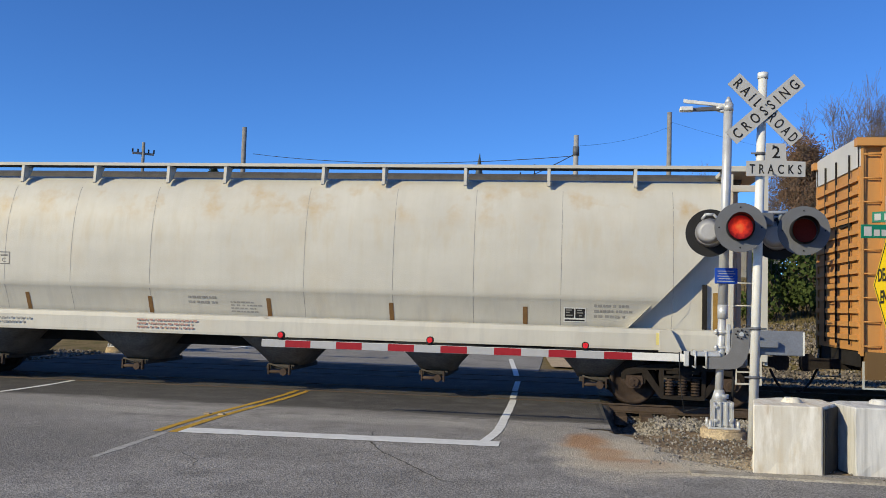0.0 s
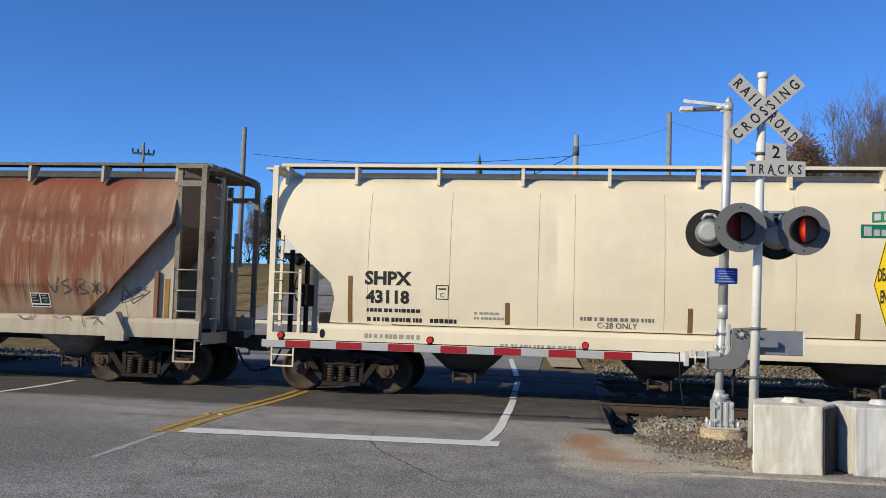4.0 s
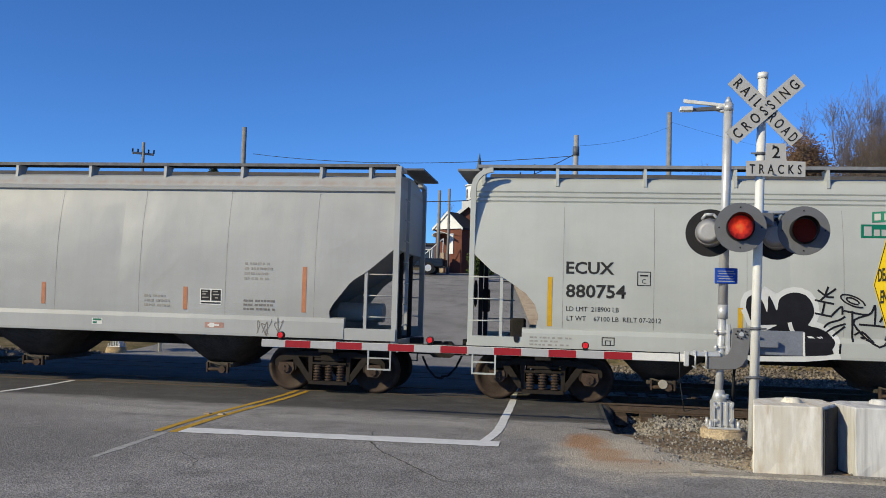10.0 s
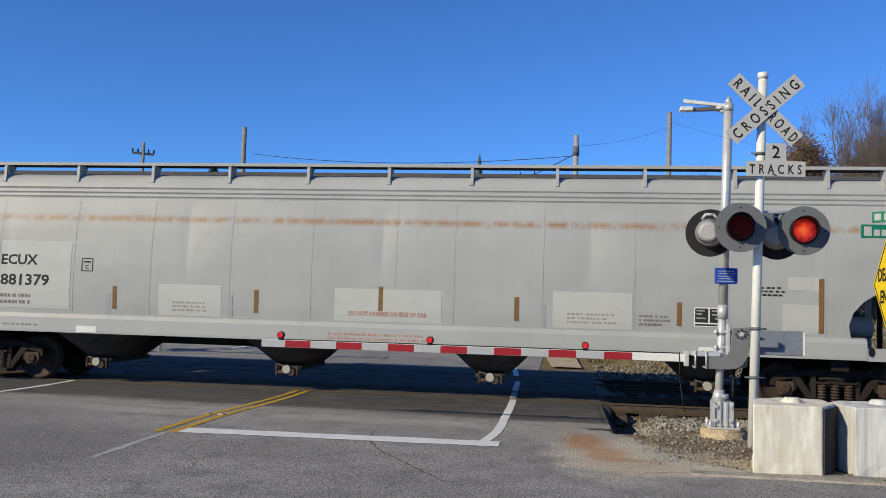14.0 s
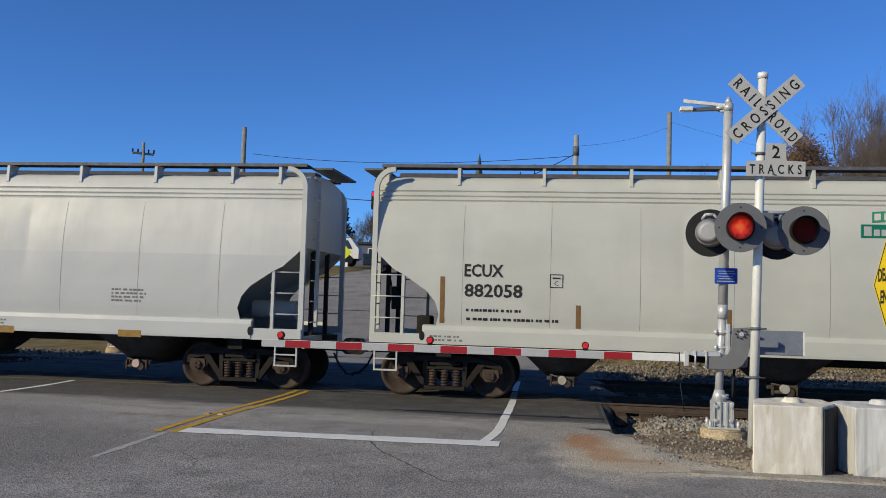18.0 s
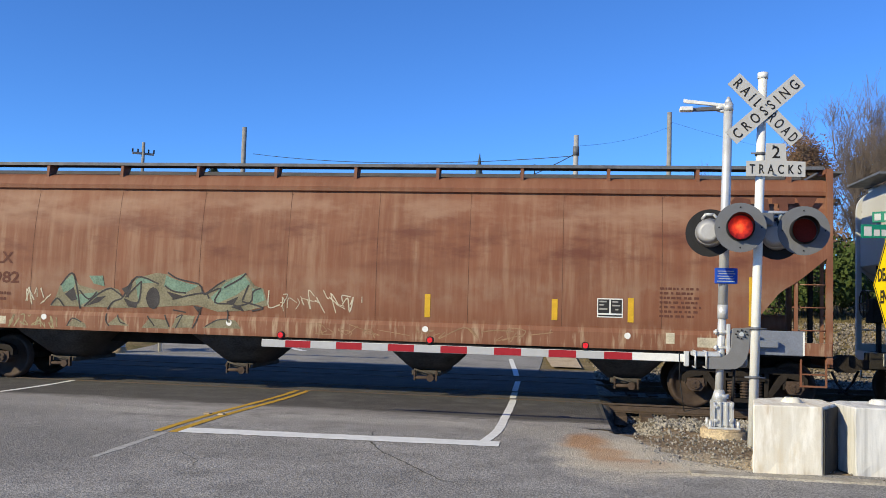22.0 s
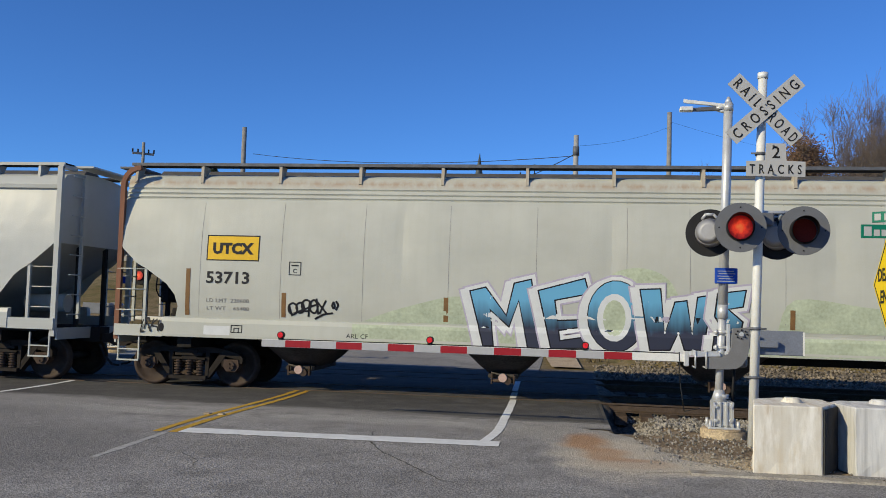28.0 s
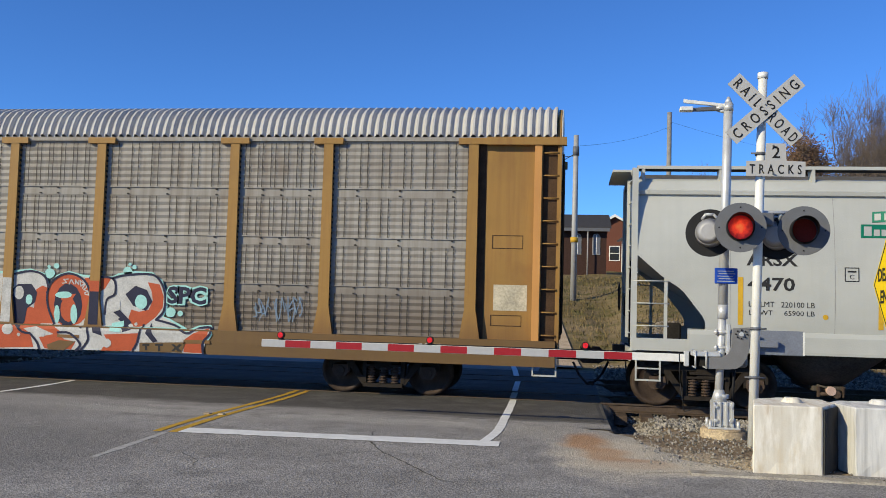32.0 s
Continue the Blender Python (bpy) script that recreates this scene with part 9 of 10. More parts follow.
decal("spray_counter", rack, [[(15.86, 1.85), (16.03, 2.01), (16.34, 2.02), (16.48, 1.84), (16.44, 1.64), (16.27, 1.51), (16.24, 1.32), (16.2, 1.08), (15.98, 1.22)], [(17.5, 1.61), (17.48, 1.42), (17.4, 1.26), (17.28, 1.18), (17.14, 1.17), (17.01, 1.25), (16.91, 1.4), (16.87, 1.6), (16.89, 1.79), (16.97, 1.95), (17.09, 2.04), (17.23, 2.04), (17.36, 1.96), (17.46, 1.8)], [(17.66, 1.85), (17.79, 1.81), (17.93, 1.3), (18.04, 1), (17.83, 1.06), (17.73, 1.39)], [(18.44, 1.86), (18.65, 2.04), (18.9, 1.96), (19.03, 1.73), (18.9, 1.53), (18.62, 1.63)], [(18.14, 1.45), (18.33, 1.54), (18.59, 1.3), (18.65, 1.14), (18.48, 1.09), (18.38, 1.29)], [(19.03, 1.29), (19.12, 1.08), (19.25, 0.93), (19.15, 0.9), (18.97, 1.08)]], SPRAY_NAVY, 7.5, "dark sprayed shadow")
decal("spray_counter", rack, [[(17.37, 1.52), (17.35, 1.39), (17.29, 1.29), (17.21, 1.25), (17.12, 1.29), (17.05, 1.38), (17.02, 1.51), (17.03, 1.64), (17.09, 1.73), (17.18, 1.77), (17.27, 1.74), (17.34, 1.64)], [(16.97, 1.81), (17.35, 1.84), (17.27, 1.72), (17.04, 1.69)]], SPRAY_RED, 8.5)
decal("spray_counter", rack, [[(17.26, 1.82), (17.24, 1.78), (17.17, 1.75), (17.08, 1.74), (16.98, 1.75), (16.91, 1.77), (16.88, 1.81), (16.91, 1.84), (16.98, 1.87), (17.07, 1.88), (17.17, 1.88), (17.24, 1.85)], [(17.01, 1.41), (17.01, 1.32), (16.99, 1.25), (16.96, 1.22), (16.92, 1.25), (16.9, 1.32), (16.88, 1.41), (16.89, 1.5), (16.9, 1.57), (16.94, 1.6), (16.97, 1.57), (17, 1.5)], [(17.4, 1.42), (17.4, 1.32), (17.37, 1.24), (17.34, 1.21), (17.3, 1.24), (17.26, 1.32), (17.25, 1.42), (17.25, 1.52), (17.28, 1.6), (17.31, 1.63), (17.35, 1.6), (17.38, 1.53)]], SPRAY_MINT, 9.5)
decal("spray_counter", rack, [[(18.92, 1.71), (18.91, 1.64), (18.86, 1.58), (18.8, 1.56), (18.73, 1.58), (18.68, 1.63), (18.65, 1.7), (18.67, 1.78), (18.71, 1.84), (18.78, 1.86), (18.85, 1.84), (18.9, 1.79)], [(16.38, 1.7), (16.37, 1.65), (16.35, 1.61), (16.31, 1.59), (16.27, 1.6), (16.24, 1.64), (16.23, 1.7), (16.24, 1.75), (16.26, 1.79), (16.3, 1.8), (16.34, 1.79), (16.37, 1.75)], [(18.17, 1.26), (18.44, 1.32), (18.43, 1.08), (18.2, 1.1)]], SPRAY_MINT, 9.5)
decal("spray_counter", rack, [[(16.18, 1.84), (16.17, 1.76), (16.13, 1.71), (16.08, 1.69), (16.02, 1.71), (15.97, 1.76), (15.95, 1.83), (15.96, 1.9), (16, 1.95), (16.06, 1.97), (16.12, 1.96), (16.16, 1.91)], [(16.06, 1.08), (16.05, 1.02), (16, 0.97), (15.94, 0.96), (15.88, 0.97), (15.83, 1.01), (15.81, 1.07), (15.82, 1.13), (15.86, 1.17), (15.93, 1.19), (15.99, 1.18), (16.04, 1.14)], [(16.78, 0.98), (16.78, 0.96), (16.76, 0.94), (16.73, 0.94), (16.71, 0.94), (16.69, 0.96), (16.68, 0.98), (16.69, 1), (16.7, 1.02), (16.73, 1.03), (16.75, 1.02), (16.77, 1.01)]], SPRAY_DUSTY, 9.5)
decal("spray_counter", rack, [[(16.24, 0.97), (16.23, 0.95), (16.22, 0.94), (16.2, 0.93), (16.18, 0.93), (16.17, 0.95), (16.16, 0.96), (16.16, 0.98), (16.18, 1), (16.2, 1), (16.21, 1), (16.23, 0.98)], [(18.25, 0.86), (18.24, 0.81), (18.21, 0.78), (18.16, 0.76), (18.11, 0.78), (18.07, 0.81), (18.06, 0.85), (18.07, 0.9), (18.1, 0.93), (18.15, 0.95), (18.2, 0.94), (18.24, 0.9)], [(18.64, 1.22), (18.64, 1.2), (18.62, 1.18), (18.6, 1.17), (18.57, 1.18), (18.55, 1.19), (18.54, 1.22), (18.55, 1.24), (18.57, 1.26), (18.59, 1.26), (18.62, 1.26), (18.63, 1.24)]], SPRAY_DUSTY, 9.5)
decal("spray_counter", rack, [[(18.74, 1.26), (18.73, 1.24), (18.72, 1.23), (18.7, 1.22), (18.68, 1.23), (18.67, 1.24), (18.66, 1.25), (18.67, 1.27), (18.68, 1.28), (18.7, 1.29), (18.72, 1.29), (18.73, 1.27)], [(18, 1.7), (18.32, 1.75), (18.35, 1.54), (18.18, 1.49), (18.34, 1.38), (18.27, 1.31), (18.01, 1.44)]], SPRAY_DUSTY, 9.5)
strokes("spray_outline", rack, [[(15.73, 2.22), (15.8, 1.98), (15.9, 1.57), (16.19, 1.08), (16.45, 1)], [(15.93, 2.22), (16.31, 2.29), (16.61, 2.2), (16.72, 1.97), (16.7, 1.85)], [(16.91, 1.19), (16.75, 1.53), (16.71, 1.83), (16.82, 2.1), (17.16, 2.26), (17.52, 2.12), (17.68, 1.79), (17.69, 1.39), (17.55, 1.15)], [(17.64, 2.18), (18.14, 2.18), (18.21, 1.87), (18.04, 1.74), (18.01, 1.44)], [(18.14, 2.18), (18.41, 2.25), (18.98, 2.28), (19.2, 2.12), (19.3, 1.87), (19.29, 1.55), (19.13, 1.36)], [(19.13, 1.36), (19.54, 1.26), (19.85, 1.11), (20.06, 1.21), (20.29, 1.24), (20.35, 1.12), (20.21, 0.94), (20.22, 0.72)], [(18.87, 1.25), (18.81, 0.9), (18.72, 0.73)], [(17.6, 0.7), (17.74, 0.92), (17.7, 1.21), (17.95, 1.25)]], 0.045, SPRAY_NAVY, 10.5, "dark sprayed outlines")
strokes("spray_outline", rack, [[(16.45, 1), (16.61, 0.83), (16.67, 0.7)], [(17.06, 1.04), (17.33, 1.03), (17.57, 0.82), (17.48, 0.68)]], 0.045, SPRAY_NAVY, 10.5)
strokes("spray_outline", rack, [[(17.16, 2.14), (17.06, 2.13), (17.13, 2.07), (17.04, 2.05)], [(17.19, 2.04), (17.23, 2.14), (17.29, 2.04)], [(17.33, 2.04), (17.32, 2.13), (17.4, 2.03), (17.4, 2.12)], [(17.43, 2.11), (17.53, 2.06), (17.45, 2), (17.43, 2.11)], [(17.49, 1.96), (17.54, 2.05), (17.59, 1.99), (17.52, 1.93), (17.61, 1.9)], [(17.55, 1.87), (17.61, 1.9), (17.63, 1.82), (17.55, 1.84), (17.55, 1.87)]], 0.022, SPRAY_DUSTY, 10.5, bend=1)
decal("spray_bubble", rack, [[(16.85, 2.25), (16.83, 2.2), (16.79, 2.16), (16.74, 2.14), (16.68, 2.16), (16.63, 2.19), (16.62, 2.25), (16.63, 2.3), (16.67, 2.34), (16.72, 2.36), (16.78, 2.34), (16.83, 2.31)], [(16.94, 2.41), (16.93, 2.38), (16.91, 2.36), (16.88, 2.35), (16.85, 2.36), (16.82, 2.38), (16.81, 2.4), (16.82, 2.44), (16.84, 2.46), (16.87, 2.46), (16.9, 2.46), (16.93, 2.44)], [(16.75, 2.39), (16.74, 2.37), (16.73, 2.36), (16.71, 2.36), (16.69, 2.36), (16.68, 2.37), (16.67, 2.39), (16.68, 2.41), (16.69, 2.42), (16.71, 2.43), (16.73, 2.42), (16.74, 2.41)]], SPRAY_MINT, 4)
decal("spray_bubble", rack, [[(18.56, 2.34), (18.55, 2.29), (18.51, 2.26), (18.46, 2.24), (18.41, 2.26), (18.38, 2.29), (18.36, 2.34), (18.37, 2.38), (18.41, 2.42), (18.45, 2.43), (18.5, 2.42), (18.54, 2.38)], [(18.65, 2.42), (18.65, 2.4), (18.63, 2.38), (18.61, 2.38), (18.58, 2.38), (18.56, 2.4), (18.55, 2.42), (18.56, 2.44), (18.58, 2.46), (18.6, 2.47), (18.63, 2.46), (18.64, 2.45)], [(18.54, 2.48), (18.53, 2.46), (18.52, 2.45), (18.5, 2.44), (18.48, 2.45), (18.47, 2.46), (18.46, 2.48), (18.47, 2.49), (18.48, 2.51), (18.5, 2.51), (18.52, 2.51), (18.53, 2.5)]], SPRAY_MINT, 4)
decal("spray_bubble", rack, [[(19.54, 1.52), (19.53, 1.47), (19.49, 1.43), (19.44, 1.42), (19.38, 1.43), (19.34, 1.46), (19.33, 1.52), (19.34, 1.57), (19.38, 1.61), (19.43, 1.62), (19.48, 1.61), (19.53, 1.57)], [(19.7, 1.5), (19.7, 1.48), (19.67, 1.45), (19.64, 1.44), (19.61, 1.45), (19.59, 1.47), (19.58, 1.5), (19.59, 1.53), (19.61, 1.55), (19.64, 1.56), (19.67, 1.55), (19.69, 1.53)]], SPRAY_MINT, 4)
decal("faded_panel", rack, [[(17.06, 1), (17.54, 1), (17.54, 0.93), (17.06, 0.94)], [(19.8, 0.98), (20.35, 0.99), (20.36, 0.92), (19.8, 0.9)]], RACK_YELLOW, 9.5, "patch of bare mustard paint")
decal("faded_panel", rack, [[(16.84, 0.78), (17.09, 0.88), (17.47, 0.87), (17.23, 0.68), (16.88, 0.68)], [(18.86, 0.89), (19.85, 0.93), (19.77, 0.72), (18.87, 0.71)]], RACK_SILL, 9.5)
decal("faded_logo", rack, [[(18.93, 0.87), (19.08, 0.88), (19.08, 0.83), (19.03, 0.83), (19.04, 0.74), (18.99, 0.74), (18.98, 0.83), (18.93, 0.83)], [(19.2, 0.88), (19.37, 0.89), (19.37, 0.84), (19.31, 0.84), (19.32, 0.74), (19.27, 0.73), (19.26, 0.84), (19.2, 0.84)], [(19.54, 0.88), (19.61, 0.88), (19.66, 0.84), (19.71, 0.89), (19.78, 0.88), (19.7, 0.81), (19.78, 0.74), (19.69, 0.74), (19.65, 0.78), (19.61, 0.74), (19.55, 0.74), (19.62, 0.82)]], MARK_BLACK, 10.5)
word(rack, "SPC", 19.36, 20.18, 1.7, 2.04, SPRAY_MINT, 10, 0.05, "small dark sprayed letters with mint outline", 0, "spray_letter")
word(rack, "SPC", 19.36, 20.18, 1.7, 2.04, SPRAY_NAVY, 11, 0.012, "", 0, "spray_letter")
scrawl("spray_scrawl", rack, 21.2, 22.2, 1.4, 1.95, 16, 0.022, plain("spray_faded_blue", (0.17, 0.23, 0.31), 0.7, 0, 0.3), 71, 4)
small_print(rack, 24.6, 25.1, 0.93, 1.1, 2, MARK_WHITE)
hx = rack["half"]
part("corner_patch", boxm(26.0 - hx, 26.65 - hx, -1.424, -1.421, 1.75, 2.25), SPRAY_PALE, rack, "pale repainted patch with scribble")
bm = bmesh.new()
for z0, z1 in ((2.95, 3.2), (1.45, 1.65)):
    for a, b, c, d in ((25.95, 26.55, z0, z0 + 0.015), (25.95, 26.55, z1, z1 + 0.015), (25.95, 25.97, z0, z1), (26.54, 26.55, z0, z1)):
        box(bm, a - hx, b - hx, -1.425, -1.421, c, d)
part("stencil_frame", bm, RACK_DARK, rack)

for px_post, z0, z1, mat in ((17.78, 1.9, 2.12, SPRAY_RED), (17.78, 1.22, 1.9, SPRAY_NAVY), (15.82, 1.22, 2.14, SPRAY_DUSTY)):
    wide = 0.105
    part("post_paint", prism([(px_post - hx - wide, z0), (px_post - hx + wide, z0), (px_post - hx + 0.1, z1), (px_post - hx - 0.1, z1)], -1.5645, -1.5615), mat, rack)


# ---- street signs at the kerb ----
sign_post = thing("street_sign", pose(3.66, 11.0, ground_z(3.66, 11)), "green street name signs above a yellow diamond warning sign", "road sign")
part("post", rods([((0, 0, 0), (0, 0, 3.15))], 0.03, 8), GALV, sign_post)
blade_1 = part("name_blade", soft_box(-0.305, 0.5, -0.01, 0.01, 2.655, 2.815, 0.004, 1), GREEN_SIGN, sign_post, "green sign with illegible white letters")
for x0, x1, z0, z1 in ((-0.275, -0.19, 2.68, 2.79), (-0.165, -0.1, 2.68, 2.755), (-0.08, -0.015, 2.68, 2.755), (0.01, 0.2, 2.68, 2.76)):
    part("letter_bar", boxm(x0, x1, -0.014, -0.011, z0, z1), SIGN_WHITE, blade_1)
blade_2 = part("name_blade", soft_box(-0.25, 0.25, -0.01, 0.01, 2.85, 2.98, 0.004, 1), GREEN_SIGN, sign_post, "green sign with illegible white letters")
blade_2.matrix_basis = pose(0.07, 0, 0, 0, 0, -35)
for k in range(3):
    part("letter_bar", boxm(-0.22 + k * 0.11, -0.15 + k * 0.11, -0.014, -0.011, 2.875, 2.955), SIGN_WHITE, blade_2)
diamond = part("warning_sign", prism([(0, 1.58), (0.54, 2.12), (0, 2.66), (-0.54, 2.12)], -0.006, 0.006), YELLOW_SIGN, sign_post, "yellow diamond sign with black lettering")
diamond.matrix_basis = pose(-0.035, -0.05, 0, 0, 0, -93)
bm = bmesh.new()
for sx in (-1, 1):
    for sz in (-1, 1):
        prism([(0, 2.12 + sz * 0.5), (sx * 0.5, 2.12), (sx * 0.472, 2.12), (0, 2.12 + sz * 0.472)], -0.009, -0.0065, "xz", bm)
part("border", bm, SIGN_BLACK, diamond, "black border line")
letters("lettering", "DEAD", 0.15, SIGN_BLACK, diamond, -0.33, -0.009, 2.16, 1.1, fat=0.006)
letters("lettering", "END", 0.15, SIGN_BLACK, diamond, -0.24, -0.009, 1.9, 1.1, fat=0.006)

# ---- the far side of the crossing: the same gate and signal, turned round ----
far_gate = copy_thing(gate, pose(-14.5, 27.0, ground_z(-14.5, 27) + 0.05, 0, 0, 180))
tagged(far_gate, "lowered crossing gate on the far side of the tracks")
far_buck = copy_thing(buck, pose(-13.3, 27.6, ground_z(-13.3, 27.6) + 0.02, 0, 0, 180))
tagged(far_buck, "crossing signal mast on the far side of the tracks")
far_lamp = thing("signal_lamp", pose(-13.83, 26.95, 2.48), "lit red crossing lamp facing the street", "signal lamp")
part("housing", rod(bmesh.new(), (0, 0.02, 0), (0, 0.25, 0), 0.3, 22), LAMP_BLACK, far_lamp)
part("lens", rod(bmesh.new(), (0, -0.012, 0), (0, 0.0, 0), 0.15, 20), LIT_RED, far_lamp)


# ---- poles, wires and traffic signals ----
def utility_pole(x, y, top, r, label, material=POLE_WOOD, arm=0.0, lean=0.0, transformer=False):
    z = ground_z(x, y)
    ob = thing("utility_pole", pose(x, y, z, 0, lean, 0), label, "utility pole", "utility poles")
    part("pole", rod(bmesh.new(), (0, 0, -0.3), (0, 0, top - z), r * 1.25, 12, r), material, ob)
    if arm:
        part("crossarm", boxm(-arm, arm, -0.06, 0.06, top - z - 0.9, top - z - 0.75), material, ob).matrix_basis = pose(0, 0, 0, 0, 0, 35)
        for k in (-1, -0.5, 0.5, 1):
            part("insulator", rod(bmesh.new(), (k * arm * 0.8, k * arm * 0.57, top - z - 0.75), (k * arm * 0.8, k * arm * 0.57, top - z - 0.5), 0.06, 8), CABLE, ob)
    if transformer:
        part("transformer", rod(bmesh.new(), (0.25, -0.2, top - z - 1.6), (0.25, -0.2, top - z - 0.8), 0.2, 12), LAMP_GREY, ob)
    return ob


utility_pole(-30.9, 60.0, 12.9, 0.11, "wooden utility pole with a crossarm", POLE_WOOD, 0.75)
utility_pole(-23.3, 60.0, 14.0, 0.16, "tall weathered utility pole", POLE_WOOD)
steel = utility_pole(0.09, 45.0, 10.55, 0.13, "grey steel traffic signal pole", STEEL_POLE)
part("collar", rod(bmesh.new(), (0, 0, 2.9), (0, 0, 3.15), 0.2, 12), SIGNAL_YELLOW, steel)
part("pole_cap", rod(bmesh.new(), (0, 0, 7.3), (0, 0, 7.75), 0.17, 12), LAMP_GREY, steel)
utility_pole(6.24, 60.0, 15.0, 0.15, "leaning wooden utility pole", POLE_WOOD)
utility_pole(-8.79, 58.0, 9.35, 0.1, "slim wooden utility pole", POLE_WOOD)
utility_pole(-8.16, 58.2, 9.5, 0.08, "slim wooden utility pole", POLE_WOOD)
utility_pole(8.6, 78.0, 11.6, 0.14, "wooden utility pole beside a house", POLE_WOOD, 1.0, 0, True)


def wire(name, a, b, sag, r=0.012, label="thin black overhead wire"):
    a, b = Vector(a), Vector(b)
    bm = bmesh.new()
    pts = [a.lerp(b, k / 20) - Vector((0, 0, sag * 4 * (k / 20) * (1 - k / 20))) for k in range(21)]
    across = (b - a).cross(Vector((0, 0, 1))).normalized()
    rings = [[bm.verts.new(p + r * (math.cos(k * 1.2566) * across + math.sin(k * 1.2566) * Vector((0, 0, 1)))) for k in range(5)] for p in pts]
    for u, v in zip(rings, rings[1:]):
        for k in range(5):
            bm.faces.new((u[k], u[(k + 1) % 5], v[(k + 1) % 5], v[k]))
    bmesh.ops.recalc_face_normals(bm, faces=bm.faces[:])
    return tagged(link_mesh(name, bm, CABLE), label, "wire", "overhead wires")


wire("overhead_wire", (0.05, 45.0, 9.5), (-22.6, 60.0, 12.1), 0.5, 0.018)
wire("overhead_wire", (0.05, 45.0, 10.0), (6.2, 60.0, 14.0), 0.25, 0.007)
wire("overhead_wire", (6.2, 60.0, 14.4), (26.0, 60.0, 11.0), 0.8, 0.007)
wire("overhead_wire", (0.05, 45.0, 9.6), (-5.6, 47.0, 7.4), 0.15, 0.025)
wire("overhead_wire", (-5.6, 47.0, 7.4), (-18.0, 52.0, 8.5), 0.3, 0.025)


def traffic_signal(x, y, z, turn, label, lit=False):
    ob = thing("traffic_signal", pose(x, y, z, 0, 0, turn), label, "traffic signal", "hanging traffic signals")
    part("housing", soft_box(-0.17, 0.17, -0.12, 0.12, -1.0, 0.0, 0.03), SIGNAL_YELLOW if not lit else LAMP_BLACK, ob)
    part("hanger", rods([((0, 0, 0), (0, 0, 0.7))], 0.03, 6), LAMP_BLACK, ob)
    for k in range(3):
        part("visor", rod(bmesh.new(), (0, -0.3, -0.18 - 0.32 * k), (0, -0.1, -0.18 - 0.32 * k), 0.14, 14), SIGNAL_YELLOW if not lit else LAMP_BLACK, ob)
        part("lens", rod(bmesh.new(), (0, -0.315, -0.18 - 0.32 * k), (0, -0.302, -0.18 - 0.32 * k), 0.12, 14), (LIT_SMALL if lit and k == 0 else LAMP_BLACK), ob)
    return ob


traffic_signal(-2.0, 45.6, 8.45, 120, "yellow traffic signal hanging from a wire")
traffic_signal(-2.75, 45.99, 8.1, 75, "yellow traffic signal hanging from a wire")
traffic_signal(-3.6, 46.1, 7.7, 60, "yellow traffic signal hanging from a wire")
traffic_signal(-8.77, 48.28, 8.28, 0, "black traffic signal showing red", True)
traffic_signal(-10.8, 47.5, 7.9, 0, "black traffic signal showing red", True)


# ---- church ----
church = thing("church", pose(-8.65, 62.0, ground_z(-8.65, 62.0) - 0.15), "red brick church with white gable, grey spire and arched windows", "church")
part("front_wall", prism([(-0.46, 0), (3.1, 0), (3.1, 3.4), (1.37, 4.85), (-0.36, 3.4)], 0, 0.3), BRICK, church)
part("side_wall", boxm(-0.46, -0.16, 0.3, 14, 0, 3.4), BRICK, church)
part("rear_wall", prism([(-0.46, 0), (3.1, 0), (3.1, 3.4), (1.37, 4.85), (-0.36, 3.4)], 14, 14.3), BRICK, church)
for s in (-1, 1):
    part("roof", prism([(1.37, 4.97), (1.37 + s * 1.95, 3.38), (1.37 + s * 1.95, 3.26), (1.37, 4.84)], -0.2, 14.5), ROOF_DARK, church)
    part("rake_trim", prism([(1.37, 5.0), (1.37 + s * 2.0, 3.38), (1.37 + s * 2.0, 3.14), (1.37, 4.74)], -0.3, -0.21), TRIM_WHITE, church)
part("corner_board", boxm(2.98, 3.14, -0.06, -0.003, 0, 3.3), TRIM_WHITE, church)
# small side wing turned towards the street
turned = pose(0.15, -1.2, 0, 0, 0, -30)


def wing_part(name, bm, material, label=""):
    bmesh.ops.transform(bm, matrix=turned, verts=bm.verts[:])
    return part(name, bm, material, church, label)


wing_part("wing_wall", prism([(-1.15, 0), (1.15, 0), (1.15, 3.15), (0, 4.1), (-1.15, 3.15)], 0, 3.2), BRICK)
wing_part("pediment", prism([(-1.25, 3.08), (1.25, 3.08), (0, 4.16)], -0.12, -0.004), TRIM_WHITE, "white boarded pediment")
wing_part("entry_door", boxm(-0.1, 0.45, -0.06, -0.003, 1.35, 2.75), TRIM_WHITE, "white side door")
for s in (-1, 1):
    wing_part("wing_roof", prism([(0, 4.3), (s * 1.32, 3.12), (s * 1.32, 3.0), (0, 4.18)], -0.15, 3.2), ROOF_DARK)
    wing_part("rake_trim", prism([(0, 4.32), (s * 1.35, 3.12), (s * 1.35, 2.96), (0, 4.14)], -0.22, -0.16), TRIM_WHITE)
bow = [(math.cos(math.pi * k / 10), math.sin(math.pi * k / 10)) for k in range(11)]
part("awning", prism([(-0.3 + 0.58 * c, 2.5 + 0.32 * d) for c, d in bow] + [(-0.3 + 0.54 * c, 2.5 + 0.28 * d) for c, d in bow[::-1]], -2.2, -0.85), TRIM_WHITE, church, "white curved awning")
BRICK_DARK = plain("dark_brown_brick", (0.05, 0.027, 0.022), 0.9, 0, 0.3, 14, 0.3)
part("nave_wall", boxm(3.1, 11.0, 0.6, 0.9, 0, 3.45), BRICK_DARK, church)
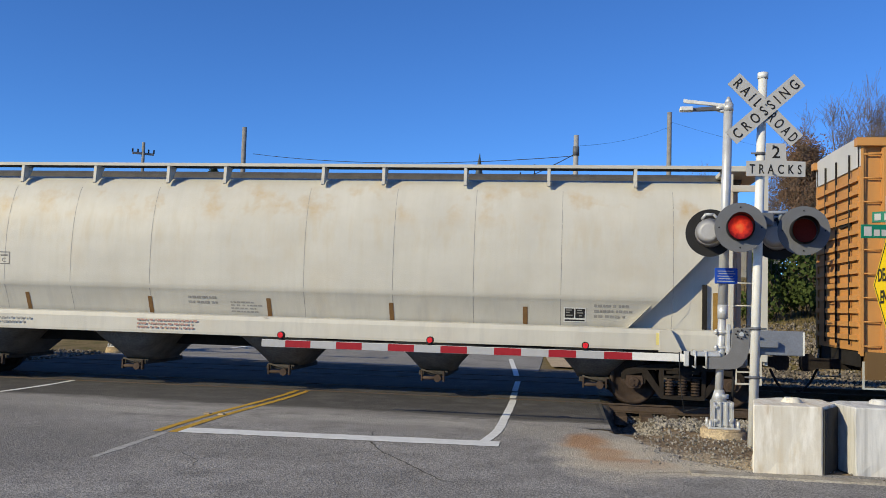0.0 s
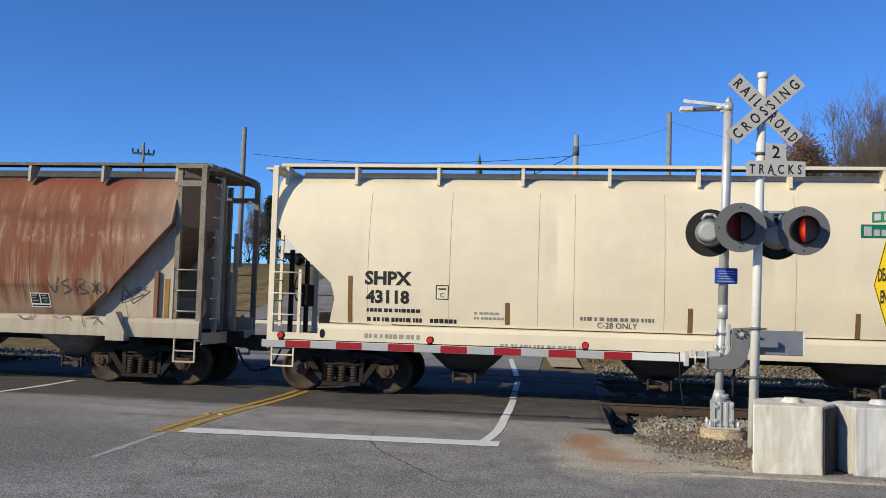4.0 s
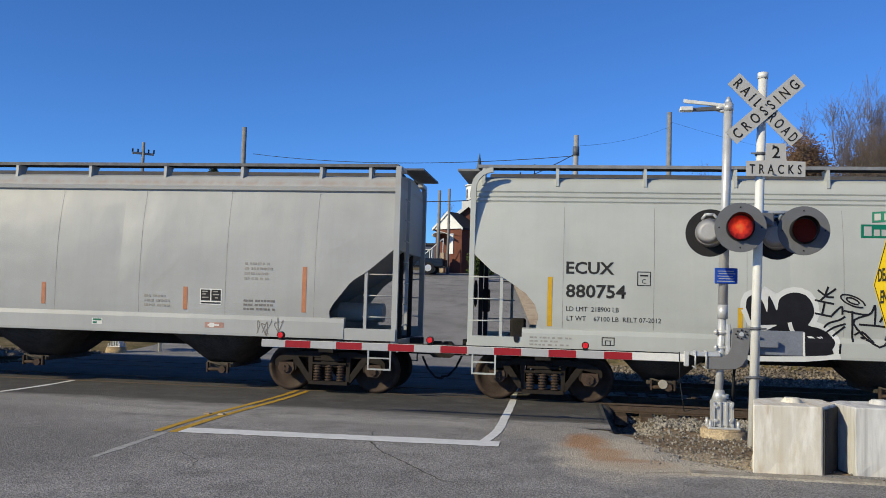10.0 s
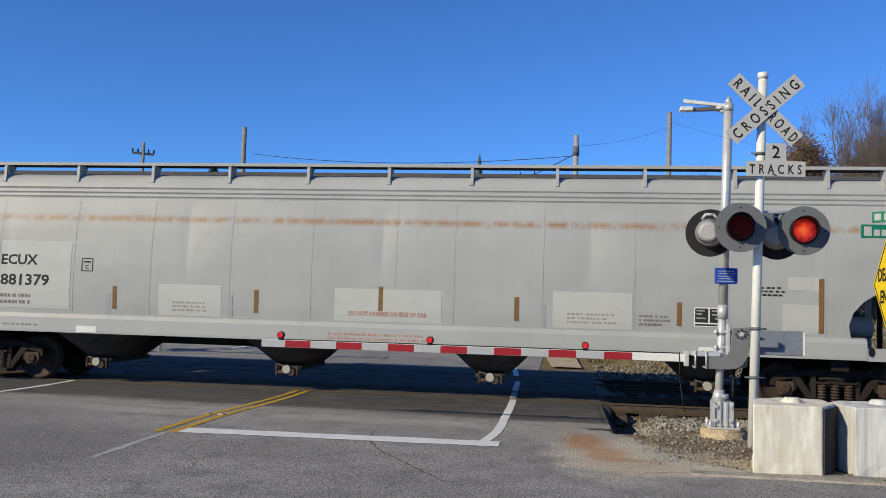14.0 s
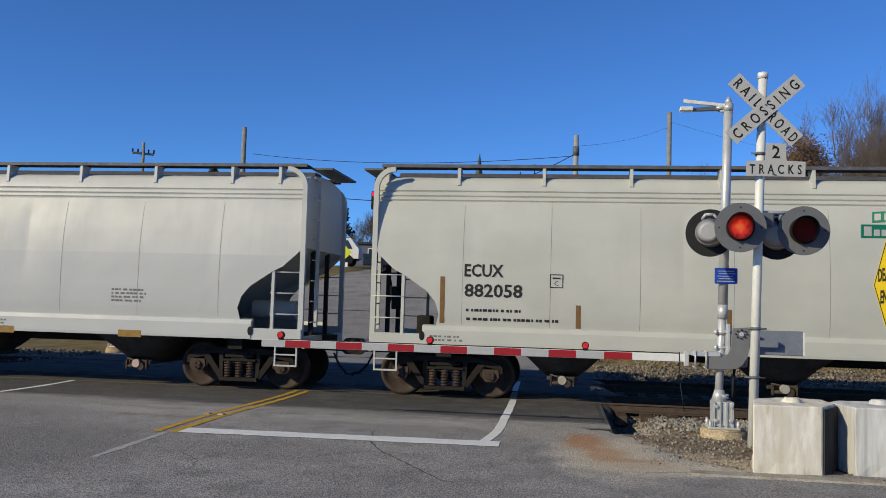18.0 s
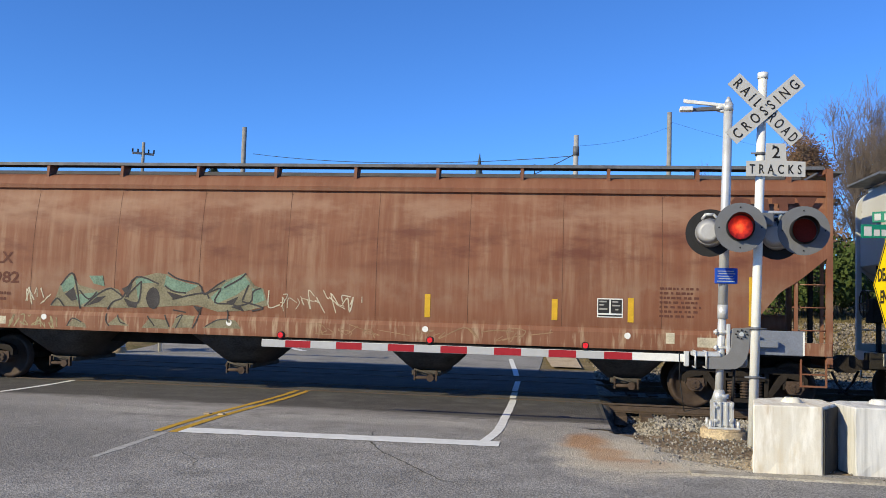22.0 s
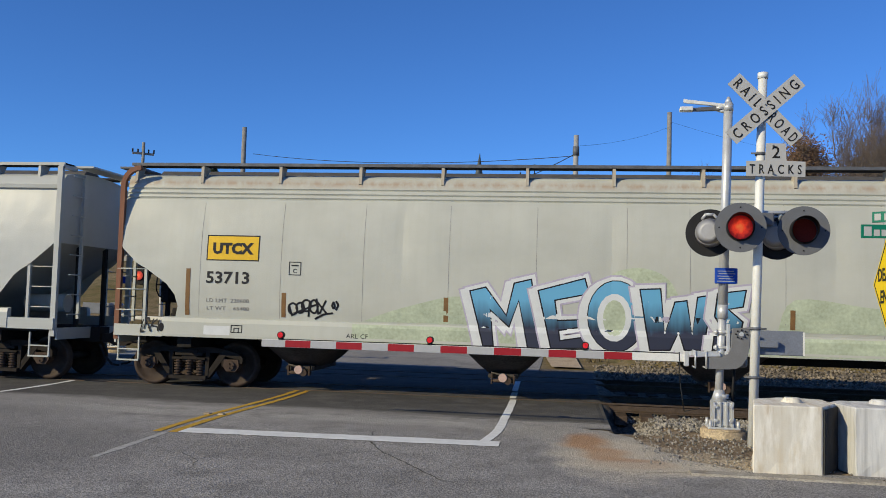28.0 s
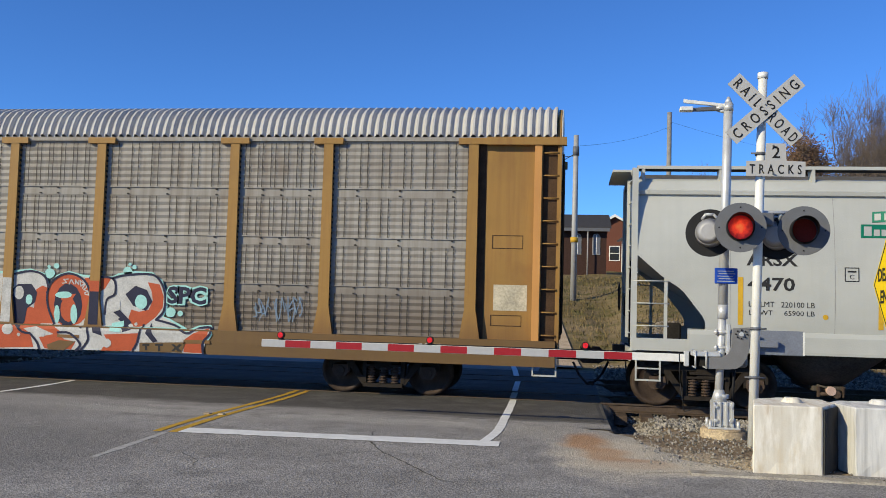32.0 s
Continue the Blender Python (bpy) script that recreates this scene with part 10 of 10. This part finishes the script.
part("nave_roof", prism([(0.2, 3.53), (0.0, 3.4), (4.2, 4.62), (8.4, 3.4), (8.2, 3.53), (4.2, 4.77)], 2.4, 11.3, "yz"), ROOF_DARK, church)
part("fascia", boxm(3.2, 11.2, 0.0, 0.12, 3.2, 3.42), LAMP_GREY, church)
part("nave_end", boxm(10.7, 11.0, 0.9, 8.0, 0, 3.45), BRICK_DARK, church)


GLASS_GREY = plain("stained_window_glass", (0.13, 0.13, 0.145), 0.3, 0, 0.15, 3, 0)
TRIM_GREY = plain("trim_grey", (0.3, 0.29, 0.29), 0.7, 0, 0.1, 5)


def arch(cx, z0, z1, w, n=8):
    return [(cx - w, z0), (cx + w, z0)] + [(cx + w * math.cos(math.pi * k / n), z1 - w + w * math.sin(math.pi * k / n)) for k in range(n + 1)]


for cx, yy in ((3.97, 0.6), (5.2, 0.6), (6.48, 0.6), (7.74, 0.6), (9.0, 0.6), (10.3, 0.6)):
    win = part("window", prism(arch(cx, 1.6, 3.08, 0.27), yy - 0.05, yy + 0.02), TRIM_GREY, church, "pale framed arched window")
    part("pane", prism(arch(cx, 1.66, 3.02, 0.22), yy - 0.07, yy - 0.055), GLASS_GREY, win)
    part("muntin", boxm(cx - 0.02, cx + 0.02, yy - 0.085, yy - 0.072, 1.65, 2.95), TRIM_WHITE, win)
for cx in (4.75, 7.15, 9.7):
    part("porch_column", rods([((cx, 0.1, 0), (cx, 0.1, 3.3))], 0.05, 8), TRIM_GREY, church)
wing_window = wing_part("window", prism([(y, z) for y, z in arch(1.3, 1.5, 2.75, 0.24)], 1.15, 1.19, "yz"), TRIM_GREY, "pale framed arched window")
pane_bm = prism([(y, z) for y, z in arch(1.3, 1.56, 2.69, 0.19)], 1.192, 1.205, "yz")
bmesh.ops.transform(pane_bm, matrix=turned, verts=pane_bm.verts[:])
part("pane", pane_bm, GLASS_GREY, wing_window)
tower = part("tower", soft_box(0.72, 2.78, 1.1, 3.1, 4.2, 5.35, 0.02), TRIM_WHITE, church, "white square tower base")
part("belfry", rod(bmesh.new(), (1.75, 2.1, 5.35), (1.75, 2.1, 6.5), 0.86, 8), TRIM_WHITE, tower, "white eight-sided belfry")
part("tower_cornice", rod(bmesh.new(), (1.75, 2.1, 6.5), (1.75, 2.1, 6.6), 0.95, 8), TRIM_WHITE, tower)
for k in range(8):
    a = math.radians(22.5 + 45 * k)
    louvre = boxm(-0.16, 0.16, -0.02, 0.0, 5.6, 6.25)
    bmesh.ops.transform(louvre, matrix=pose(1.75 + 0.8 * math.sin(a), 2.1 - 0.8 * math.cos(a), 0, 0, 0, 22.5 + 45 * k), verts=louvre.verts[:])
    part("louvre", louvre, LAMP_GREY, tower)
bm = rod(bmesh.new(), (1.78, 2.1, 6.55), (1.82, 2.1, 8.95), 0.42, 8, 0.015)
part("spire", bm, plain("spire_slate", (0.1, 0.12, 0.13), 0.6, 0.2, 0.2), church, "grey metal spire")
for k in range(7):
    part("stair", boxm(-1.5 + k * 0.22, -1.26 + k * 0.22, -2.7, -1.9, 0, 0.2 + k * 0.19), WALK_CONCRETE, church)
part("stair_rail", rods([((-1.5, -2.68, 1.0), (0.0, -2.68, 2.3)), ((-1.45, -2.68, 0.2), (-1.45, -2.68, 1.05)), ((-0.75, -2.68, 0.8), (-0.75, -2.68, 1.65)), ((0.0, -2.68, 1.3), (0.0, -2.68, 2.3))], 0.035, 6), TRIM_WHITE, church)
notice_board = thing("notice_board", pose(-4.82, 58.0, ground_z(-4.82, 58)), "white notice board with illegible dark lines", "sign")
part("board", boxm(-0.35, 0.35, -0.03, 0.03, 0.2, 1.6), TRIM_WHITE, notice_board)
for k in range(5):
    part("text_line", boxm(-0.27, 0.2 + 0.02 * k, -0.04, -0.031, 0.45 + k * 0.22, 0.53 + k * 0.22), MARK_FAINT, notice_board)


# ---- houses ----
def house(x, y, w, d, h, peak, wall, label, turn=0.0, roof=ROOF_DARK, windows=3):
    ob = thing("house", pose(x, y, ground_z(x, y) - 0.2, 0, 0, turn), label, "house", "houses on the hill")
    part("wall", prism([(-w / 2, 0), (w / 2, 0), (w / 2, h), (0, peak), (-w / 2, h)], 0, d), wall, ob)
    for s in (-1, 1):
        part("roof", prism([(0, peak + 0.18), (s * (w / 2 + 0.35), h - 0.1), (s * (w / 2 + 0.35), h - 0.22), (0, peak + 0.02)], -0.4, d + 0.4), roof, ob)
        part("rake_trim", prism([(0, peak + 0.2), (s * (w / 2 + 0.37), h - 0.1), (s * (w / 2 + 0.37), h - 0.3), (0, peak - 0.05)], -0.46, -0.41), TRIM_WHITE, ob)
    for k in range(windows):
        cx = -w / 2 + w * (k + 0.5) / windows
        win = part("window", boxm(cx - 0.5, cx + 0.5, -0.06, 0.02, h * 0.35, h * 0.35 + 1.4), TRIM_WHITE, ob)
        part("pane", boxm(cx - 0.42, cx + 0.42, -0.075, -0.062, h * 0.35 + 0.08, h * 0.35 + 1.32), GLASS_DARK, win)
        part("muntin", boxm(cx - 0.42, cx + 0.42, -0.09, -0.077, h * 0.35 + 0.68, h * 0.35 + 0.73), TRIM_WHITE, win)
    return ob


house(8.6, 74.0, 5.2, 8.0, 3.6, 5.6, plain("white_siding", (0.66, 0.66, 0.63), 0.8, 0, 0.06, 4), "white sided house with a dark gable roof", 12, windows=2)
house(3.9, 84.0, 6.5, 8.0, 3.6, 5.4, BRICK, "red brick house with a dark roof", -4)
house(13.2, 70.0, 5.6, 6.0, 2.6, 4.2, plain("cream_siding", (0.5, 0.46, 0.38), 0.8, 0, 0.06, 4), "cream house with a green metal roof", 20, plain("green_metal_roof", (0.04, 0.11, 0.075), 0.5, 0.2, 0.15), 2)
shop = thing("flat_roofed_building", pose(-19.4, 84.0, ground_z(-19.4, 84) - 0.1), "low blue-grey building with a flat roof", "building")
part("wall", boxm(-2.9, 6.5, 0, 8, 0, 2.1), plain("blue_grey_siding", (0.1, 0.12, 0.17), 0.8, 0, 0.12, 3), shop)
part("roof", boxm(-3.1, 6.7, -0.2, 8.2, 2.1, 2.3), ROOF_DARK, shop)
part("door", boxm(3.0, 4.0, -0.05, 0.0, 0, 1.9), TRIM_WHITE, shop)
for x0 in (-2.2, -0.2, 1.4, 4.8):
    win = part("window", boxm(x0, x0 + 1.1, -0.05, 0.01, 0.8, 1.7), TRIM_WHITE, shop)
    part("pane", boxm(x0 + 0.07, x0 + 1.03, -0.06, -0.052, 0.87, 1.63), GLASS_DARK, win)
house(-44.0, 80.0, 14.0, 9.0, 4.0, 6.4, plain("tan_siding", (0.45, 0.4, 0.33), 0.8, 0, 0.08, 4), "long tan building with a low gable roof", 10, windows=5)


walk_sign = thing("pedestrian_sign", pose(-15.0, 57.5, ground_z(-15.0, 57.5)), "yellow-green diamond crossing sign on a dark post", "road sign")
part("post", rods([((0, 0, 0), (0, 0, 4.6))], 0.06, 8), LAMP_BLACK, walk_sign)
part("diamond", prism([(0, 0.78), (0.5, 1.28), (0, 1.78), (-0.5, 1.28)], -0.07, -0.055), plain("fluorescent_yellow", (0.62, 0.66, 0.03), 0.5, 0, 0.05), walk_sign, "fluorescent yellow diamond")
part("plaque", boxm(-0.24, 0.24, -0.07, -0.055, 0.3, 0.62), TRIM_WHITE, walk_sign)
for pts in ([(-12.6, 33.0), (-9.0, 29.5)], [(-11.6, 29.6), (-9.2, 33.4)], [(-13.6, 40.0), (-8.6, 40.2)]):
    bent_stripe(pts, 0.3, "worn white line on the road beyond the tracks")

# ---- vehicles standing beyond the crossing ----
def pickup(x, y, turn, paint_mat, label):
    ob = thing("pickup_truck", pose(x, y, ground_z(x, y) + 0.01, 0, 0, turn), label, "pickup truck", "standing vehicles")
    part("body", soft_box(-2.6, 2.6, -0.9, 0.9, 0.45, 1.0, 0.08), paint_mat, ob)
    part("cab", prism([(-0.9, 0.98), (1.3, 0.98), (0.8, 1.65), (-0.7, 1.68)], -0.78, 0.78), paint_mat, ob)
    part("bed_side", boxm(-2.6, -1.0, -0.9, -0.82, 0.98, 1.2), paint_mat, ob)
    part("bed_side", boxm(-2.6, -1.0, 0.82, 0.9, 0.98, 1.2), paint_mat, ob)
    part("side_window", prism([(-0.7, 1.05), (0.95, 1.05), (0.65, 1.55), (-0.6, 1.58)], -0.79, -0.781), GLASS_DARK, ob)
    for a in (-1.6, 1.65):
        for s in (-0.85, 0.85):
            w = part("wheel", rod(bmesh.new(), (a, s - 0.1, 0.38), (a, s + 0.1, 0.38), 0.38, 20), LAMP_BLACK, ob)
            part("rim", rod(bmesh.new(), (a, s - 0.11, 0.38), (a, s + 0.11, 0.38), 0.22, 14), GALV, w)
    return ob


pickup(-10.6, 56.0, 0, plain("dark_paint", (0.015, 0.017, 0.022), 0.25, 0.2, 0.1), "dark pickup truck on the cross street")
van = thing("box_truck", pose(-20.9, 72.0, ground_z(-20.9, 72), 0, 0, 5), "white box truck standing by the roadside", "truck", "standing vehicles")
part("box", soft_box(-3.0, 1.6, -1.1, 1.1, 0.9, 3.4, 0.05), TRIM_WHITE, van)
part("cab", prism([(1.7, 0.6), (3.4, 0.6), (3.4, 1.4), (2.7, 2.3), (1.7, 2.3)], -1.0, 1.0), TRIM_WHITE, van)
part("side_window", prism([(1.9, 1.4), (2.9, 1.4), (2.5, 2.1), (1.9, 2.1)], -1.02, -1.005), GLASS_DARK, van)
part("chassis", boxm(-3.0, 3.2, -0.9, 0.9, 0.5, 0.9), UNDER_DARK, van)
for a in (-2.0, 2.5):
    for s in (-0.95, 0.95):
        part("wheel", rod(bmesh.new(), (a, s - 0.13, 0.45), (a, s + 0.13, 0.45), 0.45, 20), LAMP_BLACK, van)


# ---- trees and bushes ----
def grow(bm_thick, bm_thin, p, d, length, r, level, rnd, tips):
    q = p + d * length
    (rod(bm_thick, p, q, r, 6, r * 0.75, cap=False) if level < 3 else rod(bm_thin, p, q, max(r, 0.009), 3, max(r * 0.6, 0.006), cap=False))
    if level >= 6:
        tips.append(q)
        return
    for k in range((5, 3, 3, 3, 4, 4)[level]):
        e = Euler((rnd.uniform(-0.55, 0.55), rnd.uniform(-0.55, 0.55), rnd.uniform(0, 6.28))).to_matrix() @ d
        e = (e + Vector((0, 0, 0.2))).normalized()
        grow(bm_thick, bm_thin, p.lerp(q, rnd.uniform(0.35, 1.0)), e, length * rnd.uniform(0.62, 0.88), r * rnd.uniform(0.42, 0.6), level + 1, rnd, tips)


def bare_tree(x, y, tall, seed, label, leaves=0, leaf_mat=LEAF_BROWN):
    rnd = random.Random(seed)
    ob = thing("tree", pose(x, y, ground_z(x, y) - 0.1), label, "tree", "bare trees")
    thick, thin, tips = bmesh.new(), bmesh.new(), []
    grow(thick, thin, Vector((0, 0, 0)), Vector((0.04, 0, 1)), tall * 0.25, tall * 0.012, 0, rnd, tips)
    part("trunk", thick, BARK, ob)
    part("crown", thin, TWIG, ob, "bare twigs")
    if leaves:
        verts, faces = [], []
        for _ in range(leaves):
            c = rnd.choice(tips) + Vector((rnd.gauss(0, 0.3), rnd.gauss(0, 0.3), rnd.gauss(0, 0.3)))
            m = Euler((rnd.uniform(0, 6), rnd.uniform(0, 6), 0)).to_matrix()
            k = len(verts)
            verts += [c + m @ Vector(v) * rnd.uniform(0.035, 0.075) for v in ((-1, -0.6, 0), (1, -0.6, 0), (1, 0.6, 0), (-1, 0.6, 0))]
            faces.append((k, k + 1, k + 2, k + 3))
        me = bpy.data.meshes.new("leaves"); me.from_pydata(verts, [], faces); me.materials.append(leaf_mat)
        lv = new("leaves", me); lv.parent = ob; lv["kind"] = "stuff"
    return ob


model_a = bare_tree(18.4, 60.0, 16.5, 1, "tall bare winter tree")
model_b = bare_tree(22.0, 66.0, 17.0, 2, "tall bare winter tree")
bare_tree(15.6, 62.0, 11.0, 3, "bare tree with some brown leaves", 3500)
bare_tree(14.2, 58.0, 11.5, 4, "tree that holds many brown leaves", 9000)
rnd_t = random.Random(9)
for k in range(46):
    x = -70 + 140 * (k + rnd_t.random() * 0.8) / 46
    y = rnd_t.uniform(96, 125)
    copy_thing((model_a, model_b)[k % 2], pose(x, y, ground_z(x, y) - 0.2, 0, 0, rnd_t.uniform(0, 360)) @ Matrix.Scale(rnd_t.uniform(0.5, 0.65), 4))
for x, y, s in ((17.2, 55.0, 0.8), (20.5, 62.0, 0.95), (8.8, 64.0, 0.6), (7.6, 70.0, 0.6), (12.6, 60.0, 0.58), (16.4, 66.0, 0.9), (20.0, 56.0, 0.8), (24.0, 60.0, 0.95), (9.5, 86.0, 0.65), (-34.0, 70.0, 0.45), (-28.0, 76.0, 0.5), (-12.5, 90.0, 0.5), (14.5, 48.0, 0.5)):
    copy_thing((model_a, model_b)[int(x) % 2], pose(x, y, ground_z(x, y) - 0.1, 0, 0, x * 37) @ Matrix.Scale(s, 4))


def bush(x, y, w, h, seed, mat, label, n=2600):
    rnd = random.Random(seed)
    ob = thing("bush", pose(x, y, ground_z(x, y)), label, "bush", "bushes behind the tracks")
    stems = bmesh.new()
    for _ in range(16):
        rod(stems, (rnd.uniform(-w, w) * 0.5, rnd.uniform(-0.4, 0.4), -0.1), (rnd.uniform(-w, w) * 0.8, rnd.uniform(-0.6, 0.6), h * rnd.uniform(0.5, 1.05)), 0.025, 4, 0.008)
    part("stem_cluster", stems, BARK, ob)["kind"] = "stuff"
    lumps = [(rnd.uniform(-w, w) * 0.8, rnd.uniform(-0.7, 0.7), h * rnd.uniform(0.15, 0.85), rnd.uniform(0.35, 0.75)) for _ in range(14)]
    verts, faces = [], []
    for _ in range(n):
        lx, ly, lz, lr = rnd.choice(lumps)
        d = Vector((rnd.gauss(0, 1), rnd.gauss(0, 1), rnd.gauss(0, 1))).normalized() * lr * rnd.uniform(0.5, 1.05)
        c = Vector((lx, ly, max(0.05, lz + d.z))) + Vector((d.x, d.y, 0))
        m = Euler((rnd.uniform(0, 6), rnd.uniform(0, 6), 0)).to_matrix()
        k, s = len(verts), rnd.uniform(0.04, 0.085)
        verts += [c + m @ Vector(v) * s for v in ((-1, -0.7, 0), (1, -0.7, 0), (1, 0.7, 0), (-1, 0.7, 0))]
        faces.append((k, k + 1, k + 2, k + 3))
    me = bpy.data.meshes.new("leaves"); me.from_pydata(verts, [], faces); me.materials.append(mat)
    lv = new("leaves", me); lv.parent = ob; lv["kind"] = "stuff"
    return ob


for k, (x, y, w, h, m) in enumerate(((7.6, 35.0, 1.3, 3.2, LEAF_GREEN), (9.4, 36.0, 1.4, 3.0, LEAF_GREEN), (11.4, 36.5, 1.4, 3.2, LEAF_GREEN), (13.6, 37.5, 1.5, 2.6, LEAF_GREEN), (10.4, 38.5, 1.6, 3.6, LEAF_BROWN), (-5.85, 57.0, 0.42, 1.3, LEAF_GREEN))):
    bush(x, y, w, h, 80 + k, m, "ivy covered bush on the bank" if m is LEAF_GREEN else "leafless brown brush on the bank")

LEAF_DARK = plain("evergreen_leaf", (0.022, 0.035, 0.018), 0.85, 0, 0.4, 3, 0.1)


def evergreen(x, y, tall, wide, seed):
    """A dark evergreen: a straight trunk and drooping tiers of small leaf clumps."""
    rnd = random.Random(seed)
    ob = thing("evergreen_tree", pose(x, y, ground_z(x, y) - 0.1), "dark green evergreen tree with a ragged outline", "tree", "evergreen trees")
    part("trunk", rod(bmesh.new(), (0, 0, 0), (0, 0, tall * 0.95), tall * 0.02, 8, 0.02), BARK, ob)
    verts, faces = [], []
    for _ in range(70):
        k = rnd.random() ** 0.8
        a, reach = rnd.uniform(0, 6.28), wide * (1.05 - k) * rnd.uniform(0.5, 1.1)
        z0 = tall * (0.12 + 0.88 * k)
        for _ in range(46):
            f = rnd.random()
            c = Vector((reach * f * math.cos(a), reach * f * math.sin(a), z0 - 0.25 * reach * f)) + Vector((rnd.gauss(0, 0.16), rnd.gauss(0, 0.16), rnd.gauss(0, 0.14)))
            m = Euler((rnd.uniform(0, 6), rnd.uniform(0, 6), 0)).to_matrix()
            i, r = len(verts), rnd.uniform(0.06, 0.14)
            verts += [c + m @ Vector(v) * r for v in ((-1, -0.5, 0), (1, -0.5, 0), (1, 0.5, 0), (-1, 0.5, 0))]
            faces.append((i, i + 1, i + 2, i + 3))
    me = bpy.data.meshes.new("leaves"); me.from_pydata(verts, [], faces); me.materials.append(LEAF_DARK)
    lv = new("leaves", me); lv.parent = ob; lv["kind"] = "stuff"
    return ob


for x, y, tall, wide, seed in ((-23.2, 88.0, 6.0, 2.4, 90), (-36.5, 86.0, 9.5, 3.4, 91), (-31.0, 88.0, 7.0, 2.8, 92), (-19.8, 92.0, 4.6, 2.2, 93)):
    evergreen(x, y, tall, wide, seed)

# ---- dry grass tufts on the bank ----
rnd_g = random.Random(12)
verts, faces = [], []
for _ in range(9000):
    x, y = rnd_g.uniform(-2, 12), rnd_g.uniform(29, 58)
    k = (y - 27.2) / 34.8
    if x < 0.6 - 2.6 * k:
        continue
    z, hgt = ground_z(x, y), rnd_g.uniform(0.05, 0.2)
    a, w = rnd_g.uniform(0, 3.14), 0.03
    i = len(verts)
    verts += [(x - w * math.cos(a), y - w * math.sin(a), z - 0.02), (x + w * math.cos(a), y + w * math.sin(a), z - 0.02), (x + rnd_g.gauss(0, 0.05), y + rnd_g.gauss(0, 0.05), z + hgt)]
    faces.append((i, i + 1, i + 2))
me = bpy.data.meshes.new("grass"); me.from_pydata(verts, [], faces); me.materials.append(GRASS_DRY)
tagged(new("grass", me), "dry brown and green winter grass", "grass", kind="stuff")



# ---- what moves ----
def train_at(t):
    """How far the train has come at t seconds, from its place at 16 s."""
    u = t / 16 - 1
    c = (7.79942432, 0.174490016, -0.00609240832, 0.0636190963, -0.0901557461)
    return 16 * sum(v * u ** (k + 1) / (k + 1) for k, v in enumerate(c))


def motions():
    for car in HOPPERS + RACKS:
        walk(car, [(float(t), pose(car["mid"] + train_at(t), TRACK, 0)) for t in range(33)])
    for wheel, at, car in WHEELSETS:
        base, rows, x0 = wheel.matrix_basis.translation.copy(), [], None
        t = 0.0
        while t <= 32.0:
            x = car["mid"] + train_at(t)
            if -24 < x < 24:
                x0 = x if x0 is None else x0
                rows.append((t, math.degrees((x - x0) / 0.457)))
            t = round(t + 0.0667, 4)
        if not rows:
            rows = [(0.0, 0.0)]
        if rows[0][0] > 0:
            rows.insert(0, (0.0, rows[0][1]))
        if rows[-1][0] < 31.95:
            rows.append((32.0, rows[-1][1]))
        walk(wheel, [(t, pose(base.x, base.y, base.z, 0, a, 0)) for t, a in rows])
    # the two lamps take turns: each lens turns its lit or its dark face out
    on = [5.48 + 1.4653 * k for k in range(-4, 19)]
    for lens, turns in ((LENS_L, [(t, t + 0.892) for t in on]), (LENS_R, [(t + 0.892, t + 1.4653) for t in on])):
        lit = any(a <= 0.0 < b for a, b in turns)
        angle = 0.0 if lit else 180.0
        rows = [(0.0, angle)]
        for t in sorted(v for pair in turns for v in pair):
            if 0.15 < t < 31.9:
                rows += [(t - 0.06, angle), (t - 0.04, angle)]
                for k in range(4):
                    rows.append((t - 0.02 + k * 0.0134, angle + 60.0 * k))
                angle += 180.0
                rows += [(t + 0.04, angle), (t + 0.06, angle)]
        rows.append((32.0, angle))
        walk(lens, [(t, pose(0, 0.008, 0, 0, 0, a)) for t, a in rows])


motions()
